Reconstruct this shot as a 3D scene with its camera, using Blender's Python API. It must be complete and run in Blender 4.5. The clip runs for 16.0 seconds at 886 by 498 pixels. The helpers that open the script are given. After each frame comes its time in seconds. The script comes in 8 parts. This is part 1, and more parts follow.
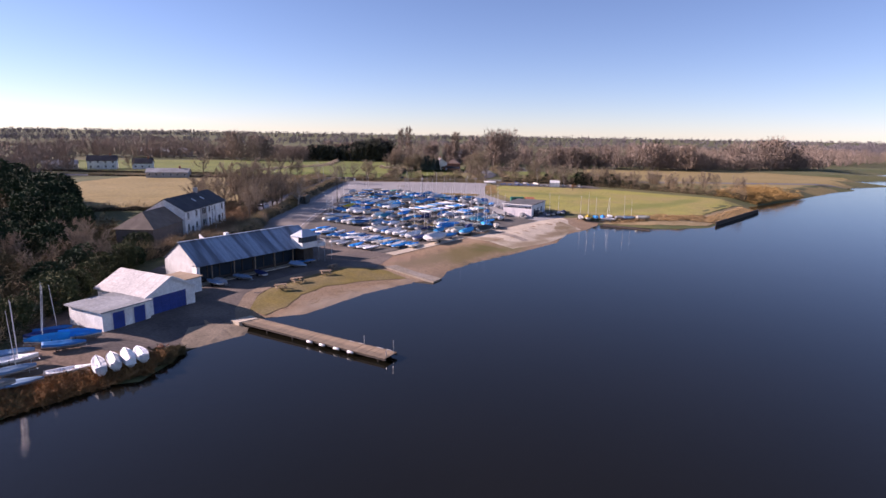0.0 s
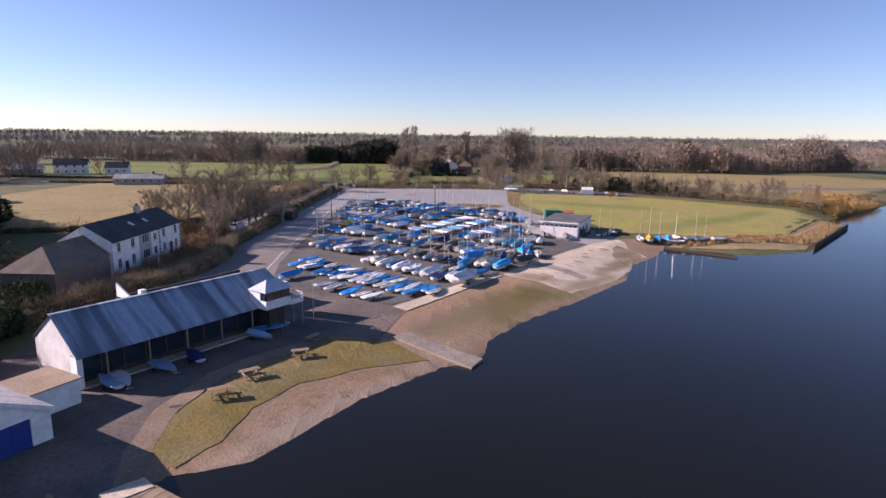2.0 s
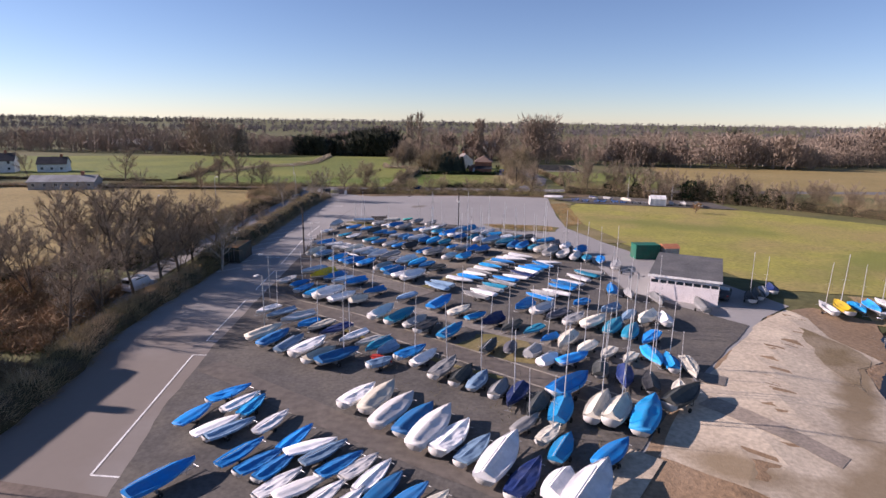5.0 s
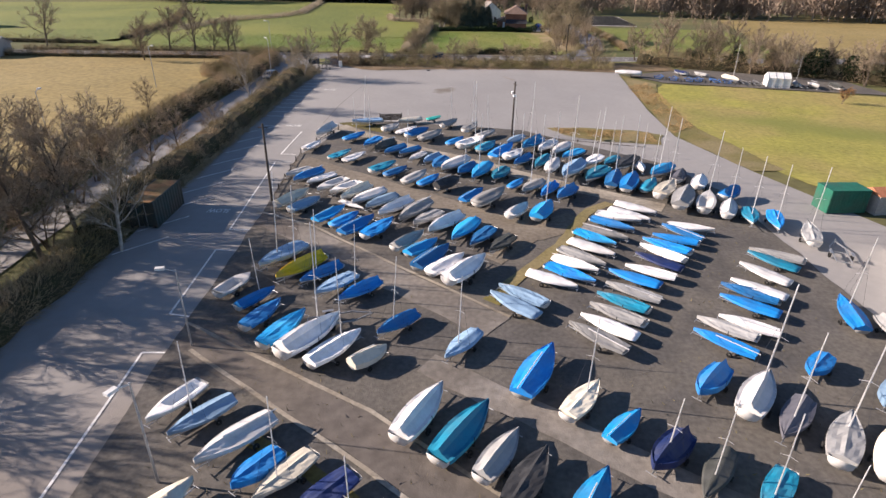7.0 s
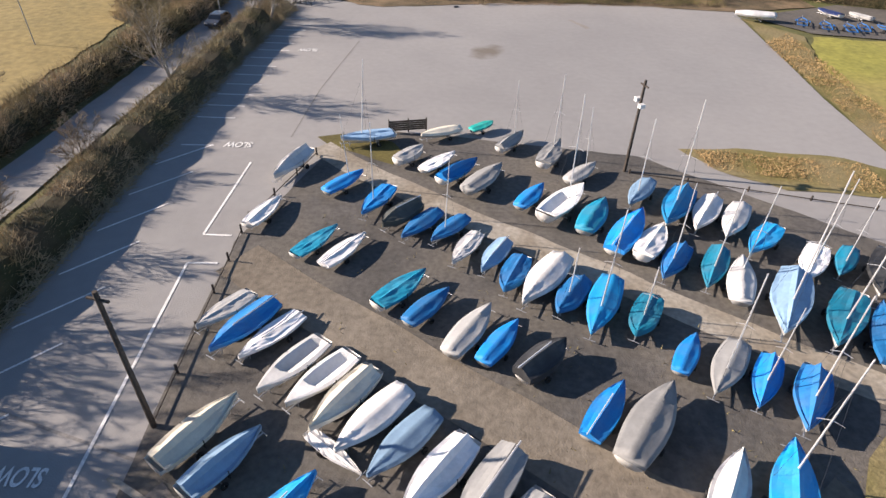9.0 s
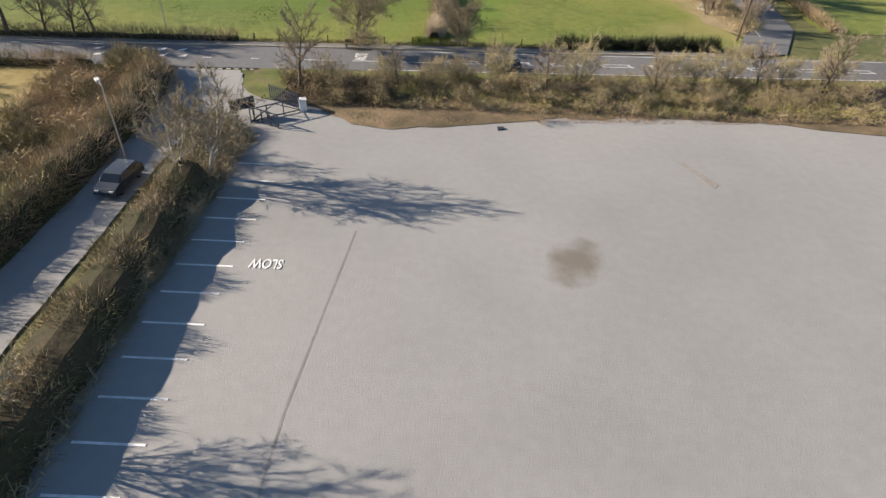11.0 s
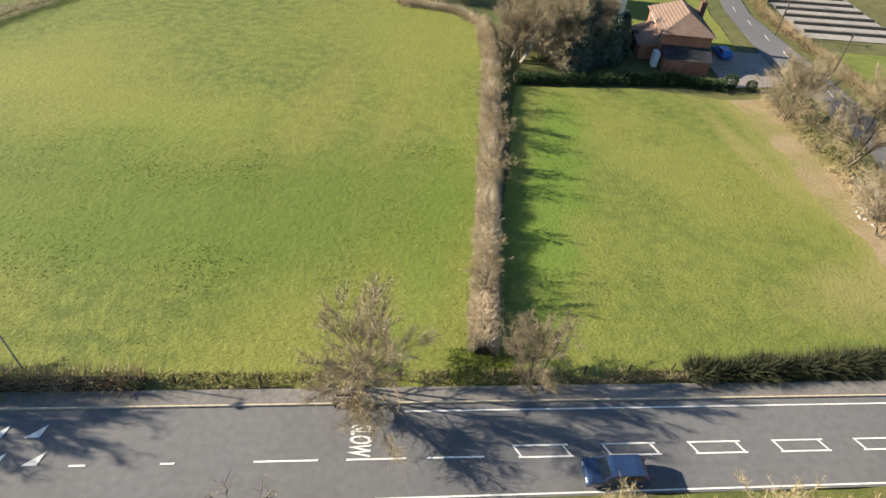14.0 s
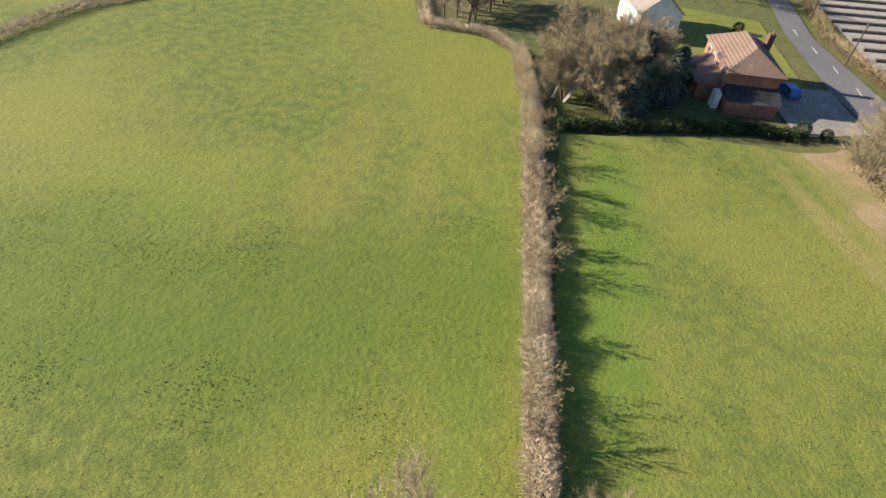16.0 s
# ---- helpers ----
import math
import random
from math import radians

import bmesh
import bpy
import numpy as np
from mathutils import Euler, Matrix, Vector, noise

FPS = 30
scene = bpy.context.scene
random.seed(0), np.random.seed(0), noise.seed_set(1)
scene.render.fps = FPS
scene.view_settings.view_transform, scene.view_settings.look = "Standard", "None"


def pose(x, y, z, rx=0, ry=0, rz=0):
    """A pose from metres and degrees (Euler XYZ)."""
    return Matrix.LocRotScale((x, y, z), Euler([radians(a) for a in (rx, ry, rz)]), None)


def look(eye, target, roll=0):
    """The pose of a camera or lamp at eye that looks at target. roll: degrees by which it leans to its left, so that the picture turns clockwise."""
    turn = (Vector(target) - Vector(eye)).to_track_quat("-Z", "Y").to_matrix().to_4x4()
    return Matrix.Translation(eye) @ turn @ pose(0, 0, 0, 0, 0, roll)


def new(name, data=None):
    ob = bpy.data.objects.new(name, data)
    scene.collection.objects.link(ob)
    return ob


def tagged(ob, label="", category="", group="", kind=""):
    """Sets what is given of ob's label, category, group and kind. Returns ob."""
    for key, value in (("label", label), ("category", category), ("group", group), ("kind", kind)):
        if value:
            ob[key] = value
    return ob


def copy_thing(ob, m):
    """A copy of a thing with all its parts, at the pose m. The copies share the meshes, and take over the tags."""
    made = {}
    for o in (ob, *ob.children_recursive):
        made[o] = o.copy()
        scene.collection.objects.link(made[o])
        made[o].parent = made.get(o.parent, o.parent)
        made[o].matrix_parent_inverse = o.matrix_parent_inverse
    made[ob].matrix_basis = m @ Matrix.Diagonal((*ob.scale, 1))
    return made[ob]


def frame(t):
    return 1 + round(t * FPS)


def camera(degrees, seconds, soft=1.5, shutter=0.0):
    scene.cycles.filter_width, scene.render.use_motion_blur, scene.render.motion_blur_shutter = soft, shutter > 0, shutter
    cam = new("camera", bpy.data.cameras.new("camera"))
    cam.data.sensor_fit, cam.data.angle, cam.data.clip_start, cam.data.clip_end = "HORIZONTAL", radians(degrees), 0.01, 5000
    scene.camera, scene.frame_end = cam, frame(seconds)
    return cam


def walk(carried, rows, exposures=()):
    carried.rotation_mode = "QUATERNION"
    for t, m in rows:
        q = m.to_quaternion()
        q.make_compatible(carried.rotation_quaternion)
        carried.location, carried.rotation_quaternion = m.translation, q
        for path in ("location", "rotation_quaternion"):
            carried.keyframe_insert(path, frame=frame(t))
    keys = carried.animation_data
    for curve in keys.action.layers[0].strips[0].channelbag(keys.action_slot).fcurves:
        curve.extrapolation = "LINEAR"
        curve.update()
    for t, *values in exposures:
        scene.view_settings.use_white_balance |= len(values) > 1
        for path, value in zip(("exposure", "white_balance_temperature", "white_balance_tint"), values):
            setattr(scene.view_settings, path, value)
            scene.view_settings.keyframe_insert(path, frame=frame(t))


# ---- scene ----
cam = camera(75.0, 16.0)
PATH = [
    (0, (0.399, -0.008, 23.334), (0.367, 1.953, 22.944), 1.0),
    (0.5, (-0.902, 9.174, 23.265), (-0.933, 11.136, 22.874), 1.0),
    (1, (-2.097, 17.849, 23.101), (-2.129, 19.81, 22.71), 0.9),
    (1.5, (-3.435, 27.105, 23.095), (-3.471, 29.066, 22.704), 0.9),
    (2, (-4.542, 36.262, 23.118), (-4.584, 38.223, 22.727), 0.8),
    (2.5, (-5.793, 44.978, 23.052), (-5.833, 46.939, 22.661), 0.8),
    (3, (-7.113, 54.265, 23.011), (-7.146, 56.225, 22.619), 0.7),
    (3.5, (-8.373, 63.683, 23.157), (-8.404, 65.643, 22.761), 0.8),
    (4, (-9.496, 72.638, 23.309), (-9.526, 74.597, 22.906), 0.8),
    (4.2, (-9.887, 76.461, 23.364), (-9.918, 78.419, 22.958), 0.8),
    (6.3, (-15.822, 119.515, 24.412), (-15.877, 121.357, 23.634), 1.0),
    (6.5, (-16.593, 123.798, 24.411), (-16.644, 125.6, 23.545), 1.1),
    (7, (-18.794, 134.35, 24.048), (-18.833, 136.131, 23.139), 1.1),
    (7.5, (-20.515, 144.317, 23.535), (-20.55, 146.099, 22.627), 1.2),
    (8, (-21.942, 154.267, 23.389), (-21.977, 155.956, 22.319), 1.2),
    (8.5, (-23.202, 164.048, 23.466), (-23.236, 165.664, 22.289), 1.2),
    (9, (-24.557, 173.889, 23.49), (-24.592, 175.495, 22.299), 1.6),
    (9.5, (-26.831, 183.53, 23.047), (-26.834, 185.14, 21.86), 1.5),
    (10, (-28.717, 193.168, 23.502), (-28.696, 194.769, 22.303), 2.2),
    (10.2, (-29.343, 196.941, 23.763), (-29.318, 198.539, 22.56), 2.5),
    (12.3, (-33.723, 234.907, 32.665), (-33.7, 236.444, 31.386), 3.8),
    (12.5, (-34.272, 238.128, 33.204), (-34.242, 239.666, 31.926), 4.0),
    (13, (-35.733, 246.045, 35.112), (-35.682, 247.568, 33.817), 4.8),
    (13.5, (-36.764, 253.223, 36.266), (-36.706, 254.736, 34.96), 4.9),
    (14, (-37.896, 259.827, 37.445), (-37.827, 261.321, 36.116), 5.1),
    (14.5, (-38.942, 264.968, 38.464), (-38.876, 266.444, 37.115), 5.2),
    (15, (-39.842, 268.933, 39.095), (-39.78, 270.396, 37.733), 5.5),
    (15.5, (-40.607, 271.72, 39.392), (-40.553, 273.174, 38.02), 5.6),
    (16, (-41.147, 273.362, 39.35), (-41.103, 274.81, 37.971), 5.7),
]
walk(cam, [(t, look(eye, target, roll)) for t, eye, target, roll in PATH],
     [(0, 0.85, 6050, 35), (4, 0.66, 5850, 27), (6.5, 0.64, 6500, 20), (7, 0.95, 6450, 16), (8.5, 1.02, 6450, 14), (10, 1.0, 6450, 10), (12.5, 1.2, 6600, 2), (13.5, 1.32, 6650, 2), (14.5, 1.28, 6600, 2), (16, 1.2, 6550, 5)])

# ---- world, sun ----
SUN_ELEV, SUN_AZ = 23.0, 174.0          # degrees; azimuth counted from +x towards +y: the sun stands over -x
world = bpy.data.worlds.new("world")
scene.world = world
world.use_nodes = True
wn = world.node_tree
sky = wn.nodes.new("ShaderNodeTexSky")
sky.sky_type = "NISHITA"
sky.sun_disc = False
sky.sun_elevation = radians(SUN_ELEV)
sky.sun_rotation = radians(90 - SUN_AZ)
sky.air_density, sky.dust_density, sky.ozone_density = 1.5, 2.8, 2.2
sky.altitude = 5000
wn.links.new(sky.outputs[0], wn.nodes["Background"].inputs[0])
wn.nodes["Background"].inputs[1].default_value = 0.074
sun_data = bpy.data.lights.new("sun", "SUN")
sun_data.energy, sun_data.angle, sun_data.color = 5.5, radians(0.6), (1.0, 0.855, 0.715)
sun = new("sun", sun_data)
se, sa = radians(SUN_ELEV), radians(SUN_AZ)
SUN_DIR = Vector((math.cos(se) * math.cos(sa), math.cos(se) * math.sin(sa), math.sin(se)))
sun.matrix_world = look(SUN_DIR * 200, (0, 0, 0))

# ---- materials ----


MATS = {}


def mat(name, a, b=None, scale=1.0, rough=0.8, bump=0.0, bump_scale=None, metal=0.0, spec=0.3, stain=None, stain_scale=0.05,
        stain_amount=0.6, each=0.0, coord="Object", stretch=(1, 1, 1), grain=0.25, trans=0.0):
    """A surface: two tones mixed by noise of the given size, broad stains, fine grain, bump, and a shift of tone from object to object."""
    if name in MATS:
        return MATS[name]
    m = bpy.data.materials.new(name)
    m.use_nodes = True
    t = m.node_tree
    n, ln = t.nodes, t.links
    bsdf = n["Principled BSDF"]
    bsdf.inputs["Roughness"].default_value = rough
    bsdf.inputs["Metallic"].default_value = metal
    bsdf.inputs["Specular IOR Level"].default_value = spec
    tc = n.new("ShaderNodeTexCoord")
    mp = n.new("ShaderNodeMapping")
    mp.inputs["Scale"].default_value = stretch
    ln.new(tc.outputs[coord], mp.inputs[0])

    def noise_fac(size, detail=4, lo=0.35, hi=0.65):
        nz = n.new("ShaderNodeTexNoise")
        nz.inputs["Scale"].default_value = size
        nz.inputs["Detail"].default_value = detail
        ln.new(mp.outputs[0], nz.inputs["Vector"])
        r = n.new("ShaderNodeMapRange")
        r.inputs["From Min"].default_value, r.inputs["From Max"].default_value = lo, hi
        ln.new(nz.outputs[0], r.inputs[0])
        return r.outputs[0]

    def mix(f, c1, c2, blend="MIX"):
        x = n.new("ShaderNodeMix")
        x.data_type, x.blend_type = "RGBA", blend
        for sock, v in ((x.inputs[0], f), (x.inputs[6], c1), (x.inputs[7], c2)):
            if hasattr(v, "is_linked"):
                ln.new(v, sock)
            elif isinstance(v, (int, float)):
                sock.default_value = v
            else:
                sock.default_value = (*v, 1)
        return x.outputs[2]

    b = b or tuple(c * 0.8 for c in a)
    col = mix(noise_fac(scale), a, b)
    if stain:
        sf = n.new("ShaderNodeMath")
        sf.operation = "MULTIPLY"
        sf.inputs[1].default_value = stain_amount
        ln.new(noise_fac(stain_scale, 5, 0.42, 0.62), sf.inputs[0])
        col = mix(sf.outputs[0], col, stain)
    if grain:
        gf = n.new("ShaderNodeMapRange")
        gf.inputs["To Min"].default_value, gf.inputs["To Max"].default_value = 1 - grain, 1 + grain
        ln.new(noise_fac(scale * 9, 3, 0.25, 0.75), gf.inputs[0])
        hsv = n.new("ShaderNodeHueSaturation")
        ln.new(gf.outputs[0], hsv.inputs["Value"])
        ln.new(col, hsv.inputs["Color"])
        col = hsv.outputs[0]
    if each:
        oi = n.new("ShaderNodeObjectInfo")
        ef = n.new("ShaderNodeMapRange")
        ef.inputs["To Min"].default_value, ef.inputs["To Max"].default_value = 1 - each, 1 + each
        ln.new(oi.outputs["Random"], ef.inputs[0])
        hs = n.new("ShaderNodeHueSaturation")
        ln.new(ef.outputs[0], hs.inputs["Value"])
        ln.new(col, hs.inputs["Color"])
        col = hs.outputs[0]
    ln.new(col, bsdf.inputs["Base Color"])
    if bump:
        bp = n.new("ShaderNodeBump")
        bp.inputs["Strength"].default_value = bump
        bp.inputs["Distance"].default_value = 0.05
        ln.new(noise_fac(bump_scale or scale * 4, 5, 0.2, 0.8), bp.inputs["Height"])
        ln.new(bp.outputs[0], bsdf.inputs["Normal"])
    if trans:
        bsdf.inputs["Transmission Weight"].default_value = trans
    MATS[name] = m
    return m


def glass_mat(name, tint=(0.02, 0.03, 0.04)):
    m = mat(name, tint, tint, rough=0.06, spec=0.8, grain=0)
    return m


def tint(m, colour, x, y, reach, across, turn=0.0, amount=0.8, ragged=0.35, size=0.25):
    """Worn, overgrown or shaded ground: another tone round (x, y), fading out raggedly over an oval of the given reach.
    """
    t = m.node_tree
    n, ln = t.nodes, t.links
    sock = n["Principled BSDF"].inputs["Base Color"]
    old = sock.links[0].from_socket
    tc = n.new("ShaderNodeTexCoord")
    mp = n.new("ShaderNodeMapping")
    mp.vector_type = "TEXTURE"
    mp.inputs["Location"].default_value = (x, y, 0)
    mp.inputs["Rotation"].default_value = (0, 0, radians(turn))
    mp.inputs["Scale"].default_value = (reach, across, 1000)
    ln.new(tc.outputs["Object"], mp.inputs[0])
    le = n.new("ShaderNodeVectorMath")
    le.operation = "LENGTH"
    ln.new(mp.outputs[0], le.inputs[0])
    nz_ = n.new("ShaderNodeTexNoise")
    nz_.inputs["Scale"].default_value, nz_.inputs["Detail"].default_value = size, 6
    ln.new(tc.outputs["Object"], nz_.inputs["Vector"])
    wob = n.new("ShaderNodeMath")
    wob.operation = "MULTIPLY_ADD"
    wob.inputs[1].default_value, wob.inputs[2].default_value = ragged * 4, -ragged * 2
    ln.new(nz_.outputs[0], wob.inputs[0])
    ad = n.new("ShaderNodeMath")
    ad.operation = "ADD"
    ln.new(le.outputs["Value"], ad.inputs[0])
    ln.new(wob.outputs[0], ad.inputs[1])
    r = n.new("ShaderNodeMapRange")
    r.inputs["From Min"].default_value, r.inputs["From Max"].default_value = 1.0, 0.35
    r.inputs["To Max"].default_value = amount
    ln.new(ad.outputs[0], r.inputs[0])
    x_ = n.new("ShaderNodeMix")
    x_.data_type = "RGBA"
    ln.new(r.outputs[0], x_.inputs[0])
    ln.new(old, x_.inputs[6])
    x_.inputs[7].default_value = (*colour, 1)
    ln.new(x_.outputs[2], sock)


G_FIELD = mat("meadow grass", (0.162, 0.184, 0.040), (0.098, 0.128, 0.026), 0.75, 0.9, 1.0, 2.2, stain=(0.200, 0.208, 0.044), stain_scale=0.035, stain_amount=0.7, grain=0.36)
G_FIELD2 = mat("paddock grass", (0.166, 0.188, 0.040), (0.112, 0.142, 0.030), 0.9, 0.9, 0.9, 3.0, stain=(0.21, 0.215, 0.050), stain_scale=0.05, stain_amount=0.6, grain=0.36)
G_STRAW = mat("winter pasture", (0.275, 0.208, 0.078), (0.220, 0.170, 0.062), 0.12, 0.95, 0.6, 2.0, stain=(0.30, 0.235, 0.10), stain_scale=0.03)
G_LAWN = mat("lakeside lawn", (0.305, 0.285, 0.062), (0.245, 0.235, 0.056), 0.18, 0.95, 0.6, 2.0, stain=(0.30, 0.235, 0.09), stain_scale=0.05, stain_amount=0.8)
G_LAND = mat("rough land", (0.135, 0.125, 0.050), (0.095, 0.095, 0.040), 0.08, 0.95, 0.6, 1.5, stain=(0.085, 0.105, 0.030), stain_scale=0.02)
G_VERGE = mat("verge grass", (0.130, 0.150, 0.035), (0.085, 0.10, 0.028), 0.6, 0.95, 0.8, 3.0, stain=(0.2, 0.16, 0.08), stain_scale=0.2)
G_SCRUB = mat("scrubby earth", (0.235, 0.165, 0.100), (0.125, 0.098, 0.055), 0.5, 0.95, 0.9, 3.0, stain=(0.06, 0.05, 0.03), stain_scale=0.15)
SAND = mat("beach gravel", (0.300, 0.202, 0.118), (0.245, 0.164, 0.094), 0.25, 0.95, 0.6, 5.0, stain=(0.33, 0.245, 0.165), stain_scale=0.07, stain_amount=0.5)
TARMAC = mat("car park tarmac", (0.288, 0.280, 0.272), (0.266, 0.258, 0.251), 0.15, 0.9, 0.25, 12.0, stain=(0.335, 0.322, 0.308), stain_scale=0.035, stain_amount=0.5, grain=0.05)
TARMAC_D = mat("boat park gravel", (0.112, 0.104, 0.096), (0.084, 0.079, 0.073), 0.35, 0.95, 0.3, 9.0, stain=(0.165, 0.148, 0.122), stain_scale=0.2, stain_amount=0.5)
TARMAC_L = mat("boat park lane", (0.225, 0.195, 0.155), (0.180, 0.156, 0.124), 0.3, 0.95, 0.3, 9.0, stain=(0.15, 0.125, 0.095), stain_scale=0.2)
LANE_G = mat("grey boat park lane", (0.235, 0.214, 0.190), (0.200, 0.182, 0.160), 0.25, 0.95, 0.3, 9.0, stain=(0.13, 0.115, 0.10), stain_scale=0.2)
LANE_D = mat("dark boat park lane", (0.128, 0.112, 0.099), (0.108, 0.095, 0.084), 0.15, 0.9, 0.2, 9.0, stain=(0.155, 0.134, 0.112), stain_scale=0.15)
JOINT = mat("tar joint", (0.21, 0.198, 0.185), (0.235, 0.222, 0.21), 0.5, 0.9)
YARD_D = mat("yard asphalt", (0.120, 0.100, 0.088), (0.092, 0.077, 0.068), 0.3, 0.95, 0.3, 9.0, stain=(0.23, 0.18, 0.14), stain_scale=0.1)
ROAD = mat("road asphalt", (0.142, 0.142, 0.149), (0.120, 0.120, 0.127), 0.2, 0.85, 0.2, 14.0, stain=(0.175, 0.170, 0.170), stain_scale=0.08, grain=0.12)
LANE = mat("lane asphalt", (0.270, 0.252, 0.238), (0.235, 0.220, 0.207), 0.25, 0.9, 0.2, 10.0, stain=(0.19, 0.175, 0.16), stain_scale=0.12)
PAVE = mat("pavement asphalt", (0.205, 0.192, 0.178), (0.165, 0.155, 0.145), 0.3, 0.9, 0.2, 10.0)
CONC = mat("concrete", (0.59, 0.500, 0.375), (0.53, 0.445, 0.330), 0.3, 0.9, 0.3, 6.0, stain=(0.40, 0.33, 0.25), stain_scale=0.12, stain_amount=0.5)
MOSS = mat("mossy ground", (0.190, 0.155, 0.055), (0.150, 0.135, 0.045), 0.4, 0.95, 0.5, 5.0, stain=(0.26, 0.21, 0.12), stain_scale=0.15)
PAINT = mat("road paint", (0.85, 0.84, 0.81), (0.72, 0.71, 0.69), 2.0, 0.8, stain=(0.5, 0.49, 0.47), stain_scale=0.5, stain_amount=0.4)
W_PAINT = mat("road paint", (0.85, 0.84, 0.81), (0.72, 0.71, 0.69), 2.0, 0.8, stain=(0.5, 0.49, 0.47), stain_scale=0.5, stain_amount=0.4)
BLUE_DOOR = mat("blue door paint", (0.010, 0.035, 0.20), (0.014, 0.045, 0.24), 1.0, 0.5, spec=0.5)
ROOF_W = mat("pale roof sheet", (0.62, 0.57, 0.53), (0.55, 0.50, 0.46), 0.4, 0.7, 0.1, 5, stain=(0.42, 0.40, 0.38), stain_scale=0.25)
ROOF_FLAT = mat("felt roof", (0.34, 0.345, 0.35), (0.28, 0.285, 0.29), 0.4, 0.85, stain=(0.2, 0.2, 0.19), stain_scale=0.3)
ROOF_B = mat("weathered roof sheet", (0.36, 0.43, 0.52), (0.27, 0.33, 0.41), 1.6, 0.42, stain=(0.085, 0.10, 0.125), stain_scale=0.9, stain_amount=0.85, stretch=(1, 0.09, 0.09), spec=0.5)
SLATE = mat("slate roof", (0.040, 0.040, 0.047), (0.028, 0.028, 0.033), 0.8, 0.6, 0.3, 6, stain=(0.07, 0.068, 0.066), stain_scale=0.3)
TILE_TAN = mat("weathered roof tiles", (0.20, 0.16, 0.125), (0.15, 0.12, 0.095), 0.7, 0.85, 0.3, 6, stain=(0.11, 0.09, 0.07), stain_scale=0.3)
TILE_BR = mat("brown roof tiles", (0.225, 0.158, 0.125), (0.180, 0.126, 0.100), 0.9, 0.85, 0.3, 8, stain=(0.19, 0.13, 0.10), stain_scale=0.3, each=0.08)
BRICK = mat("red brick", (0.34, 0.150, 0.095), (0.26, 0.115, 0.075), 3.0, 0.9, 0.4, 12, stain=(0.42, 0.2, 0.12), stain_scale=0.6, each=0.1)
STONE_W = mat("grey render", (0.42, 0.39, 0.35), (0.36, 0.33, 0.30), 0.8, 0.9, 0.2, 8)
PANE = glass_mat("window glass")
FRAME = mat("window frame paint", (0.72, 0.71, 0.69), None, 2, 0.5, grain=0.05)
WOOD = mat("weathered planks", (0.35, 0.255, 0.165), (0.27, 0.198, 0.128), 0.9, 0.9, 0.4, 7, stain=(0.18, 0.14, 0.1), stain_scale=0.4, each=0.12)
WOOD_D = mat("dark timber", (0.075, 0.060, 0.048), (0.05, 0.04, 0.033), 1.5, 0.85, 0.3, 8)
GALV = mat("galvanised steel", (0.45, 0.46, 0.47), (0.36, 0.37, 0.38), 3, 0.45, metal=0.7)
ALU = mat("mast aluminium", (0.72, 0.71, 0.70), (0.62, 0.61, 0.60), 1.5, 0.35, metal=0.35, spec=0.5, grain=0.05)
RUBBER = mat("black rubber", (0.022, 0.022, 0.022), (0.03, 0.03, 0.03), 4, 0.9)
STEEL_D = mat("dark painted steel", (0.03, 0.035, 0.045), (0.045, 0.05, 0.06), 2, 0.5)
TWIG = mat("bare twigs", (0.330, 0.262, 0.185), (0.235, 0.186, 0.130), 0.3, 0.9, each=0.18)
TWIG_R = mat("pale bare twigs", (0.31, 0.255, 0.165), (0.22, 0.18, 0.115), 0.3, 0.9, each=0.15)
BARK = mat("tree bark", (0.135, 0.105, 0.078), (0.09, 0.07, 0.052), 1.0, 0.95, 0.5, 6, each=0.15)
BARK_P = mat("pale birch bark", (0.46, 0.42, 0.37), (0.24, 0.21, 0.18), 1.5, 0.9, 0.4, 6)
BRAMBLE = mat("brambles and dead stems", (0.42, 0.33, 0.21), (0.28, 0.22, 0.12), 0.35, 0.95, stain=(0.17, 0.16, 0.06), stain_scale=0.14, stain_amount=0.7)
HEDGE = mat("hedge twigs", (0.430, 0.320, 0.200), (0.290, 0.220, 0.125), 0.3, 0.95, stain=(0.135, 0.130, 0.048), stain_scale=0.15, stain_amount=0.55)
HEDGE_P = mat("pale flailed hedge twigs", (0.52, 0.435, 0.32), (0.40, 0.335, 0.24), 0.35, 0.95)
# much darker than the twigs: shade inside the hedge put into the colour
HEDGE_C = mat("shade-dark hedge heart", (0.065, 0.050, 0.030), (0.040, 0.040, 0.018), 0.4, 1.0, 0.9, 2)
EVER = mat("evergreen leaves", (0.028, 0.050, 0.018), (0.018, 0.034, 0.013), 0.6, 0.9, each=0.2)
FIR = mat("blue-green needles", (0.125, 0.150, 0.115), (0.085, 0.110, 0.085), 0.6, 0.9, each=0.15)
REED = mat("dry reeds", (0.42, 0.29, 0.14), (0.33, 0.22, 0.10), 0.5, 0.95)
REED_D = mat("russet bank brambles", (0.33, 0.17, 0.06), (0.18, 0.10, 0.04), 0.5, 0.95)
WOODS = mat("distant bare woods", (0.290, 0.225, 0.175), (0.205, 0.160, 0.126), 0.03, 1.0, stain=(0.26, 0.205, 0.155), stain_scale=0.012)
# greyer than the nearer woods: distance haze mixed into the colour
WOODS_F = mat("haze-tinted bare woods", (0.190, 0.165, 0.168), (0.145, 0.128, 0.130), 0.006, 1.0, stain=(0.15, 0.138, 0.132), stain_scale=0.004)
WOODS_D = mat("distant dark woods", (0.060, 0.062, 0.042), (0.040, 0.044, 0.030), 0.03, 1.0)

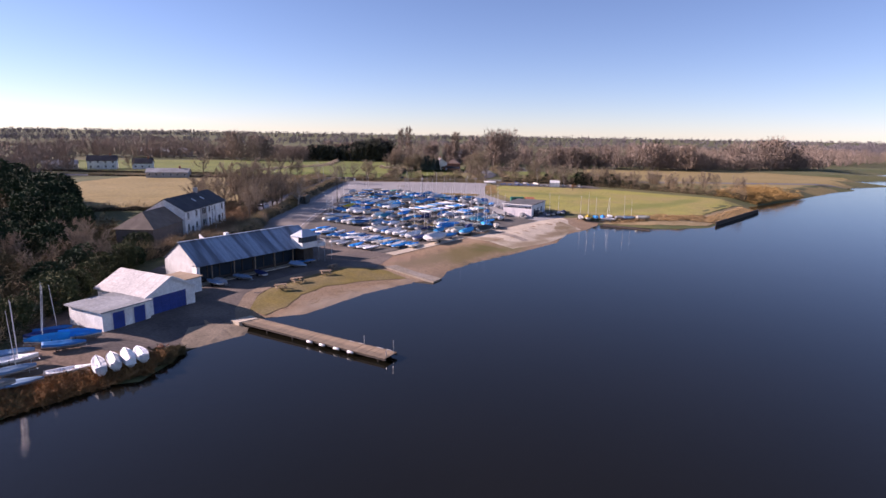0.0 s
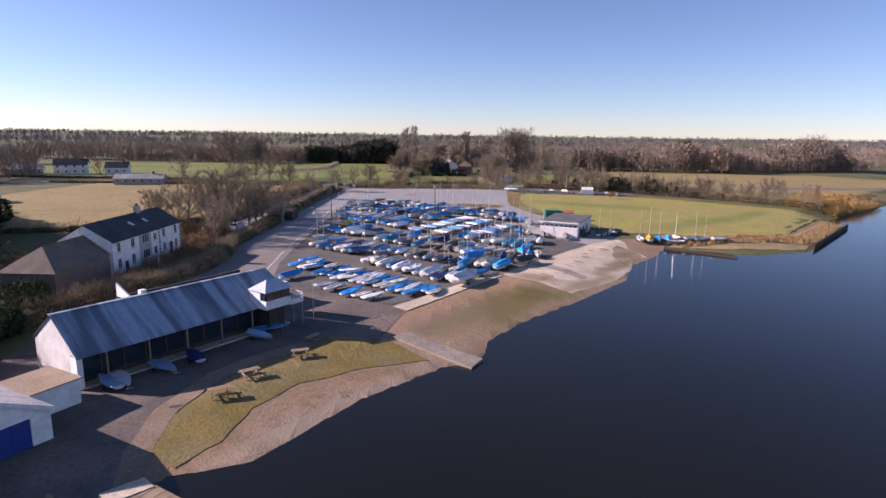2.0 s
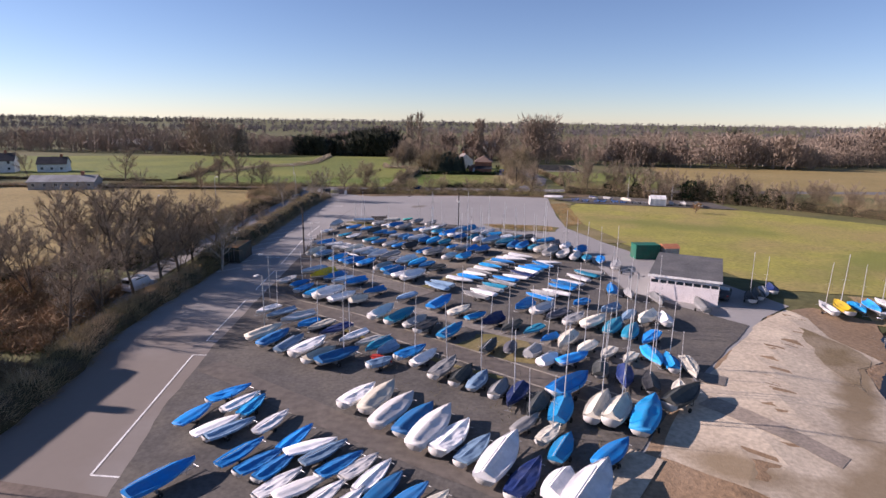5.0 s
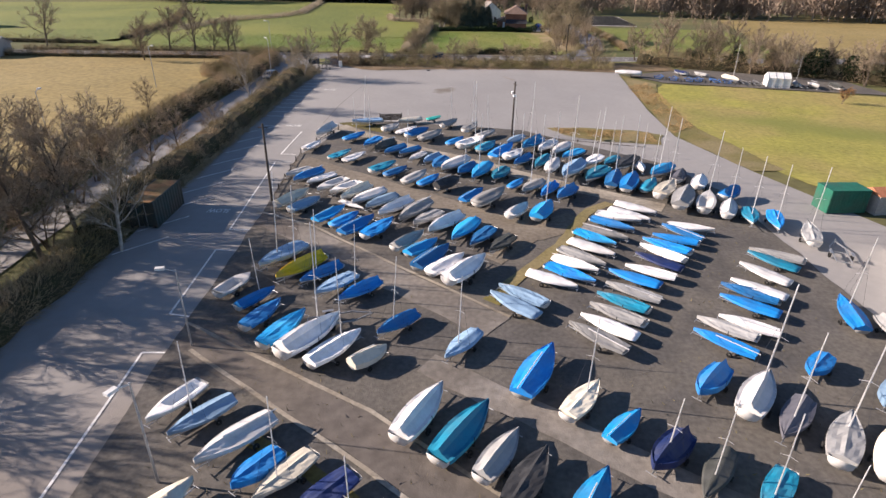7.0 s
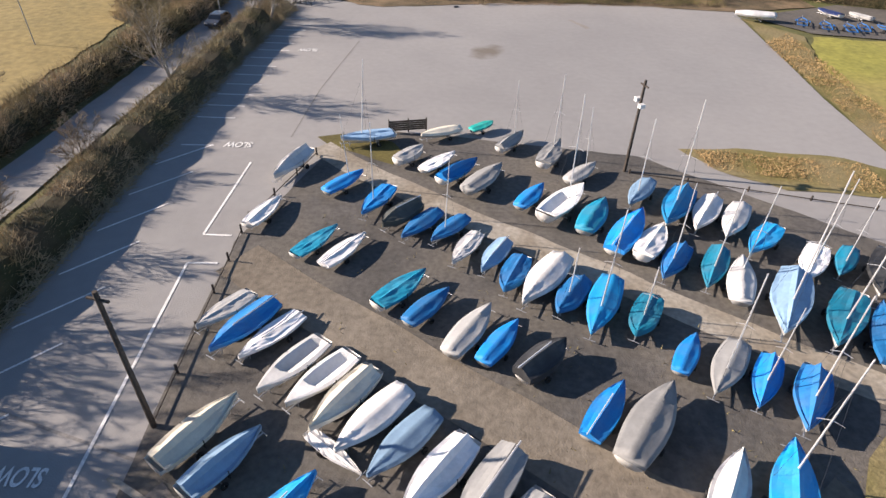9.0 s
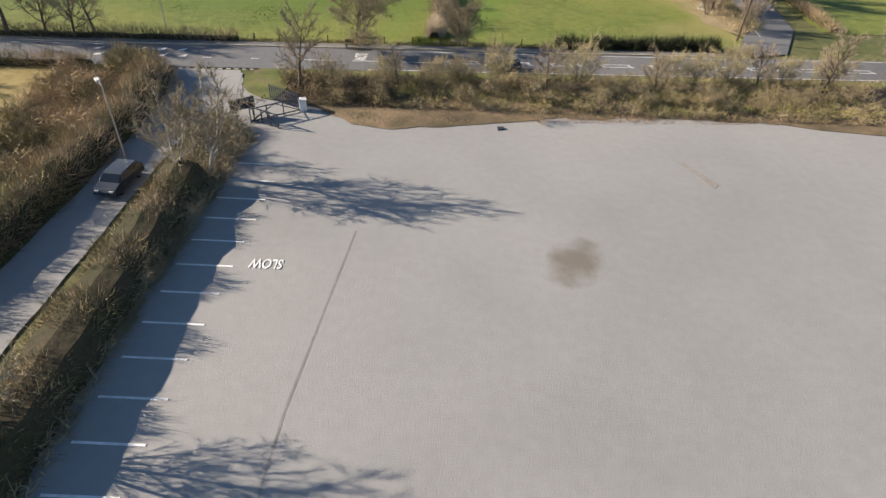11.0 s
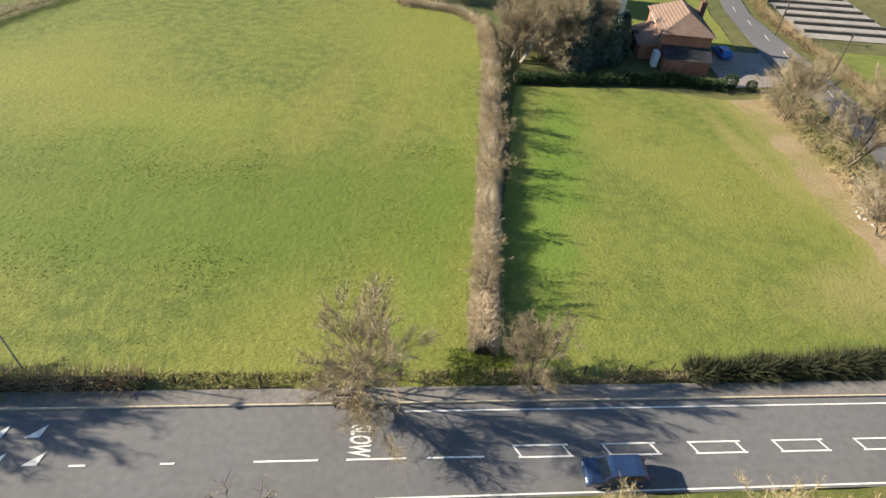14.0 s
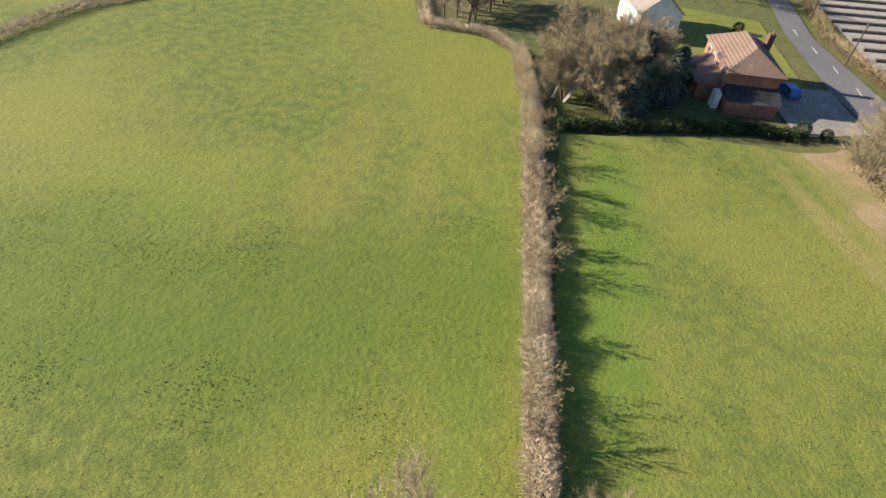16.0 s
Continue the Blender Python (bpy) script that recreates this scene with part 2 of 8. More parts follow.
# moss, wear and damp with shapes of their own, and a shading band on the meadow
for c_, x_, y_, a_, b_, t_ in (((0.150, 0.118, 0.034), 3.5, 114.8, 13, 6.5, 54), ((0.27, 0.175, 0.115), -9, 105, 9, 4.5, 45), ((0.120, 0.105, 0.026), 8.0, 120.6, 6, 3.6, 40), ((0.165, 0.150, 0.050), 13.5, 123.5, 6, 3, 55), ((0.21, 0.16, 0.085), -5, 106.5, 9, 3.5, 50),
                               ((0.36, 0.28, 0.20), 10.5, 109.5, 20, 2.6, 52), ((0.36, 0.28, 0.20), -15, 83, 16, 2.6, 52), ((0.21, 0.15, 0.10), -2, 96, 6, 3, 40)):
    tint(SAND, c_, x_, y_, a_, b_, t_)
for x_, y_, a_, b_, t_ in ((30.5, 152, 7, 3, 60), (9, 129, 6, 3, -35), (24, 140, 9, 2.2, 55), (17, 128, 12, 2.5, 48), (28, 146, 10, 2.5, 52)):
    tint(CONC, (0.25, 0.185, 0.105), x_, y_, a_, b_, t_, 0.85)
for x_, y_, a_, b_, t_ in ((7.5, 312, 34, 4.5, 98), (5, 298, 13, 5, 20), (1, 322, 16, 2.0, 100)):
    tint(G_FIELD2, (0.29, 0.240, 0.095), x_, y_, a_, b_, t_, 0.55, 0.3, 0.15)
tint(TARMAC, (0.15, 0.125, 0.095), -21.5, 243.5, 3.2, 2.0, 60, 0.8, 0.4, 0.5)
tint(TARMAC, (0.190, 0.155, 0.125), -40, 134, 36, 15, 92, 0.75, 0.3, 0.1)
tint(TARMAC, (0.27, 0.225, 0.185), -14, 116, 16, 9, -35, 0.8, 0.3, 0.15)
tint(G_FIELD2, (0.115, 0.185, 0.026), -24, 312, 26, 5, 78, 0.8, 0.3, 0.2)
for c_, x_, y_, a_, b_, t_ in (((0.095, 0.185, 0.022), -36.5, 305, 30, 3.0, 82), ((0.250, 0.215, 0.060), -52, 322, 26, 4, 85), ((0.235, 0.235, 0.055), -92, 330, 30, 12, 40), ((0.110, 0.180, 0.024), -60, 300, 26, 6, 5),
                               ((0.235, 0.215, 0.06), -43, 318, 34, 2.2, 84), ((0.12, 0.185, 0.025), -70, 318, 16, 8, 20)):
    tint(G_FIELD, c_, x_, y_, a_, b_, t_, 0.26, 0.35, 0.12)
# near meadow painted darker: falloff of light over the grass, put into its colour
tint(G_FIELD, (0.100, 0.148, 0.021), -62, 304, 64, 15, 3, 0.65, 0.3, 0.06)
for x_, y_, a_, b_, t_ in ((60, 190, 30, 6, 35), (40, 222, 26, 7, -20), (80, 205, 20, 5, 45)):
    tint(G_LAWN, (0.165, 0.185, 0.040), x_, y_, a_, b_, t_, 0.75, 0.35, 0.1)

# ---- mesh helpers ----


class Shell:
    """Vertices and faces gathered for one mesh."""

    def __init__(self):
        self.v, self.f = [], []

    def add(self, verts, faces):
        k = len(self.v)
        self.v += [tuple(p) for p in verts]
        self.f += [tuple(k + i for i in f) for f in faces]
        return self

    def box(self, x0, x1, y0, y1, z0, z1):
        return self.add([(x0, y0, z0), (x1, y0, z0), (x1, y1, z0), (x0, y1, z0), (x0, y0, z1), (x1, y0, z1), (x1, y1, z1), (x0, y1, z1)],
                        [(3, 2, 1, 0), (4, 5, 6, 7), (0, 1, 5, 4), (1, 2, 6, 5), (2, 3, 7, 6), (3, 0, 4, 7)])

    def tube(self, p, q, r, s=None, n=6, caps=True):
        p, q = Vector(p), Vector(q)
        s = r if s is None else s
        d = (q - p).normalized()
        a = d.orthogonal().normalized()
        b = d.cross(a)
        ring = [(a * math.cos(2 * math.pi * i / n) + b * math.sin(2 * math.pi * i / n)) for i in range(n)]
        faces = [(i, (i + 1) % n, n + (i + 1) % n, n + i) for i in range(n)]
        if caps:
            faces += [tuple(range(n - 1, -1, -1)), tuple(range(n, 2 * n))]
        return self.add([p + c * r for c in ring] + [q + c * s for c in ring], faces)

    def beam(self, p, q, w, h):
        """A rectangular bar from p to q, w wide and h high."""
        p, q = Vector(p), Vector(q)
        d = (q - p).normalized()
        side = d.cross(Vector((0, 0, 1)))
        side = side.normalized() if side.length > 1e-4 else Vector((1, 0, 0))
        up = side.cross(d)
        c = [side * (w / 2) * i + up * (h / 2) * j for i, j in ((-1, -1), (1, -1), (1, 1), (-1, 1))]
        return self.add([p + o for o in c] + [q + o for o in c], [(3, 2, 1, 0), (4, 5, 6, 7), (0, 1, 5, 4), (1, 2, 6, 5), (2, 3, 7, 6), (3, 0, 4, 7)])

    def prism(self, outline, z0, z1):
        n = len(outline)
        return self.add([(x, y, z0) for x, y in outline] + [(x, y, z1) for x, y in outline],
                        [tuple(range(n - 1, -1, -1)), tuple(range(n, 2 * n))] + [(i, (i + 1) % n, n + (i + 1) % n, n + i) for i in range(n)])

    def loft(self, rings, closed=False, ends=True):
        n = len(rings[0])
        faces = []
        for k in range(len(rings) - 1):
            for i in range(n if closed else n - 1):
                j = (i + 1) % n
                faces.append((k * n + i, k * n + j, (k + 1) * n + j, (k + 1) * n + i))
        if ends:
            faces += [tuple(range(n - 1, -1, -1)), tuple(range((len(rings) - 1) * n, len(rings) * n))]
        return self.add([p for r in rings for p in r], faces)

    def mesh(self, name, material, smooth=False):
        me = bpy.data.meshes.new(name)
        me.from_pydata(self.v, [], self.f)
        me.materials.append(material)
        if smooth:
            me.polygons.foreach_set("use_smooth", [True] * len(me.polygons))
        me.update()
        return me


def part(name, shell, material, parent, label="", smooth=False, at=None):
    me = shell.mesh(name, material, smooth) if isinstance(shell, Shell) else shell
    ob = new(name, me)
    ob.parent = parent
    if at is not None:
        ob.matrix_basis = at
    return tagged(ob, label)


def thing(name, label, category, m, group=""):
    ob = new(name)
    ob.matrix_basis = m
    return tagged(ob, label, category, group)


def solid(name, shell, material, label, category="", group="", kind="", m=None, smooth=False):
    ob = new(name, shell.mesh(name, material, smooth))
    if m is not None:
        ob.matrix_basis = m
    return tagged(ob, label, category, group, kind)


# ---- the lie of the land ----
SHORE = [(-400, -900), (-140, -60), (-70, 16), (-40, 38), (-36.5, 46), (-34, 50.4), (-30, 52), (-28.6, 57.5), (-29.2, 62), (-25.2, 66.5),
         (-25.6, 72.5), (-19.5, 75.3), (-13.4, 85.5), (-5.4, 94.0), (-1.8, 95.0), (-0.6, 101.9), (5, 110), (12.8, 118.4), (24.4, 132.7),
         (28.9, 144.5), (36, 153), (40, 160), (42.5, 161.5), (57, 156), (72, 160), (75.6, 164.6), (104, 197), (108, 212), (138, 237),
         (167, 266), (199, 296), (254, 361), (310, 420), (520, 640), (1400, 1300), (4000, 3000), (6000, 3000), (6000, -3000), (-400, -3000)]
SH_A = np.array(SHORE, float)
SH_B = np.roll(SH_A, -1, 0)
WATER_Z = -1.0


def shore_distance(x, y):
    """Metres from the water's edge, positive on land, for arrays of places."""
    p = np.stack([np.ravel(x), np.ravel(y)], -1).astype(float)
    best = np.full(len(p), 1e9)
    inside = np.zeros(len(p), bool)
    for a, b in zip(SH_A, SH_B):
        d = b - a
        t = np.clip(((p - a) @ d) / (d @ d), 0, 1)
        best = np.minimum(best, np.hypot(*(p - a - t[:, None] * d).T))
        cross = (a[1] > p[:, 1]) != (b[1] > p[:, 1])
        with np.errstate(divide="ignore", invalid="ignore"):
            xi = a[0] + (p[:, 1] - a[1]) * d[0] / d[1]
        inside ^= cross & (p[:, 0] < xi)
    return np.where(inside, -best, best)


def rise(y):
    s = np.clip((np.asarray(y, float) - 140) / 110, 0, 1)
    return 1.5 * s * s * (3 - 2 * s)


def land(x, y):
    """Height of the ground at places."""
    d = shore_distance(x, y)
    g = rise(np.ravel(y))
    wet = WATER_Z - 0.25 * np.minimum(-d, 6)
    far = np.clip((np.ravel(y) - 700) / 2400, 0, 1)
    dry = WATER_Z + (g + 9 * far * far * (3 - 2 * far) - WATER_Z) * np.clip(d / 9, 0, 1)
    return np.where(d < 0, wet, dry)


def land1(x, y):
    return float(land(np.array([x]), np.array([y]))[0])


def far_steps(a, b, n):
    return [a + (b - a) * (k / n) ** 2.2 for k in range(1, n + 1)]


gx = [*reversed(far_steps(-150, -4000, 16)), *np.arange(-150, 180.1, 2.5), *far_steps(180, 4500, 18)]
gy = [*reversed(far_steps(-10, -1500, 8)), *np.arange(-10, 400.1, 2.5), *far_steps(400, 4500, 18)]
GX, GY = np.meshgrid(gx, gy)
GZ = land(GX, GY)
nx, ny = len(gx), len(gy)
me = bpy.data.meshes.new("ground")
me.from_pydata(np.stack([GX.ravel(), GY.ravel(), GZ], -1).tolist(), [],
               [(j * nx + i, j * nx + i + 1, (j + 1) * nx + i + 1, (j + 1) * nx + i) for j in range(ny - 1) for i in range(nx - 1)])
me.materials.append(G_LAND)
tagged(new("ground", me), "rough olive-brown winter land reaching the horizon", "ground", kind="structure")


def wiggle(poly, amount, step=4.0, seed=0):
    """The outline with its edges broken up, so that it looks grown and not drawn."""
    out = []
    for (ax, ay), (bx, by) in zip(poly, poly[1:] + poly[:1]):
        n = max(1, int(math.hypot(bx - ax, by - ay) / step))
        for k in range(n):
            x, y = ax + (bx - ax) * k / n, ay + (by - ay) * k / n
            nv = noise.noise_vector((x * 0.23, y * 0.23, seed))
            nw = noise.noise_vector((x * 0.7, y * 0.7, seed + 9))
            out.append((x + amount * (nv.x + 0.5 * nw.x), y + amount * (nv.y + 0.5 * nw.y)))
    return out


def drape(name, poly, material, off, label, category, cell=5.0, rough=0.0, m_kind="structure", thick=0.0):
    """A sheet of ground laid over the land inside an outline."""
    if rough:
        poly = wiggle(poly, rough, max(1.2, rough * 1.5), len(name))
    bm = bmesh.new()
    face = bm.faces.new([bm.verts.new((x, y, 0)) for x, y in poly])
    bmesh.ops.triangulate(bm, faces=[face])
    for axis in (0, 1):
        vals = [p[axis] for p in poly]
        k = math.floor(min(vals) / cell) + 1
        while k * cell < max(vals):
            co, no = [0, 0, 0], [0, 0, 0]
            co[axis], no[axis] = k * cell, 1
            bmesh.ops.bisect_plane(bm, geom=bm.verts[:] + bm.edges[:] + bm.faces[:], plane_co=co, plane_no=no)
            k += 1
    bm.verts.ensure_lookup_table()
    zs = land([v.co.x for v in bm.verts], [v.co.y for v in bm.verts])
    for v, z in zip(bm.verts, zs):
        v.co.z = z + off
    bmesh.ops.recalc_face_normals(bm, faces=bm.faces[:])
    if sum(f.normal.z for f in bm.faces) < 0:
        bmesh.ops.reverse_faces(bm, faces=bm.faces[:])
    if thick:
        rim = [e for e in bm.edges if e.is_boundary]
        ret = bmesh.ops.extrude_edge_only(bm, edges=rim)
        for g in ret["geom"]:
            if isinstance(g, bmesh.types.BMVert):
                g.co.z -= thick
    me = bpy.data.meshes.new(name)
    bm.to_mesh(me)
    bm.free()
    me.materials.append(material)
    return tagged(new(name, me), label, category, kind=m_kind)


# water
WATER = mat("lake water", (0.0075, 0.007, 0.0045), (0.010, 0.009, 0.006), 0.02, 0.09, grain=0, spec=0.5)
wt = WATER.node_tree
wb = wt.nodes["Principled BSDF"]
wb.inputs["IOR"].default_value = 1.33
nz = wt.nodes.new("ShaderNodeTexNoise")
nz.inputs["Scale"].default_value, nz.inputs["Detail"].default_value = 1.3, 3
nz2 = wt.nodes.new("ShaderNodeTexNoise")
nz2.inputs["Scale"].default_value, nz2.inputs["Detail"].default_value = 0.12, 2
wadd = wt.nodes.new("ShaderNodeMath")
wadd.operation = "ADD"
wbp = wt.nodes.new("ShaderNodeBump")
wbp.inputs["Strength"].default_value, wbp.inputs["Distance"].default_value = 0.10, 0.10
wtc = wt.nodes.new("ShaderNodeTexCoord")
for q in (nz, nz2):
    wt.links.new(wtc.outputs["Object"], q.inputs["Vector"])
wt.links.new(nz.outputs[0], wadd.inputs[0])
wt.links.new(nz2.outputs[0], wadd.inputs[1])
wt.links.new(wadd.outputs[0], wbp.inputs["Height"])
wt.links.new(wbp.outputs[0], wb.inputs["Normal"])
solid("water", Shell().add([(-150, -1500, WATER_Z), (4500, -1500, WATER_Z), (4500, 3200, WATER_Z), (-150, 3200, WATER_Z)], [(0, 1, 2, 3)]), WATER,
      "dark blue lake water with faint ripples", "water", kind="structure")


def road_y(x, k):
    """Across the main road: k 0 at its south edge, 1 at its north edge."""
    return 279.1 + 0.076 * x + k * 7.1 - 0.0006 * x * k


# fields and grounds
drape("beach", [(-27.5, 63), (-24.5, 72.5), (-19, 75.0), (-13, 85), (-4.5, 93.5), (-1.2, 95), (0, 101.5), (13.5, 118), (25, 132), (29.5, 144), (36.5, 152.5),
                (40.5, 159), (42, 164), (36, 167), (28, 163), (8, 139), (-12, 110), (-20, 106), (-31, 96), (-32, 72)], SAND, 0.09,
      "brown gravel and sand beach sloping to the lake", "beach", cell=2.5, rough=0.5)
drape("lawn_by_shed", [(-27.8, 75.5), (-26.8, 83.5), (-22.6, 93), (-19, 98.2), (-11.6, 98), (-7.2, 94.6), (-13.7, 91.4), (-19, 87.2), (-21.8, 82), (-22.4, 77), (-24.5, 73.5)], mat("trodden lawn", (0.215, 0.160, 0.040), (0.165, 0.128, 0.034), 0.35, 0.95, 0.7, 4.0, stain=(0.225, 0.175, 0.085), stain_scale=0.15, stain_amount=0.7), 0.13,
      "mossy olive grass with picnic tables", "grass", 2.5, 0.35)
drape("yard", [(-50, 64), (-39, 58), (-31, 58), (-29, 66), (-27.6, 69.5), (-26.5, 72.5), (-28.8, 75), (-27.2, 83), (-24, 92), (-18.5, 99.5), (-13, 98.5), (-11, 109), (-12.6, 111),
               (-20, 122), (-44, 126), (-50, 110)], YARD_D, 0.115, "worn brown asphalt yard round the boathouse", "yard", 2.5)
drape("car_park", [(-50.5, 120), (-30, 116), (-20, 112), (-12.5, 110.3), (3.2, 130.2), (8, 138), (27, 162), (33, 167), (30, 174), (17.5, 203), (12.5, 217), (12.8, 232), (15.8, 266), (0, 267.8), (-10, 267.6), (-22, 266.6),
                   (-36, 263.3), (-40.5, 263.5), (-44, 266), (-52.5, 271), (-54, 274.5), (-66, 274), (-61.5, 268), (-57, 262), (-50.5, 258), (-49.5, 222), (-48.5, 180), (-51.5, 160)],
      TARMAC, 0.075, "pale grey tarmac car park", "car park", 5)
drape("boat_park", [(-33.5, 124), (-25, 119), (-13.2, 111.5), (2.6, 131.5), (8, 139.5), (24, 159), (13, 172), (11, 196), (7, 205), (-9.5, 218), (-31, 221), (-35.2, 216.5), (-38.8, 204), (-38.2, 188),
                    (-37.8, 170), (-37, 148), (-35.8, 136)], TARMAC_D, 0.13, "dark gravelled boat park", "boat park", 5, 0.25)


def ribbon(pts, w):
    """The outline of a strip w wide along a line."""
    left, right = [], []
    for k, (x, y) in enumerate(pts):
        a, b_ = pts[max(0, k - 1)], pts[min(len(pts) - 1, k + 1)]
        d = Vector((b_[0] - a[0], b_[1] - a[1])).normalized()
        left.append((x - d.y * w / 2, y + d.x * w / 2))
        right.append((x + d.y * w / 2, y - d.x * w / 2))
    return left + right[::-1]


STRIP = mat("worn concrete strip", (0.37, 0.335, 0.280), (0.31, 0.280, 0.230), 0.35, 0.95, 0.3, 6.0, stain=(0.20, 0.165, 0.12), stain_scale=0.25, stain_amount=0.7)
for pts, w, m_, words in (([(-37.4, 185.9), (-33.5, 182.9), (-25.8, 176.5), (-15.5, 168.6)], 3.1, LANE_G, "smooth grey lane between rows of dinghies"),
                          ([(-36.9, 166.6), (-24.3, 158.6), (-12.0, 149.3), (-3.4, 143.0), (4.5, 137.2)], 2.9, LANE_D, "dark asphalt lane between rows of dinghies"),
                          ([(-38.2, 202.3), (-27, 194.6), (-14.8, 186.4), (-11, 184.2), (-6.5, 187.5)], 3.3, TARMAC_L, "worn tan lane between rows of dinghies"),
                          ([(-15.5, 178.5), (-11.2, 184.2)], 2.2, TARMAC_L, "worn tan lane between rows of dinghies"),
                          ([(-36.2, 217.4), (-30.4, 212.7), (-22.6, 207.0), (-14, 201.4), (-6, 196.0), (3, 190.8)], 2.3, STRIP, "pale concrete strip between rows of dinghies"),
                          ([(-35.4, 144.4), (-20, 133.6), (-2.8, 123.0)], 2.6, LANE_D, "dark asphalt lane between rows of dinghies"),
                          ([(-20.5, 164.5), (-8, 156.2), (6, 147.6), (14, 143.5)], 2.2, LANE_G, "smooth grey lane between rows of dinghies")):
    drape("boat_park_lane", ribbon(pts, w), m_, 0.16 if m_ is not LANE_G else 0.165, words, "lane", 5, 0.22)
for pts in ([(-36.2, 165.0), (-25.2, 157.2), (-12.9, 148.1), (-4.3, 141.8), (3.6, 136.0)], [(-37.7, 168.0), (-23.4, 159.9), (-11.2, 150.6), (-2.6, 144.3), (5.2, 138.5)], [(-38.8, 187.3), (-32.5, 184.3), (-24.8, 178.0), (-14.6, 170.0)]):
    drape("edging", ribbon(pts, 0.28), STRIP, 0.182, "worn concrete edging beside the lane", "edging", 5, 0.08)
drape("asphalt_patch", [(-38.1, 184.2), (-38.0, 187.2), (-33.8, 184.5), (-33.2, 181.3)], LANE_D, 0.172, "darker asphalt repair on the lane", "patch", 4)
drape("moss", [(-11.4, 150.4), (-9, 154.2), (-4.6, 153.8), (-2.6, 150.2), (-1.4, 146.0), (-5, 146.8)], MOSS, 0.15, "moss and dead grass between the dinghies", "moss", 3, 0.9)
drape("moss", [(-36.6, 219.3), (-34.5, 219.9), (-30.0, 218.8), (-28.9, 216.6), (-29.5, 214.9), (-32.4, 216.2), (-35.4, 217.6)], mat("olive moss", (0.130, 0.110, 0.034), (0.100, 0.086, 0.030), 0.6, 0.95, 0.5, 5.0), 0.15, "olive moss at the corner of the boat park", "moss", 3, 0.3)
drape("moss", ribbon([(-2.3, 191.9), (-4.9, 189.7), (-9.9, 180.5), (-11.7, 178.2), (-16, 172)], 1.1), MOSS, 0.18, "straw and moss strip beside the racks", "moss", 3, 0.5)
drape("moss", ribbon([(-30.5, 158.4), (-17, 149.4), (-7.5, 142.6)], 0.8), MOSS, 0.145, "moss along the edge of the lane", "moss", 3, 0.5)
drape("tar_joint", ribbon([(-37.1, 245.6), (-38.6, 229.9), (-38.9, 219.1)], 0.14), JOINT, 0.083, "dark joint in the tarmac", "joint", 6)
drape("tar_joint", ribbon([(-46.5, 190.6), (-38.2, 188.2)], 0.16), JOINT, 0.083, "dark joint in the tarmac", "joint", 6)
drape("tar_joint", ribbon([(-45.5, 157.0), (-37.2, 158.2)], 0.16), JOINT, 0.083, "dark joint in the tarmac", "joint", 6)

drape("worn_path", ribbon([(-26.2, 70.5), (-28.0, 75.0), (-28.5, 80.8), (-27.3, 87.6), (-23.8, 93.2), (-19.5, 97.8)], 2.0), mat("trodden tan grit", (0.27, 0.20, 0.135), (0.22, 0.16, 0.105), 0.4, 0.95, 0.4, 6), 0.14,
      "tan worn path between yard and grass", "path", 2.5, 0.3)
drape("bare_earth", [(-47, 64), (-40, 64.5), (-33, 63.5), (-29.6, 60.8), (-30.2, 57.4), (-33.4, 51.6), (-37, 47.6), (-46, 49)], mat("bare pinkish earth", (0.235, 0.162, 0.118), (0.180, 0.125, 0.090), 0.35, 0.95, 0.5, 5, stain=(0.15, 0.115, 0.07), stain_scale=0.2), 0.09,
      "bare brown earth where boats are kept", "earth", 2.5, 0.5)
drape("concrete_path", [(-12.7, 110.8), (-10.8, 109.2), (3.6, 130.0), (1.6, 131.4)], CONC, 0.19, "pale concrete edging strip", "path", 4)
drape("hardstanding", [(3.4, 130.6), (8.5, 126.8), (13.4, 122.6), (22, 130.6), (27.4, 139.5), (30.8, 149), (34.4, 151.4), (32.2, 157), (33.0, 163), (31.5, 165.5), (25.8, 160.5), (8, 138.6)], CONC, 0.10,
      "sunlit pale concrete hardstanding above the water", "hardstanding", 2.5, 0.3)
# a darker strip laid diagonally over the pale concrete
drape("hardstanding_joint", [(9.6, 138.9), (16.6, 130.4), (18.2, 131.9), (11.4, 140.6)], mat("darker concrete band", (0.33, 0.275, 0.22), (0.28, 0.235, 0.185), 0.4, 0.95, 0.3, 6.0), 0.125,
      "darker band across the concrete hardstanding", "hardstanding", 2.5, 0.25)
drape("moss", [(27.6, 143.5), (30.4, 149.2), (33.6, 151.6), (31.8, 156.4), (29.8, 159.5), (28.2, 155), (26.6, 149)], mat("brown moss on concrete", (0.20, 0.145, 0.075), (0.25, 0.19, 0.11), 0.5, 0.95, 0.4, 4.0, stain=(0.36, 0.29, 0.20), stain_scale=0.3), 0.125,
      "brown moss and silt on the hardstanding", "moss", 2.0, 1.0)
drape("reedy_bank", [(42, 163), (55, 160), (72, 162), (80, 172), (104, 199), (100, 203), (76, 176), (60, 168), (44, 172)], mat("dead grass", (0.33, 0.25, 0.13), (0.26, 0.19, 0.09), 0.4, 0.95, 0.6, 4), 0.08,
      "straw-coloured bank of dead grass", "bank", 4, 0.6)
drape("lawn_by_lake", [(37, 174), (46, 172.5), (60, 169), (76, 177), (99, 203), (107, 212), (96, 222), (64, 246), (38, 252), (22, 254), (16, 240), (15.2, 222), (20, 204)], G_LAWN, 0.08,
      "yellow-green mown lawn beside the lake", "lawn", 6, 0.7)
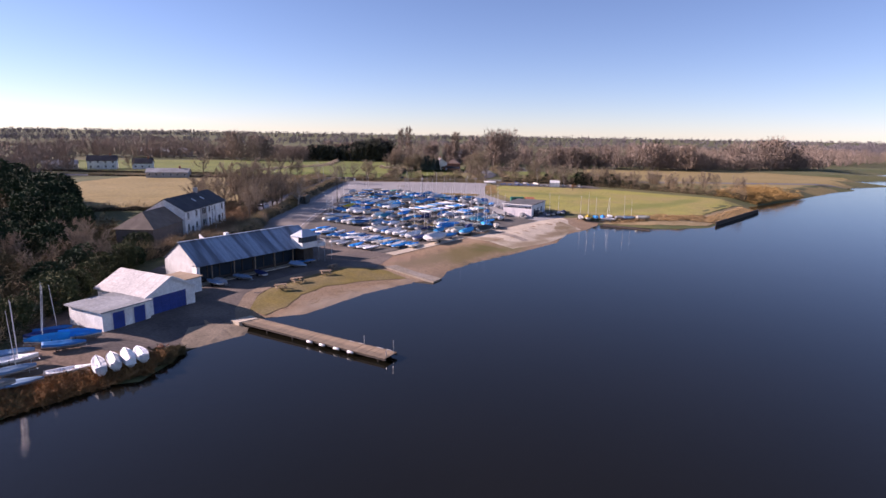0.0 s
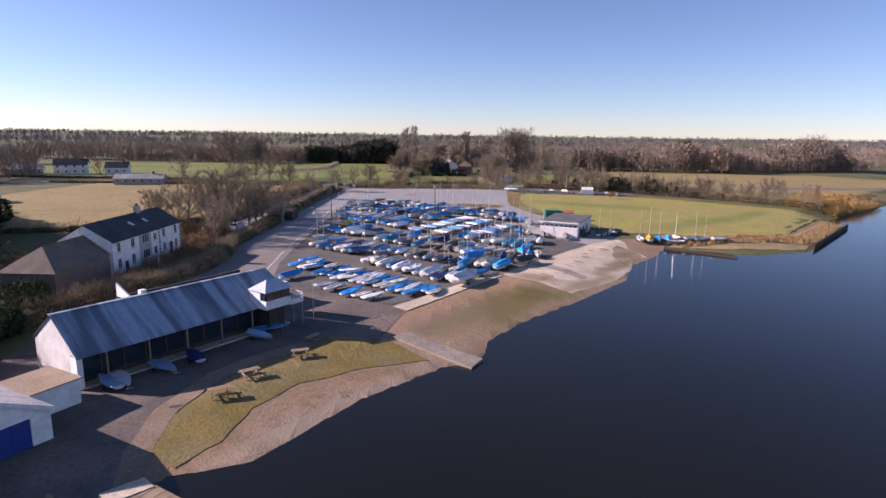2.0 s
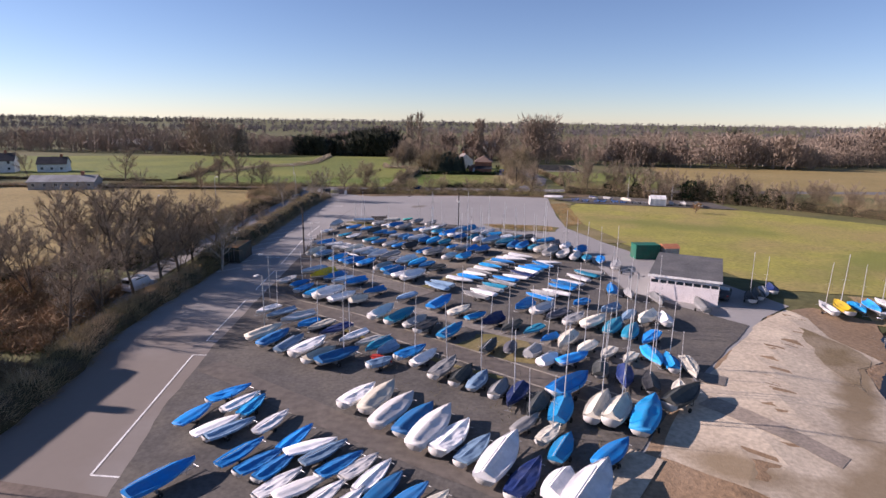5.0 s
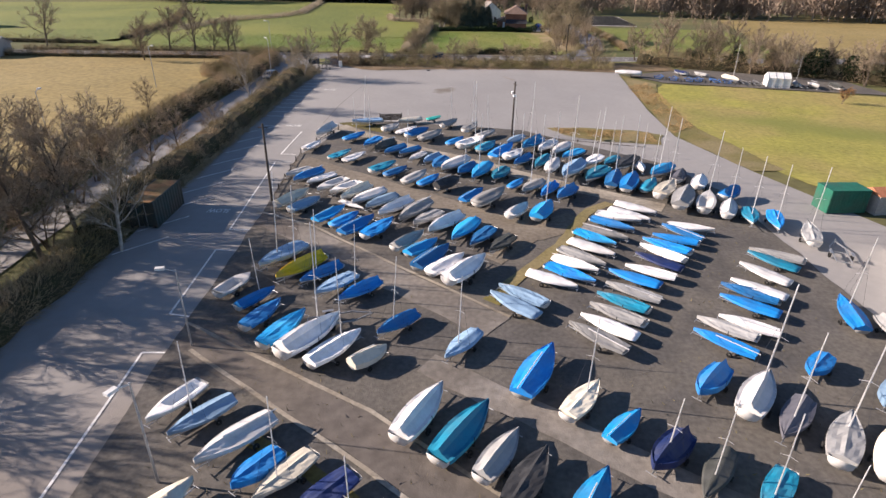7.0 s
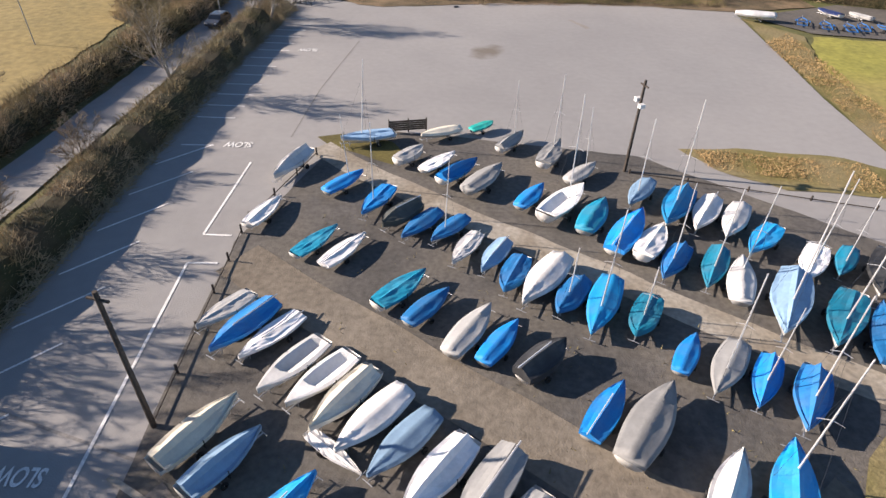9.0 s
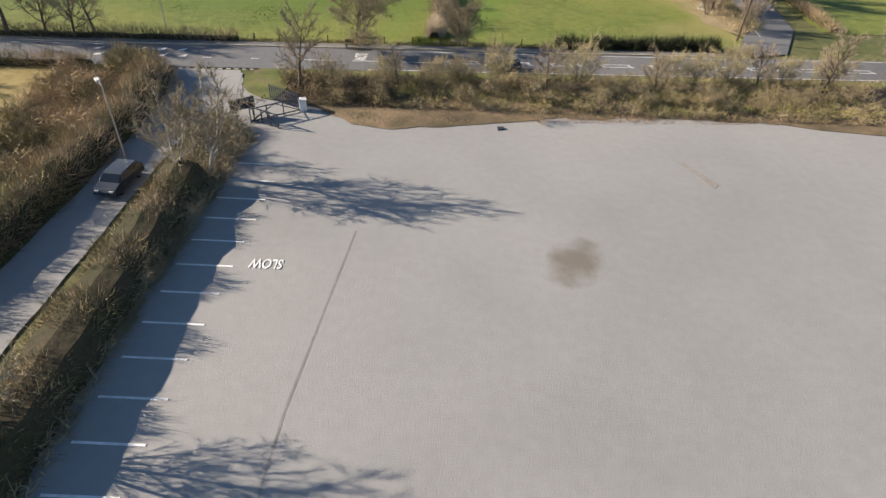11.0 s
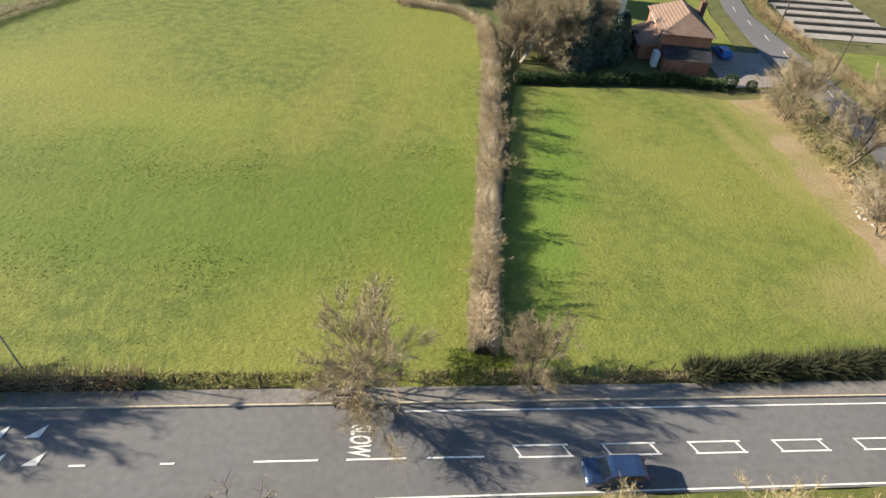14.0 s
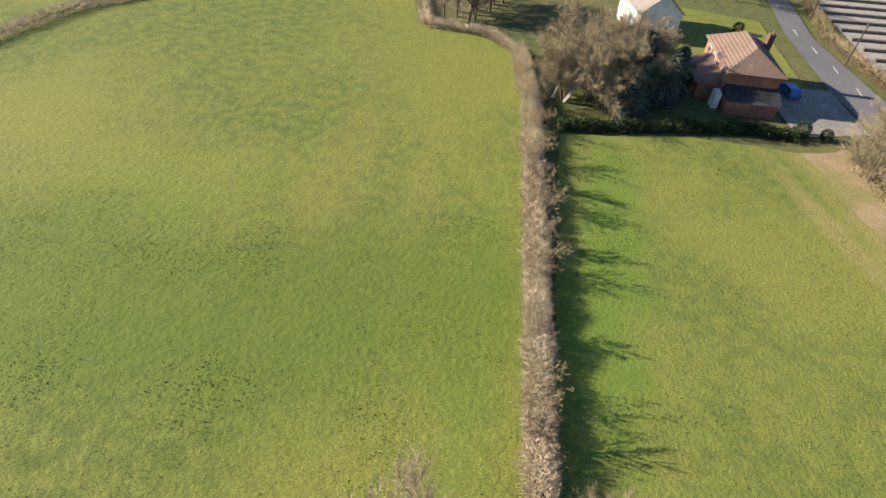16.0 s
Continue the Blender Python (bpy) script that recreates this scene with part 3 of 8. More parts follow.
drape("dry_verge", [(12.6, 217), (17.5, 203), (22, 204), (17, 222), (17, 240), (20.5, 254), (15.8, 262), (13, 232)], MOSS, 0.10, "tussocky dry verge", "verge", 4, 0.6)
drape("grass_island", [(-5.5, 219.5), (-0.5, 220.2), (8, 219), (11, 217), (9, 212.5), (1, 213.4), (-3.5, 216)], MOSS, 0.12, "straw and moss island in the car park", "verge", 3, 0.5)
drape("pasture", [(-160, 168), (-110, 160), (-78, 170), (-68, 186), (-66.5, 215), (-68, 250), (-71, 273), (-110, 276), (-150, 272)], G_STRAW, 0.10, "straw-green winter pasture", "field", 8, 0.8)
drape("meadow", [(-125, 280.2), (-62, 283.2), (-46, 284.0), (-31.8, 285.2), (-32.6, 300), (-31.4, 323), (-30.2, 345), (-30.8, 358), (-36, 362), (-44.5, 363), (-46, 380), (-45, 446), (-86, 448), (-81, 385), (-89.5, 364), (-96, 358.5), (-101.5, 347), (-106, 320)],
      G_FIELD, 0.10, "wide bright green meadow", "field", 8, 0.6)
drape("far_field", [(-260, 300), (-112, 296), (-108, 330), (-104, 346), (-97, 362), (-88, 386), (-92, 446), (-180, 426), (-260, 400)], G_FIELD, 0.10, "distant green field", "field", 12, 1.0)
drape("paddock", [(-31.8, 285.3), (-20, 286.9), (-6, 288.4), (8, 290.2), (10.5, 294), (9, 300), (4.6, 335.2), (-8, 336.8), (-26.5, 335), (-28, 322), (-30.6, 300)], G_FIELD2, 0.12, "green paddock with a dry edge", "field", 6, 0.4)
drape("dry_strip", [(10.5, 294.5), (13.5, 298), (12, 318), (9.5, 336), (3.4, 335.2), (5.6, 318), (6.2, 312), (7.4, 302)], mat("tan dead grass", (0.33, 0.255, 0.150), (0.27, 0.205, 0.115), 0.4, 0.95, 0.5, 4, stain=(0.20, 0.19, 0.06), stain_scale=0.14, stain_amount=0.8), 0.15, "tan strip of dead grass beside the paddock", "verge", 4, 1.6)
drape("garden_lawn", [(-8, 353), (12, 353), (14, 378), (-6, 384)], G_FIELD, 0.10, "green garden lawn behind the house", "lawn", 6, 0.4)
drape("east_field", [(24, 300), (70, 300), (74, 356), (30, 356)], G_FIELD2, 0.10, "green field beside the side road", "field", 8, 0.5)
drape("marsh_field", [(66, 300), (165, 262), (240, 340), (190, 420), (90, 400)], G_STRAW, 0.10, "straw-coloured marshy field", "field", 12, 1.5)
vx = [-52, -40, -20, 0, 20, 40]
drape("verge", [(x, road_y(x, -0.26)) for x in vx] + [(x, road_y(x, -0.01)) for x in reversed(vx)], G_VERGE, 0.17, "bright green roadside verge", "verge", 4, 0.2)
drape("verge", [(-50.4, 274.7), (-51.6, 274.2), (-52.5, 273.2), (-52.9, 271.8), (-52.5, 270.2), (-51.4, 268.5), (-49.9, 267.4), (-48.4, 266.9), (-47.8, 269.5), (-48.0, 274.6)], G_VERGE, 0.18, "grassy corner at the junction", "verge", 2, 0.1)
drape("scrub_belt", [(-51.5, 270.8), (-48.8, 267.3), (-43, 265.3), (-40, 262.4), (-36, 261.9), (-30, 263.2), (-22, 265.3), (-10, 267.0), (0, 267.2), (16, 265.5), (30, 270), (30, 279), (8, 279.4), (-52.5, 274.9)], G_SCRUB, 0.13,
      "brown leaf litter under roadside scrub", "scrub", 4, 0.6)
rx = [-260, -140, -72, -55, -40, -20, 0, 20, 60, 130, 300]
drape("road", [(x, road_y(x, 0)) for x in rx] + [(x, road_y(x, 1)) for x in reversed(rx)], ROAD, 0.15, "blue-grey asphalt main road", "road", 8)
px2 = [x for x in rx if x <= 0] + [6]
drape("pavement", [(x, road_y(x, 1.0)) for x in px2] + [(x, road_y(x, 1.18)) for x in reversed(px2)], PAVE, 0.25, "pale asphalt pavement behind a kerb", "pavement", 6, thick=0.3)
drape("lane_road", [(-53.5, 273.8), (-63.0, 273.2), (-59.6, 266), (-58.9, 258), (-58.8, 250), (-59.4, 215), (-60.2, 190), (-60.0, 172), (-55.5, 150), (-52.5, 150), (-55.4, 172), (-55.8, 190), (-55.0, 215), (-54.5, 250), (-54.6, 262), (-52.5, 268)],
      TARMAC, 0.095, "pale single-track lane between hedges", "lane", 5, 0.2)
drape("side_road", [(6, 286.5), (14, 289), (20, 300), (24, 322), (23, 348), (21.5, 372), (26, 400), (22, 400), (17, 374), (15.5, 352), (18, 325), (14.5, 303), (9, 292)], ROAD, 0.17,
      "grey side road past the brick house", "road", 5)
drape("house_forecourt", [(5, 339), (15.6, 341), (15.6, 353), (5, 353)], LANE, 0.16, "paved forecourt beside the brick house", "drive", 4)
drape("trailer_compound", [(17, 263), (22.5, 255.3), (64, 247.5), (62, 262), (34, 272)], TARMAC_D, 0.15, "dark gravel trailer compound", "yard", 5, 0.3)

drape("slipway", [(-31.5, 66.5), (-30.6, 62.8), (-29.3, 61.0), (-26.7, 63.6), (-24.2, 66.0), (-25.0, 68.8), (-27.6, 69.8)], mat("tan concrete", (0.30, 0.235, 0.165), (0.24, 0.188, 0.13), 0.4, 0.95, 0.4, 6, stain=(0.17, 0.135, 0.09), stain_scale=0.3), 0.17,
      "tan concrete slipway beside the jetty", "slipway", 2.5, 0.2, thick=0.5)

# ---- buildings ----


def window(parent, x0, x1, z0, z1, y, out=-1, bars=1, sill=True):
    """A window in a wall that runs along local x at the given y; out: the side it looks to."""
    f = Shell()
    t, d = 0.09, 0.05 * out
    ya, yb = sorted((y - 0.02 * out, y + d))
    for a, b, c, e in ((x0, x1, z0, z0 + t), (x0, x1, z1 - t, z1), (x0, x0 + t, z0 + t, z1 - t), (x1 - t, x1, z0 + t, z1 - t)):
        f.box(a, b, ya, yb, c, e)
    for k in range(bars):
        xm = x0 + (x1 - x0) * (k + 1) / (bars + 1)
        f.box(xm - 0.03, xm + 0.03, ya, yb, z0 + t, z1 - t)
    w = part("window", f, FRAME, parent)
    ya, yb = sorted((y - 0.02 * out, y + 0.02 * out))
    part("pane", Shell().box(x0 + t, x1 - t, ya, yb, z0 + t, z1 - t), PANE, w, "dark window glass")
    if sill:
        ya, yb = sorted((y, y + 0.14 * out))
        part("sill", Shell().box(x0 - 0.08, x1 + 0.08, ya, yb, z0 - 0.1, z0), CONC, w)
    return w


def boathouse():
    m = pose(-41.5, 86.1, 0, 0, 0, 56.4)
    b = thing("boathouse", "long boathouse with a streaked blue-grey sheet roof and shaded open front", "boathouse", m)
    L, e, rz, ez = 23.8, 4.5, 6.35, 3.35
    clad = mat("pale cladding", (0.62, 0.60, 0.57), (0.52, 0.50, 0.48), 0.8, 0.8, stain=(0.42, 0.40, 0.37), stain_scale=0.4)
    # end walls, with the slope of the roof
    for x in (0.0, 22.0):
        s = Shell()
        prof = [(-3.1, 0), (e - 0.2, 0), (e - 0.2, ez - 0.1), (0, rz - 0.15), (-e + 0.1, ez - 0.15), (-3.1, ez - 0.15)]
        n = len(prof)
        s.add([(x, y, z) for y, z in prof] + [(x + 0.25, y, z) for y, z in prof],
              [tuple(range(n)), tuple(range(2 * n - 1, n - 1, -1))] + [(i, n + i, n + (i + 1) % n, (i + 1) % n) for i in range(n)])
        part("gable_wall", s, clad, b, "pale painted boarded gable")
    part("gable_corner", Shell().box(-0.05, 0.45, -4.35, -3.1, 0, ez - 0.3), W_PAINT, b, "white corner pier")
    part("back_wall", Shell().box(0.25, L - 0.25, e - 0.45, e - 0.2, 0, ez - 0.1), clad, b)
    glaz = part("front_wall", Shell().box(0.25, L - 0.25, -3.1, -2.9, 0, 0.7).box(0.25, L - 0.25, -3.1, -2.9, 2.9, ez + 0.2), WOOD_D, b, "dark timber front behind the veranda")
    for k in range(11):
        x = 0.5 + k * 2.12
        part("glazed_panel", Shell().box(x, x + 1.95, -3.04, -2.96, 0.7, 2.9), PANE, glaz)
        part("mullion", Shell().box(x + 1.95, x + 2.12, -3.12, -2.9, 0.7, 2.9), WOOD_D, glaz)
    for k in range(6):
        part("post", Shell().box(2.5 + k * 4.0, 2.64 + k * 4.0, -4.3, -4.16, 0.25, ez - 0.05), WOOD, b, "pale veranda post")
    part("veranda_floor", Shell().box(0.4, L, -4.5, -3.1, 0, 0.25), CONC, b, "white-edged concrete veranda")
    part("eave_beam", Shell().box(0, L, -4.36, -4.12, ez - 0.3, ez - 0.08), WOOD_D, b)
    # roof sheets, each a little proud or low
    rng = random.Random(3)
    for side, en in ((-1, e + 0.25), (1, e)):
        drop = (rz - ez) / e
        for k in range(24):
            x0, x1 = k * 22.4 / 24 - 0.15, (k + 1) * 22.4 / 24 - 0.15 + 0.02
            up = rng.uniform(0, 0.03)
            s = Shell()
            ring = []
            for y in (0, side * en):
                z = rz - drop * abs(y) + up
                row_ = []
                for j in range(9):
                    x = x0 + (x1 - x0) * j / 8
                    row_.append((x, y, z + 0.035 * (j % 2)))
                ring.append(row_)
            s.loft(ring, ends=False)
            s.loft([[(x, y, z - 0.06) for x, y, z in r] for r in ring][::-1], ends=False)
            part("roof_sheet", s, ROOF_B, b)
    part("ridge_cap", Shell().beam((-0.2, 0, rz + 0.05), (22.25, 0, rz + 0.05), 0.5, 0.08), ROOF_B, b)
    part("vent_box", Shell().box(8.6, 9.2, 0.5, 1.1, rz - 0.6, rz + 0.35), W_PAINT, b, "small white roof vent")
    # lookout
    x0, x1, xb, y0, y1 = 19.05, 22.6, 24.5, -6.2, -3.45
    part("lookout_base", Shell().box(20.2, 22.4, -5.2, -3.1, 0, 3.2), WOOD_D, b, "dark lower storey under the lookout")
    lk = part("lookout", Shell().box(x0, x1, y0, y0 + 0.18, 3.2, 4.2).box(x0, x0 + 0.18, y0 + 0.18, y0 + 1.0, 3.2, 4.2).box(x0, x0 + 0.18, y0 + 1.0, y1, 3.2, 5.25).box(x1 - 0.18, x1, y0 + 0.18, y1, 3.2, 4.2)
              .box(x0, x1, y1, y1 + 0.18, 3.2, 5.25).box(x0 + 0.18, x1 - 0.18, y0 + 0.18, y1, 3.2, 3.35), W_PAINT, b, "white race lookout with a window band")
    for k in range(3):
        xa = x0 + 0.18 + k * 1.09
        part("pane", Shell().box(xa, xa + 0.97, y0 + 0.06, y0 + 0.11, 4.22, 5.22), PANE, lk)
        part("window_post", Shell().box(xa + 0.97, xa + 1.07, y0 + 0.02, y0 + 0.16, 4.2, 5.25), WOOD_D, lk, "dark window post")
    part("pane", Shell().box(x0 + 0.06, x0 + 0.11, y0 + 0.2, y0 + 0.98, 4.22, 5.22), PANE, lk)
    part("pane", Shell().box(x1 - 0.11, x1 - 0.06, y0 + 0.25, y1 - 0.05, 4.22, 5.22), PANE, lk)
    part("lookout_roof", Shell().add([(x0 - 0.2, y0 - 0.2, 5.25), (x1 + 0.25, y0 - 0.2, 5.25), (x1 + 0.25, y1 + 0.25, 5.25), (x0 - 0.2, y1 + 0.25, 5.25), (x0 + 1.25, y0 + 1.4, 6.35), (x1 - 0.9, y0 + 1.4, 6.35)],
                                     [(3, 2, 1, 0), (0, 1, 5, 4), (1, 2, 5), (2, 3, 4, 5), (3, 0, 4)]), mat("pale lookout roof", (0.50, 0.55, 0.61), (0.42, 0.46, 0.52), 0.8, 0.5), b, "pale hipped lookout roof")
    bal = part("balcony", Shell().box(x1, xb, y0, -4.4, 3.05, 3.25).box(x1, xb, y0 - 0.05, y0 + 0.05, 3.25, 3.7).box(xb - 0.1, xb, y0 + 0.05, -4.4, 3.25, 3.7), W_PAINT, b, "white balcony beside the lookout")
    for z in (3.95, 4.2):
        for p, q in (((x1, y0, z), (xb, y0, z)), ((xb, y0, z), (xb, -4.4, z)), ((xb, -4.4, z), (x1, -4.4, z))):
            part("rail", Shell().tube(p, q, 0.04), W_PAINT, bal)
    for x, y in ((x1 + 0.9, y0), (xb, y0), (xb, -5.3), (xb, -4.4), (x1 + 0.9, -4.4)):
        part("baluster", Shell().tube((x, y, 3.2), (x, y, 4.2), 0.03), W_PAINT, bal)
    for x, y in ((xb - 0.1, y0 + 0.1), (xb - 0.1, -4.5)):
        part("balcony_post", Shell().tube((x, y, 0), (x, y, 3.1), 0.06), GALV, b)
    # lower ridge running on behind the main roof
    for (ya, za), (yb, zb) in (((1.4, 6.0), (-0.9, 4.75)), ((1.4, 6.0), (e, 4.1))):
        part("rear_roof_slope", Shell().add([(L - 1.6, ya, za), (25.0, ya, za), (25.0, yb, zb), (L - 1.6, yb, zb), (L - 1.6, ya, za - 0.12), (25.0, ya, za - 0.12), (25.0, yb, zb - 0.12), (L - 1.6, yb, zb - 0.12)],
                                            [(0, 1, 2, 3), (7, 6, 5, 4), (0, 3, 7, 4), (1, 5, 6, 2), (3, 2, 6, 7)]), ROOF_B, b)
    part("rear_gable", Shell().add([(24.7, -0.8, 0), (24.7, e - 0.1, 0), (24.7, e - 0.1, 4.0), (24.7, 1.4, 5.88), (24.7, -0.8, 4.65), (24.85, -0.8, 0), (24.85, e - 0.1, 0), (24.85, e - 0.1, 4.0), (24.85, 1.4, 5.88), (24.85, -0.8, 4.65)],
                                   [(4, 3, 2, 1, 0), (5, 6, 7, 8, 9), (0, 5, 9, 4), (4, 9, 8, 3), (3, 8, 7, 2)]), WOOD_D, b, "dark boarded gable")
    # flat-roofed rear block
    part("rear_block", Shell().box(13.0, 30.3, e + 0.02, 14.8, 0, 2.15), clad, b, "pale rendered rear block")
    part("rear_roof", Shell().box(12.8, 30.5, e - 0.1, 15.0, 2.15, 2.35), mat("gravelled flat roof", (0.205, 0.165, 0.130), (0.165, 0.134, 0.106), 0.4, 0.95, 0.3, 8, stain=(0.2, 0.165, 0.13), stain_scale=0.15), b, "tan gravelled flat roof")
    part("parapet", Shell().box(12.8, 27.4, 14.8, 15.05, 2.35, 2.6).box(27.3, 30.5, 14.4, 14.7, 2.35, 2.8), WOOD_D, b, "dark roof edge")
    part("parapet_gable", Shell().add([(12.9, 10.5, 2.6), (12.9, 15.0, 2.6), (12.9, 15.0, 4.3), (13.1, 10.5, 2.6), (13.1, 15.0, 2.6), (13.1, 15.0, 4.3)],
                                      [(0, 1, 2), (5, 4, 3), (0, 2, 5, 3), (1, 4, 5, 2), (0, 3, 4, 1)]), W_PAINT, b, "white raking parapet")
    # upstand cladding: the blue of its shaded side is painted into the colour
    part("end_wall", Shell().box(25.4, 30.3, e - 1.1, e - 0.95, 0, 2.8).box(25.4, 25.55, e - 0.95, e - 0.1, 0, 2.8).box(30.15, 30.3, e - 0.95, e - 0.1, 0, 2.8), mat("shade-blue cladding", (0.50, 0.56, 0.64), (0.44, 0.50, 0.58), 0.8, 0.7), b, "pale clad upstand tinted blue as in shade")
    part("staff", Shell().tube((26.6, -5.6, 0), (26.6, -5.6, 5.2), 0.05, 0.03), ALU, b)


def store_shed():
    m = pose(-37.9, 69.0, 0, 0, 0, 64.5)
    b = thing("store_shed", "white-walled shed with a pale gabled roof and wide blue doors", "shed", m)
    W, D, ez, pz = 7.4, 9.5, 2.75, 4.6
    n = 5
    for y in (0.0, D - 0.2):
        prof = [(0, 0), (W, 0), (W, ez), (W / 2, pz - 0.1), (0, ez)]
        s = Shell()
        if y == 0.0:
            for x0, x1 in ((0, 1.0), (W - 1.4, W)):
                s.box(x0, x1, 0, 0.2, 0, 2.35)
            prof = [(0, 2.35), (W, 2.35), (W, ez), (W / 2, pz - 0.1), (0, ez)]
        s.add([(x, y, z) for x, z in prof] + [(x, y + 0.2, z) for x, z in prof],
              [tuple(range(n - 1, -1, -1)), tuple(range(n, 2 * n))] + [(i, (i + 1) % n, n + (i + 1) % n, n + i) for i in range(n)])
        part("gable_wall", s, W_PAINT, b, "white painted gable wall")
    for x in (0.0, W - 0.2):
        part("side_wall", Shell().box(x, x + 0.2, 0.2, D - 0.2, 0, ez), W_PAINT, b)
    for k in range(4):
        x0 = 1.0 + k * 1.25
        d = part("door", Shell().box(x0, x0 + 1.22, 0.06, 0.14, 0.04, 2.33), BLUE_DOOR, b, "deep blue door leaf")
        for j in range(4):
            part("batten", Shell().box(x0 + 0.05, x0 + 1.17, 0.03, 0.06, 0.25 + j * 0.6, 0.35 + j * 0.6), BLUE_DOOR, d)
    for sgn in (-1, 1):
        for k in range(10):
            y0 = -0.3 + k * (D + 0.6) / 10
            s = Shell()
            y1 = y0 + (D + 0.6) / 10 + 0.03
            xe = W / 2 + sgn * (W / 2 + 0.35)
            ze = pz - (pz - ez) * (W / 2 + 0.35) / (W / 2)
            z = 0.012 * (k % 2)
            s.add([(W / 2, y0, pz + z), (W / 2, y1, pz + z), (xe, y1, ze + z), (xe, y0, ze + z), (W / 2, y0, pz - 0.1), (W / 2, y1, pz - 0.1), (xe, y1, ze - 0.1), (xe, y0, ze - 0.1)],
                  [(0, 1, 2, 3), (7, 6, 5, 4), (0, 3, 7, 4), (1, 5, 6, 2), (3, 2, 6, 7), (0, 4, 5, 1)])
            part("roof_sheet", s, ROOF_W, b)
    part("fascia", Shell().beam((-0.3, -0.32, 2.5), (W / 2, -0.32, pz - 0.08), 0.06, 0.3).beam((W / 2, -0.32, pz - 0.08), (W + 0.3, -0.32, 2.5), 0.06, 0.3), W_PAINT, b, "white bargeboards")
    # lean-to with a flat roof
    part("annex", Shell().box(-6.2, -0.02, -0.8, 5.5, 0, 2.45), W_PAINT, b, "white flat-roofed annex")
    part("annex_roof", Shell().box(-6.6, 0.1, -1.3, 5.8, 2.45, 2.62), ROOF_FLAT, b, "pale grey felt annex roof")
    for x0 in (-5.0, -2.3):
        d = part("door", Shell().box(x0, x0 + 1.5, -0.86, -0.8, 0.05, 2.1), BLUE_DOOR, b, "deep blue annex door")
        part("door_post", Shell().box(x0 - 0.08, x0, -0.9, -0.8, 0, 2.18).box(x0 + 1.5, x0 + 1.58, -0.9, -0.8, 0, 2.18).box(x0 - 0.08, x0 + 1.58, -0.9, -0.8, 2.1, 2.18), FRAME, d)
    # low store behind, between the shed and the boathouse
    part("rear_store", Shell().box(7.6, 12.0, 4.0, 8.5, 0, 2.3), W_PAINT, b)
    part("rear_store_roof", Shell().box(7.4, 12.2, 3.8, 8.7, 2.3, 2.42), mat("sandy felt", (0.40, 0.30, 0.20), (0.33, 0.25, 0.165), 0.5, 0.95, stain=(0.25, 0.19, 0.13), stain_scale=0.4), b, "tan store roof")


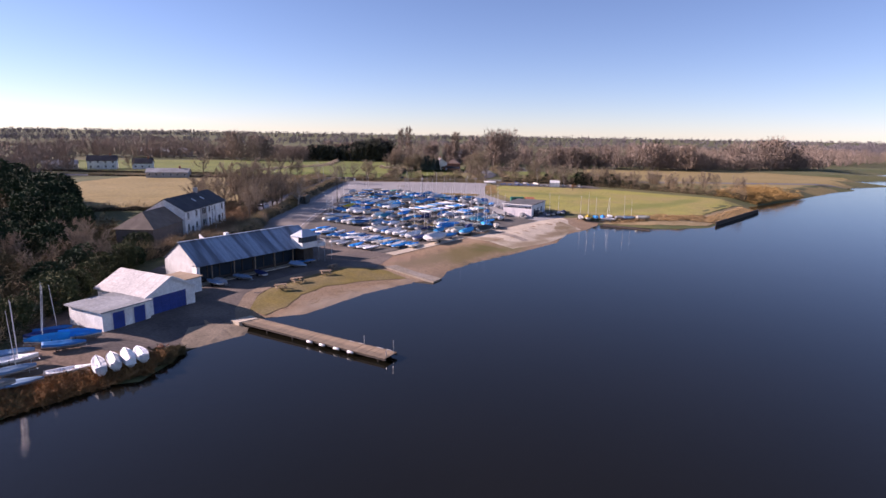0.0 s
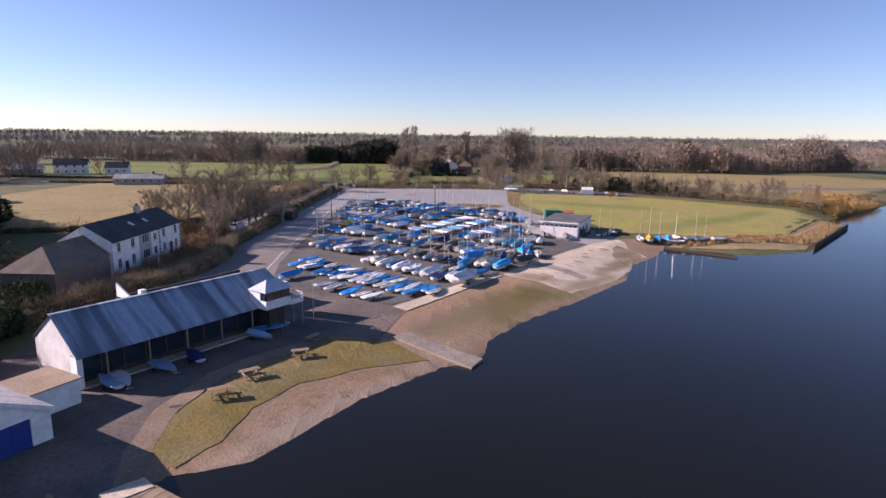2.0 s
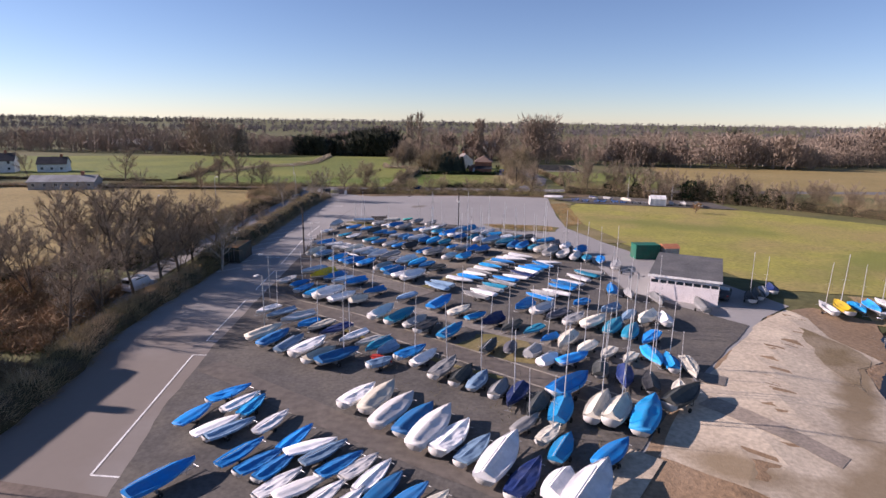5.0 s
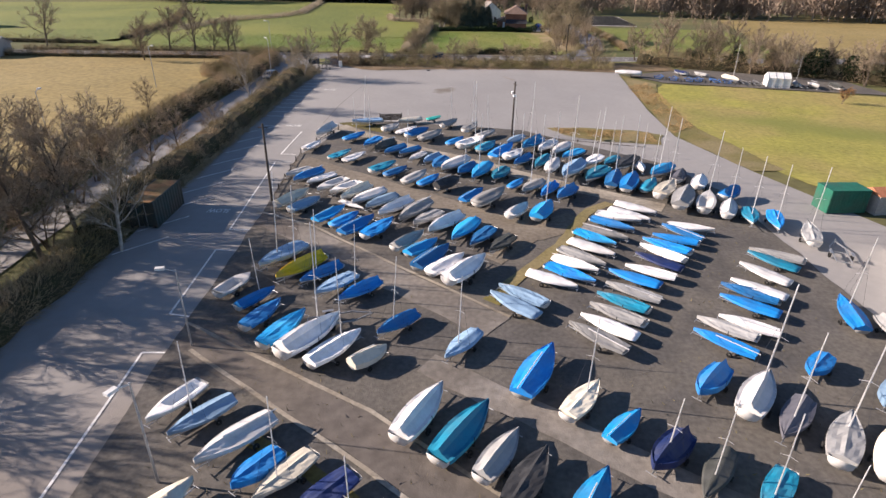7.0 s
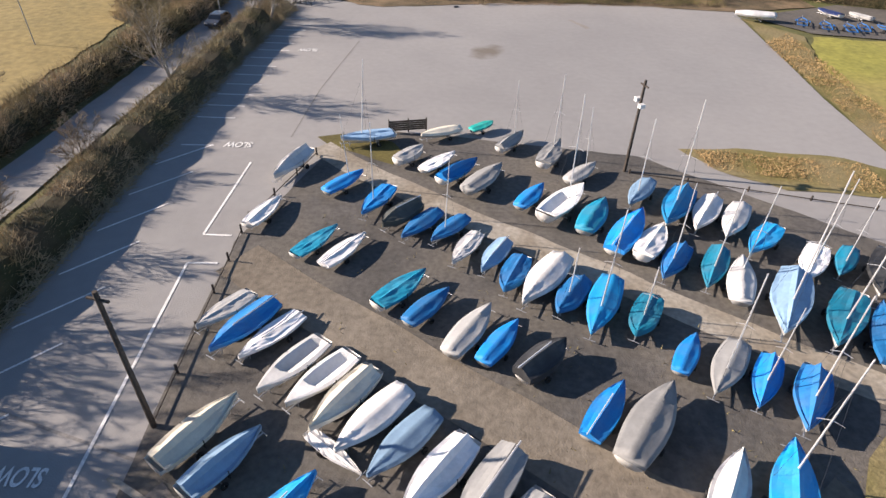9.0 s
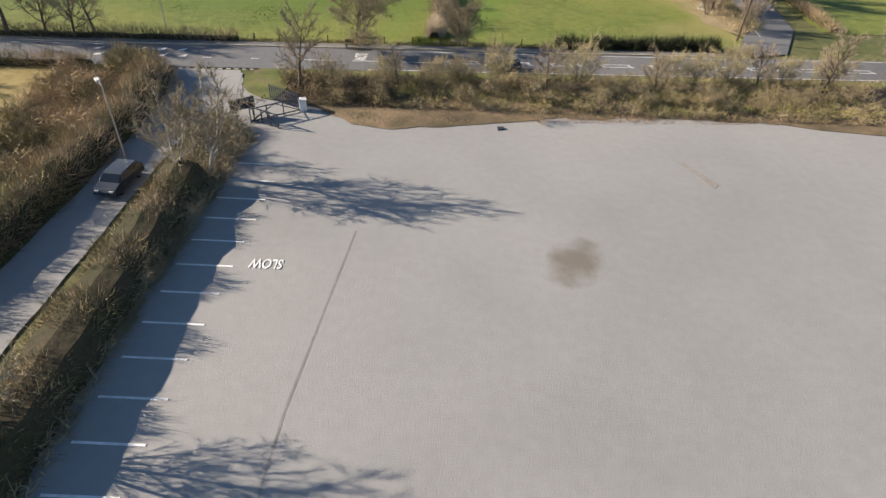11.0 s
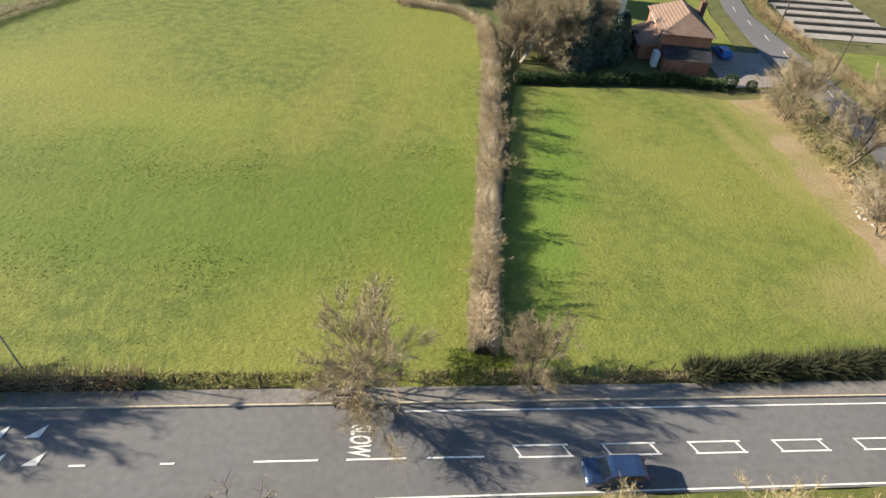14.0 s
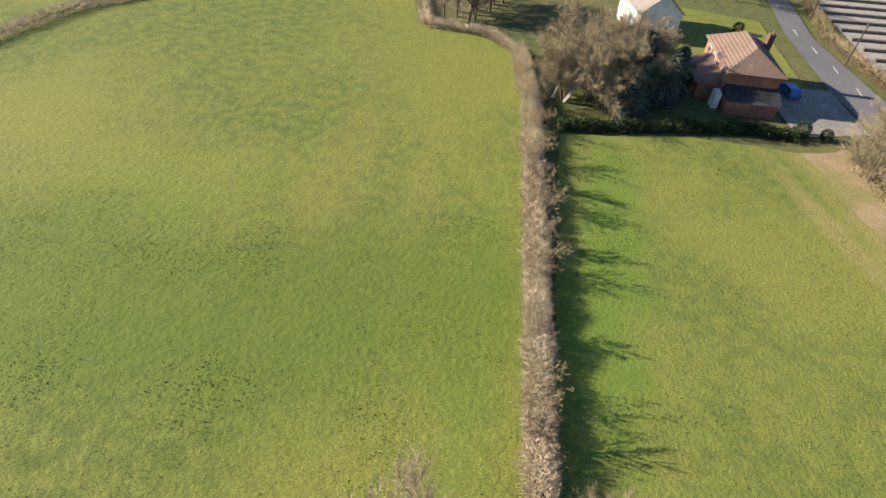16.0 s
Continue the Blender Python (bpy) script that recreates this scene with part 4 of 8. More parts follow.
def terrace():
    z0 = land1(-62, 131) + 0.5
    m = pose(-57.4, 116.5, z0, 0, 0, 90)
    b = thing("terrace_house", "terrace of white cottages with a dark slate roof", "house", m)
    L, D, ez, rz = 28.0, 8.5, 5.7, 8.2
    X0 = 5.9
    for x in (X0, L - 0.3):
        s = Shell()
        prof = [(0, -0.8), (D, -0.8), (D, ez), (D / 2, rz - 0.15), (0, ez)]
        s.add([(x, y, z) for y, z in prof] + [(x + 0.3, y, z) for y, z in prof], [(0, 1, 2, 3, 4), (9, 8, 7, 6, 5)] + [(i, 5 + i, 5 + (i + 1) % 5, (i + 1) % 5) for i in range(5)])
        part("gable_wall", s, W_PAINT, b, "white end gable")
    part("back_wall", Shell().box(X0 + 0.3, L - 0.3, D - 0.3, D, -0.8, ez), W_PAINT, b)
    # each cottage: its stretch of the front, its windows, its door
    for x0, x1, lights, door in ((X0 + 0.3, 10.5, ((7.5, 1.0),), 9.4), (10.5, 13.4, ((11.5, 1.1),), None), (13.4, 17.25, ((15.5, 2.2),), None),
                                 (17.25, 20.1, ((18.5, 1.0),), None), (20.1, L - 0.3, ((21.6, 1.0), (26.0, 0.95)), 24.1)):
        grey = x0 == 13.4
        wl = part("front_wall", Shell().box(x0, x1, 0, 0.3, -0.8, ez), STONE_W if grey else W_PAINT, b, "grey rendered front" if grey else "white rendered front")
        for xc, wide in lights:
            for za in (1.1, 3.7):
                window(wl, xc - wide / 2, xc + wide / 2, za, za + 1.55, 0.0, -1, 2 if wide > 2 else 1)
        if door:
            part("front_door", Shell().box(door - 0.45, door + 0.45, -0.05, 0.0, -0.3, 1.9), STEEL_D, wl, "dark front door")
            if door > 20:
                part("door_arch", Shell().loft([[(door + r * math.cos(t), y, 1.75 + r * math.sin(t)) for r, y in ((0.72, -0.06), (0.02, -0.06), (0.02, 0.0), (0.72, 0.0))] for t in [i * math.pi / 8 for i in range(9)]], True), STEEL_D, wl, "dark painted arch over the door")
    for x in (20.1, L):
        for z in range(10):
            w = 0.45 + 0.18 * (z % 2)
            part("quoin", Shell().box(x - (w if x == L else w / 2), x + (0.03 if x == L else w / 2), -0.03, 0.0, -0.1 + z * 0.58, 0.25 + z * 0.58), STEEL_D, b, "dark painted quoin")
    for za in (1.2, 3.8):
        for yc in (2.2, 6.0):
            w = part("window", Shell().box(L, L + 0.05, yc - 0.5, yc + 0.5, za, za + 1.3), FRAME, b)
            part("pane", Shell().box(L + 0.03, L + 0.06, yc - 0.4, yc + 0.4, za + 0.1, za + 1.2), PANE, w)
    for sg in (0, 1):
        for k in range(19):
            x0, x1 = X0 - 0.2 + k * (L - X0 + 0.4) / 19, X0 - 0.2 + (k + 1) * (L - X0 + 0.4) / 19 + 0.02
            y1 = -0.35 if sg == 0 else D + 0.35
            ze = rz - (rz - ez) * (D / 2 + 0.35) / (D / 2)
            dz = 0.015 * (k % 2)
            s = Shell().add([(x0, D / 2, rz + dz), (x1, D / 2, rz + dz), (x1, y1, ze + dz), (x0, y1, ze + dz), (x0, D / 2, rz - 0.12), (x1, D / 2, rz - 0.12), (x1, y1, ze - 0.12), (x0, y1, ze - 0.12)],
                            [(0, 1, 2, 3), (7, 6, 5, 4), (0, 3, 7, 4), (1, 5, 6, 2), (3, 2, 6, 7)])
            part("slate_course", s, SLATE, b)
    for x in (20.6,):
        c = part("chimney", Shell().box(x, x + 1.1, D / 2 - 0.35, D / 2 + 0.35, rz - 0.5, rz + 1.1), STONE_W, b, "pale rendered chimney stack")
        for j in range(3):
            part("chimney_pot", Shell().tube((x + 0.25 + j * 0.3, D / 2, rz + 1.1), (x + 0.25 + j * 0.3, D / 2, rz + 1.5), 0.12, 0.1, 8), TILE_TAN, c)
    for x in (14.8, 19.2):
        part("rooflight", Shell().add([(x, 1.6, 6.73), (x + 0.8, 1.6, 6.73), (x + 0.8, 2.6, 7.3), (x, 2.6, 7.3)], [(0, 1, 2, 3)]), FRAME, b, "pale rooflight")
    # lower brick outbuilding with a hipped tan roof
    part("outbuilding", Shell().box(-6.5, X0 - 0.02, 0.6, 8.0, -0.8, 3.6), mat("dull brick", (0.20, 0.155, 0.13), (0.16, 0.125, 0.10), 1.5, 0.9, 0.3, 10), b, "dull brick wing")
    part("outbuilding_roof", Shell().add([(-6.9, 0.2, 3.6), (X0 - 0.02, 0.2, 3.6), (X0 - 0.02, 8.4, 3.6), (-6.9, 8.4, 3.6), (-3.2, 4.3, 6.6), (X0 - 0.02, 4.3, 6.6)],
                                         [(3, 2, 1, 0), (0, 1, 5, 4), (1, 2, 5), (2, 3, 4, 5), (3, 0, 4)]), TILE_TAN, b, "weathered tan hipped roof")


def changing_hut():
    z0 = land1(20, 166)
    m = pose(15.2, 169.5, z0, 0, 0, -24)
    b = thing("club_hut", "white single-storey hut with a grey flat roof", "hut", m)
    W, D, H = 8.6, 14.5, 3.4
    ln_ = Shell()
    ln_.box(0, W, 0, 0.2, -0.2, 2.4).box(0, W, 0, 0.2, 2.85, H)
    for k in range(9):
        x = k * W / 8 - 0.08
        ln_.box(max(0, x), min(W, x + 0.16), 0, 0.2, 2.4, 2.85)
    f = part("front_wall", ln_, mat("pinkish white boards", (0.78, 0.72, 0.71), (0.70, 0.64, 0.63), 0.8, 0.7), b, "white boarded front with a strip of high windows")
    for k in range(8):
        x = k * W / 8
        part("pane", Shell().box(x + 0.08, x + W / 8 - 0.08, 0.08, 0.12, 2.4, 2.85), PANE, f)
    part("side_wall", Shell().box(0, 0.2, 0.2, D, -0.2, H), W_PAINT, b)
    sw = part("side_wall", Shell().box(W - 0.2, W, 0.2, D, -0.2, H), W_PAINT, b, "white side wall with dark doorways")
    for k in range(3):
        part("doorway", Shell().box(W, W + 0.04, 2.2 + k * 3.6, 3.5 + k * 3.6, 0, 2.1), STEEL_D, sw, "dark doorway")
    part("back_wall", Shell().box(0.2, W - 0.2, D - 0.2, D, -0.2, H), W_PAINT, b)
    part("roof", Shell().box(-0.3, W + 0.3, -0.3, D + 0.3, H, H + 0.16), mat("dark felt roof", (0.115, 0.115, 0.115), (0.09, 0.09, 0.09), 0.4, 0.9, stain=(0.16, 0.155, 0.15), stain_scale=0.3), b, "dark grey felt roof")
    part("fascia", Shell().box(-0.33, W + 0.33, -0.34, -0.3, H - 0.12, H + 0.18), W_PAINT, b)
    # green steel container beside it
    zc = land1(21, 192)
    c = thing("shipping_container", "green ribbed steel container beside the white hut", "container", pose(19.6, 190.6, zc, 0, 0, 5))
    gm = mat("green steel", (0.012, 0.115, 0.075), (0.018, 0.14, 0.09), 1, 0.6, stain=(0.05, 0.1, 0.07), stain_scale=0.6)
    part("body", Shell().box(0, 4.2, 0, 2.4, 0.1, 2.5), gm, c)
    for k in range(13):
        part("rib", Shell().box(0.05 + k * 0.33, 0.2 + k * 0.33, -0.05, 0.0, 0.15, 2.45), gm, c)
    part("roof_rim", Shell().box(-0.04, 4.24, -0.07, 2.45, 2.5, 2.6), gm, c)
    sh = thing("block_store", "grey block store with an orange-tiled roof", "shed", pose(24.6, 190.6, zc, 0, 0, 8))
    part("wall", Shell().box(0, 2.6, 0, 2.4, 0, 2.1), STONE_W, sh)
    part("roof", Shell().add([(-0.2, -0.2, 2.1), (2.8, -0.2, 2.1), (2.8, 2.6, 2.1), (-0.2, 2.6, 2.1), (-0.2, 1.2, 2.7), (2.8, 1.2, 2.7)],
                             [(3, 2, 1, 0), (0, 1, 5, 4), (2, 3, 4, 5), (1, 2, 5), (3, 0, 4)]), mat("orange tiles", (0.45, 0.19, 0.10), (0.38, 0.15, 0.08), 1, 0.9), sh, "orange tiled roof")


def hipped(x0, x1, y0, y1, z, top, inset):
    ym = (y0 + y1) / 2
    return Shell().add([(x0, y0, z), (x1, y0, z), (x1, y1, z), (x0, y1, z), (x0 + inset, ym, top), (x1 - inset, ym, top)],
                       [(3, 2, 1, 0), (0, 1, 5, 4), (1, 2, 5), (2, 3, 4, 5), (3, 0, 4)])


def brick_house():
    z0 = land1(0, 345)
    m = pose(-3.7, 346.2, z0, 0, 0, 86)       # local x runs away up the lane, local -y towards it
    b = thing("brick_house", "red-brick house with a brown hipped tiled roof", "house", m)
    L, D, ez, rz = 11.0, 7.2, 4.9, 7.3
    body = part("wall", Shell().box(0, L, -D, 0, -0.2, ez), BRICK, b, "orange-red brick walls")
    for k in range(10):
        part("brick_course", Shell().box(-0.012, L + 0.012, -D - 0.012, 0.012, 0.2 + k * 0.48, 0.26 + k * 0.48), BRICK, body)
    # sunlit west side windows
    for za in (1.0, 3.2):
        for k in range(4):
            x = 1.0 + k * 2.5
            w = part("window", Shell().box(x, x + 1.3, 0, 0.05, za, za + 1.15), FRAME, body)
            part("pane", Shell().box(x + 0.1, x + 0.6, 0.03, 0.065, za + 0.1, za + 1.05).box(x + 0.7, x + 1.2, 0.03, 0.065, za + 0.1, za + 1.05), PANE, w)
    part("roof", hipped(-0.5, L + 0.5, -D - 0.5, 0.5, ez, rz, 3.2), TILE_BR, b, "brown tiled hipped roof")
    for k in range(9):
        f = (k + 1) / 10
        x0, x1 = -0.5 + 3.2 * f, L + 0.5 - 3.2 * f
        for y, sg in ((0.5 - (D / 2 + 0.5) * f, 1), (-D - 0.5 + (D / 2 + 0.5) * f, -1)):
            part("tile_course", Shell().box(x0, x1, y - 0.12, y + 0.12, ez + (rz - ez) * f - 0.03, ez + (rz - ez) * f + 0.035), TILE_BR, b)
    c = part("chimney", Shell().box(7.4, 8.3, -D - 0.2, -D + 0.6, 4, 7.5), mat("sooty brick", (0.15, 0.085, 0.065), (0.11, 0.065, 0.05), 2.0, 0.95), b, "sooty brick chimney stack")
    part("chimney_pot", Shell().tube((7.85, -D + 0.2, 7.5), (7.85, -D + 0.2, 7.9), 0.15, 0.12, 8), TILE_TAN, c)
    part("porch", Shell().box(1.5, 8.5, 0, 2.6, -0.2, 2.3), BRICK, b, "single-storey brick wing")
    part("porch_roof", Shell().add([(1.1, 0, 3.7), (8.9, 0, 3.7), (8.9, 3.1, 2.3), (1.1, 3.1, 2.3), (1.1, 0, 2.3), (8.9, 0, 2.3)], [(0, 3, 2, 1), (0, 4, 3), (1, 2, 5), (4, 5, 2, 3)]), TILE_BR, b)
    part("lean_to", Shell().box(-2.6, 0, -D, -0.5, -0.2, 2.1), BRICK, b)
    part("lean_to_roof", Shell().add([(0, -D - 0.2, 3.2), (0, -0.2, 3.2), (-3.0, -0.2, 2.1), (-3.0, -D - 0.2, 2.1), (0, -D - 0.2, 2.1), (0, -0.2, 2.1)], [(0, 1, 2, 3), (0, 3, 4), (1, 5, 2), (3, 2, 5, 4)]), SLATE, b, "dark tiled lean-to roof")
    part("white_bay", Shell().box(-1.2, 0.4, 0.0, 0.8, -0.2, 2.2), W_PAINT, b, "white bay window")


def far_house(x, y, rz_, w, d, ez, pz, wall, roof, label, name="cottage"):
    b = thing(name, label, "house", pose(x, y, land1(x, y), 0, 0, rz_))
    wl = part("wall", Shell().box(0, w, 0, d, -0.2, ez), wall, b)
    part("gable", Shell().add([(0, 0, ez), (0, d, ez), (0, d / 2, pz - 0.1), (0.2, 0, ez), (0.2, d, ez), (0.2, d / 2, pz - 0.1)], [(0, 2, 1), (3, 4, 5)])
         .add([(w, 0, ez), (w, d, ez), (w, d / 2, pz - 0.1), (w - 0.2, 0, ez), (w - 0.2, d, ez), (w - 0.2, d / 2, pz - 0.1)], [(0, 1, 2), (3, 5, 4)]), wall, b)
    for s in (0, 1):
        y1 = -0.3 if s == 0 else d + 0.3
        ze = pz - (pz - ez) * (d / 2 + 0.3) / (d / 2)
        part("roof_slope", Shell().add([(-0.3, d / 2, pz), (w + 0.3, d / 2, pz), (w + 0.3, y1, ze), (-0.3, y1, ze), (-0.3, d / 2, pz - 0.15), (w + 0.3, d / 2, pz - 0.15), (w + 0.3, y1, ze - 0.15), (-0.3, y1, ze - 0.15)],
                                       [(0, 1, 2, 3), (7, 6, 5, 4), (0, 3, 7, 4), (1, 5, 6, 2), (3, 2, 6, 7)]), roof, b)
    n = max(2, int(w / 3))
    for k in range(n):
        for za in ((1.0, 3.4) if ez > 4 else (1.0,)):
            window(wl, (k + 0.5) * w / n - 0.5, (k + 0.5) * w / n + 0.5, za, za + 1.1, 0.0, -1, 1, False)
    for yc in (d * 0.3, d * 0.7):
        wd = part("window", Shell().box(-0.05, 0, yc - 0.5, yc + 0.5, 1, 2.1), FRAME, wl)
        part("pane", Shell().box(-0.07, -0.03, yc - 0.4, yc + 0.4, 1.1, 2.0), PANE, wd)
    part("chimney", Shell().box(w * 0.75, w * 0.75 + 0.8, d / 2 - 0.4, d / 2 + 0.4, pz - 0.6, pz + 1.0), BRICK, b)
    return b


boathouse()
store_shed()
terrace()
changing_hut()
brick_house()
far_house(-4.0, 367, 98, 9, 7.0, 4.4, 7.2, W_PAINT, mat("grey roof tiles", (0.25, 0.22, 0.20), (0.2, 0.175, 0.16), 0.8, 0.9), "white gabled house behind garden trees")
far_house(-196, 308, 25, 14, 8, 4.8, 7.5, W_PAINT, SLATE, "white farmhouse across the fields", "farmhouse")
far_house(-176, 316, 20, 10, 7, 3.5, 6.0, W_PAINT, SLATE, "white farm cottage across the fields", "farmhouse")
far_house(-215, 300, 30, 16, 8, 2.8, 5.0, STONE_W, ROOF_FLAT, "low grey farm building across the fields", "farm_building")
far_house(-262, 480, 0, 40, 14, 4.0, 7.0, STONE_W, ROOF_FLAT, "long grey barn across the fields", "barn")
far_house(-140, 262, 15, 18, 8, 2.6, 4.2, STONE_W, ROOF_FLAT, "low pale farm building beside the pasture", "farm_building")
far_house(3, 520, -30, 12, 9, 5, 9, W_PAINT, SLATE, "white house among distant trees", "cottage")
far_house(160, 420, 10, 14, 8, 4, 7, STONE_W, SLATE, "grey house at the edge of distant woods", "cottage")


def container(x, y, turn):
    """A six-metre steel container with corrugated sides, doors and a rusty, mossy top."""
    paint = mat("dull green container paint", (0.030, 0.050, 0.048), (0.022, 0.036, 0.036), 0.8, 0.55, stain=(0.10, 0.06, 0.035), stain_scale=0.6, stain_amount=0.4)
    c = thing("shipping_container", "dull green steel container with a rusty mossy top", "container", pose(x, y, land1(x, y) + 0.08, 0, 0, turn))
    L_, W_, H_ = 6.06, 2.44, 2.6
    for sg in (-1, 1):
        s = Shell()
        n = 44
        ring = [(-L_ / 2 + 0.1 + (L_ - 0.2) * k / n, sg * (W_ / 2 - (0.035 if (k // 2) % 2 else 0.0))) for k in range(n + 1)]
        for (ax, ay), (bx, by) in zip(ring, ring[1:]):
            s.add([(ax, ay, 0.15), (bx, by, 0.15), (bx, by, H_ - 0.1), (ax, ay, H_ - 0.1)], [(0, 1, 2, 3)])
        part("side_panel", s, paint, c)
        for zz in (0.08, H_ - 0.06):
            part("rail", Shell().beam((-L_ / 2, sg * (W_ / 2 - 0.03), zz), (L_ / 2, sg * (W_ / 2 - 0.03), zz), 0.09, 0.16), paint, c)
        for ex in (-1, 1):
            part("corner_post", Shell().box(ex * (L_ / 2 - 0.07) - 0.075, ex * (L_ / 2 - 0.07) + 0.075, sg * (W_ / 2 - 0.06) - 0.08, sg * (W_ / 2 - 0.06) + 0.08, 0, H_ + 0.01), paint, c)
        d = part("door", Shell().box(-L_ / 2 - 0.01, -L_ / 2 + 0.05, sg * 0.59 - 0.56, sg * 0.59 + 0.56, 0.15, H_ - 0.14), paint, c)
        part("lock_rod", Shell().tube((-L_ / 2 - 0.05, sg * 0.4, 0.1), (-L_ / 2 - 0.05, sg * 0.4, H_ - 0.1), 0.02), GALV, d)
    part("end_wall", Shell().box(L_ / 2 - 0.06, L_ / 2, -W_ / 2 + 0.1, W_ / 2 - 0.1, 0.15, H_ - 0.1), paint, c)
    part("roof", Shell().box(-L_ / 2 + 0.05, L_ / 2 - 0.05, -W_ / 2 + 0.06, W_ / 2 - 0.06, H_ - 0.08, H_ - 0.01),
         mat("rusty mossy steel", (0.30, 0.185, 0.095), (0.20, 0.16, 0.06), 0.9, 0.95, 0.4, 5, stain=(0.24, 0.10, 0.05), stain_scale=0.4, stain_amount=0.7), c, "rusty top with leaves and moss")


container(-48.0, 185.8, 91)

# ---- dinghies ----
COVERS = {
    "b": ("bright blue", (0.008, 0.245, 0.670), (0.006, 0.195, 0.55)), "n": ("navy blue", (0.014, 0.032, 0.135), (0.010, 0.024, 0.10)),
    "l": ("faded light blue", (0.24, 0.37, 0.52), (0.18, 0.30, 0.44)), "t": ("teal blue", (0.008, 0.215, 0.345), (0.008, 0.170, 0.28)),
    "w": ("white", (0.80, 0.79, 0.785), (0.72, 0.71, 0.705)), "g": ("mid grey", (0.33, 0.33, 0.325), (0.26, 0.26, 0.255)),
    "c": ("cream", (0.72, 0.67, 0.55), (0.62, 0.57, 0.46)), "d": ("dark green-grey", (0.060, 0.064, 0.058), (0.045, 0.048, 0.044)),
    "y": ("mustard yellow", (0.55, 0.38, 0.012), (0.45, 0.30, 0.012)), "r": ("red", (0.50, 0.035, 0.02), (0.40, 0.03, 0.02)),
    "o": ("white open-cockpit", (0.76, 0.75, 0.73), (0.68, 0.67, 0.65)),
    "a": ("azure blue", (0.009, 0.300, 0.640), (0.008, 0.24, 0.53)), "v": ("violet grey", (0.110, 0.110, 0.130), (0.080, 0.080, 0.098)), "k": ("near-black", (0.030, 0.031, 0.034), (0.020, 0.021, 0.023)),
    "s": ("mid blue", (0.016, 0.175, 0.440), (0.013, 0.135, 0.36)),
    "e": ("sea green", (0.01, 0.30, 0.27), (0.01, 0.24, 0.22)),
}
GEL = [mat("white gelcoat", (0.76, 0.75, 0.73), (0.68, 0.67, 0.65), 0.8, 0.35, spec=0.5, stain=(0.5, 0.48, 0.44), stain_scale=0.8, stain_amount=0.5, grain=0.05),
       mat("grey gelcoat", (0.42, 0.42, 0.41), (0.36, 0.36, 0.35), 0.8, 0.4, spec=0.5, grain=0.05)]


def cover_mat(code):
    nm, a, b_ = COVERS[code]
    dirt = tuple(0.6 * c + 0.4 * 0.28 for c in a) if code not in "wco" else (0.50, 0.48, 0.44)
    return mat(nm + " boat cover", a, b_, 0.8, 0.62, 0.4, 1.6, spec=0.3, stain=dirt, stain_scale=0.8, stain_amount=0.3, each=0.3, grain=0.06)


def half_beam(s, beam, fine):
    """Half the boat's width at s, 0 at the stern and 1 at the bow."""
    if s < 0.45:
        return beam / 2 * (0.74 + 0.26 * math.sin(s / 0.40 * math.pi / 2)) if s < 0.40 else beam / 2
    return beam / 2 * max(0.015, 1 - ((s - 0.45) / 0.55) ** (fine - 0.2))


STATIONS = (0, 0.07, 0.14, 0.21, 0.28, 0.36, 0.45, 0.53, 0.6, 0.66, 0.72, 0.78, 0.83, 0.88, 0.92, 0.97, 1.0)


def hull_shell(L, beam, depth, z, fine):
    rings = []
    for s in STATIONS:
        hb = half_beam(s, beam, fine)
        keel = z + 0.02 + 0.28 * depth * max(0, (s - 0.6) / 0.4) ** 2
        sheer = z + depth + 0.10 * depth * abs(s - 0.4) * 2
        x = (s - 0.45) * L
        rings.append([(x, hb * k, keel + (sheer - keel) * zz) for k, zz in ((1, 1), (0.92, 0.45), (0.62, 0.12), (0, 0), (-0.62, 0.12), (-0.92, 0.45), (-1, 1))])
    return Shell().loft(rings)


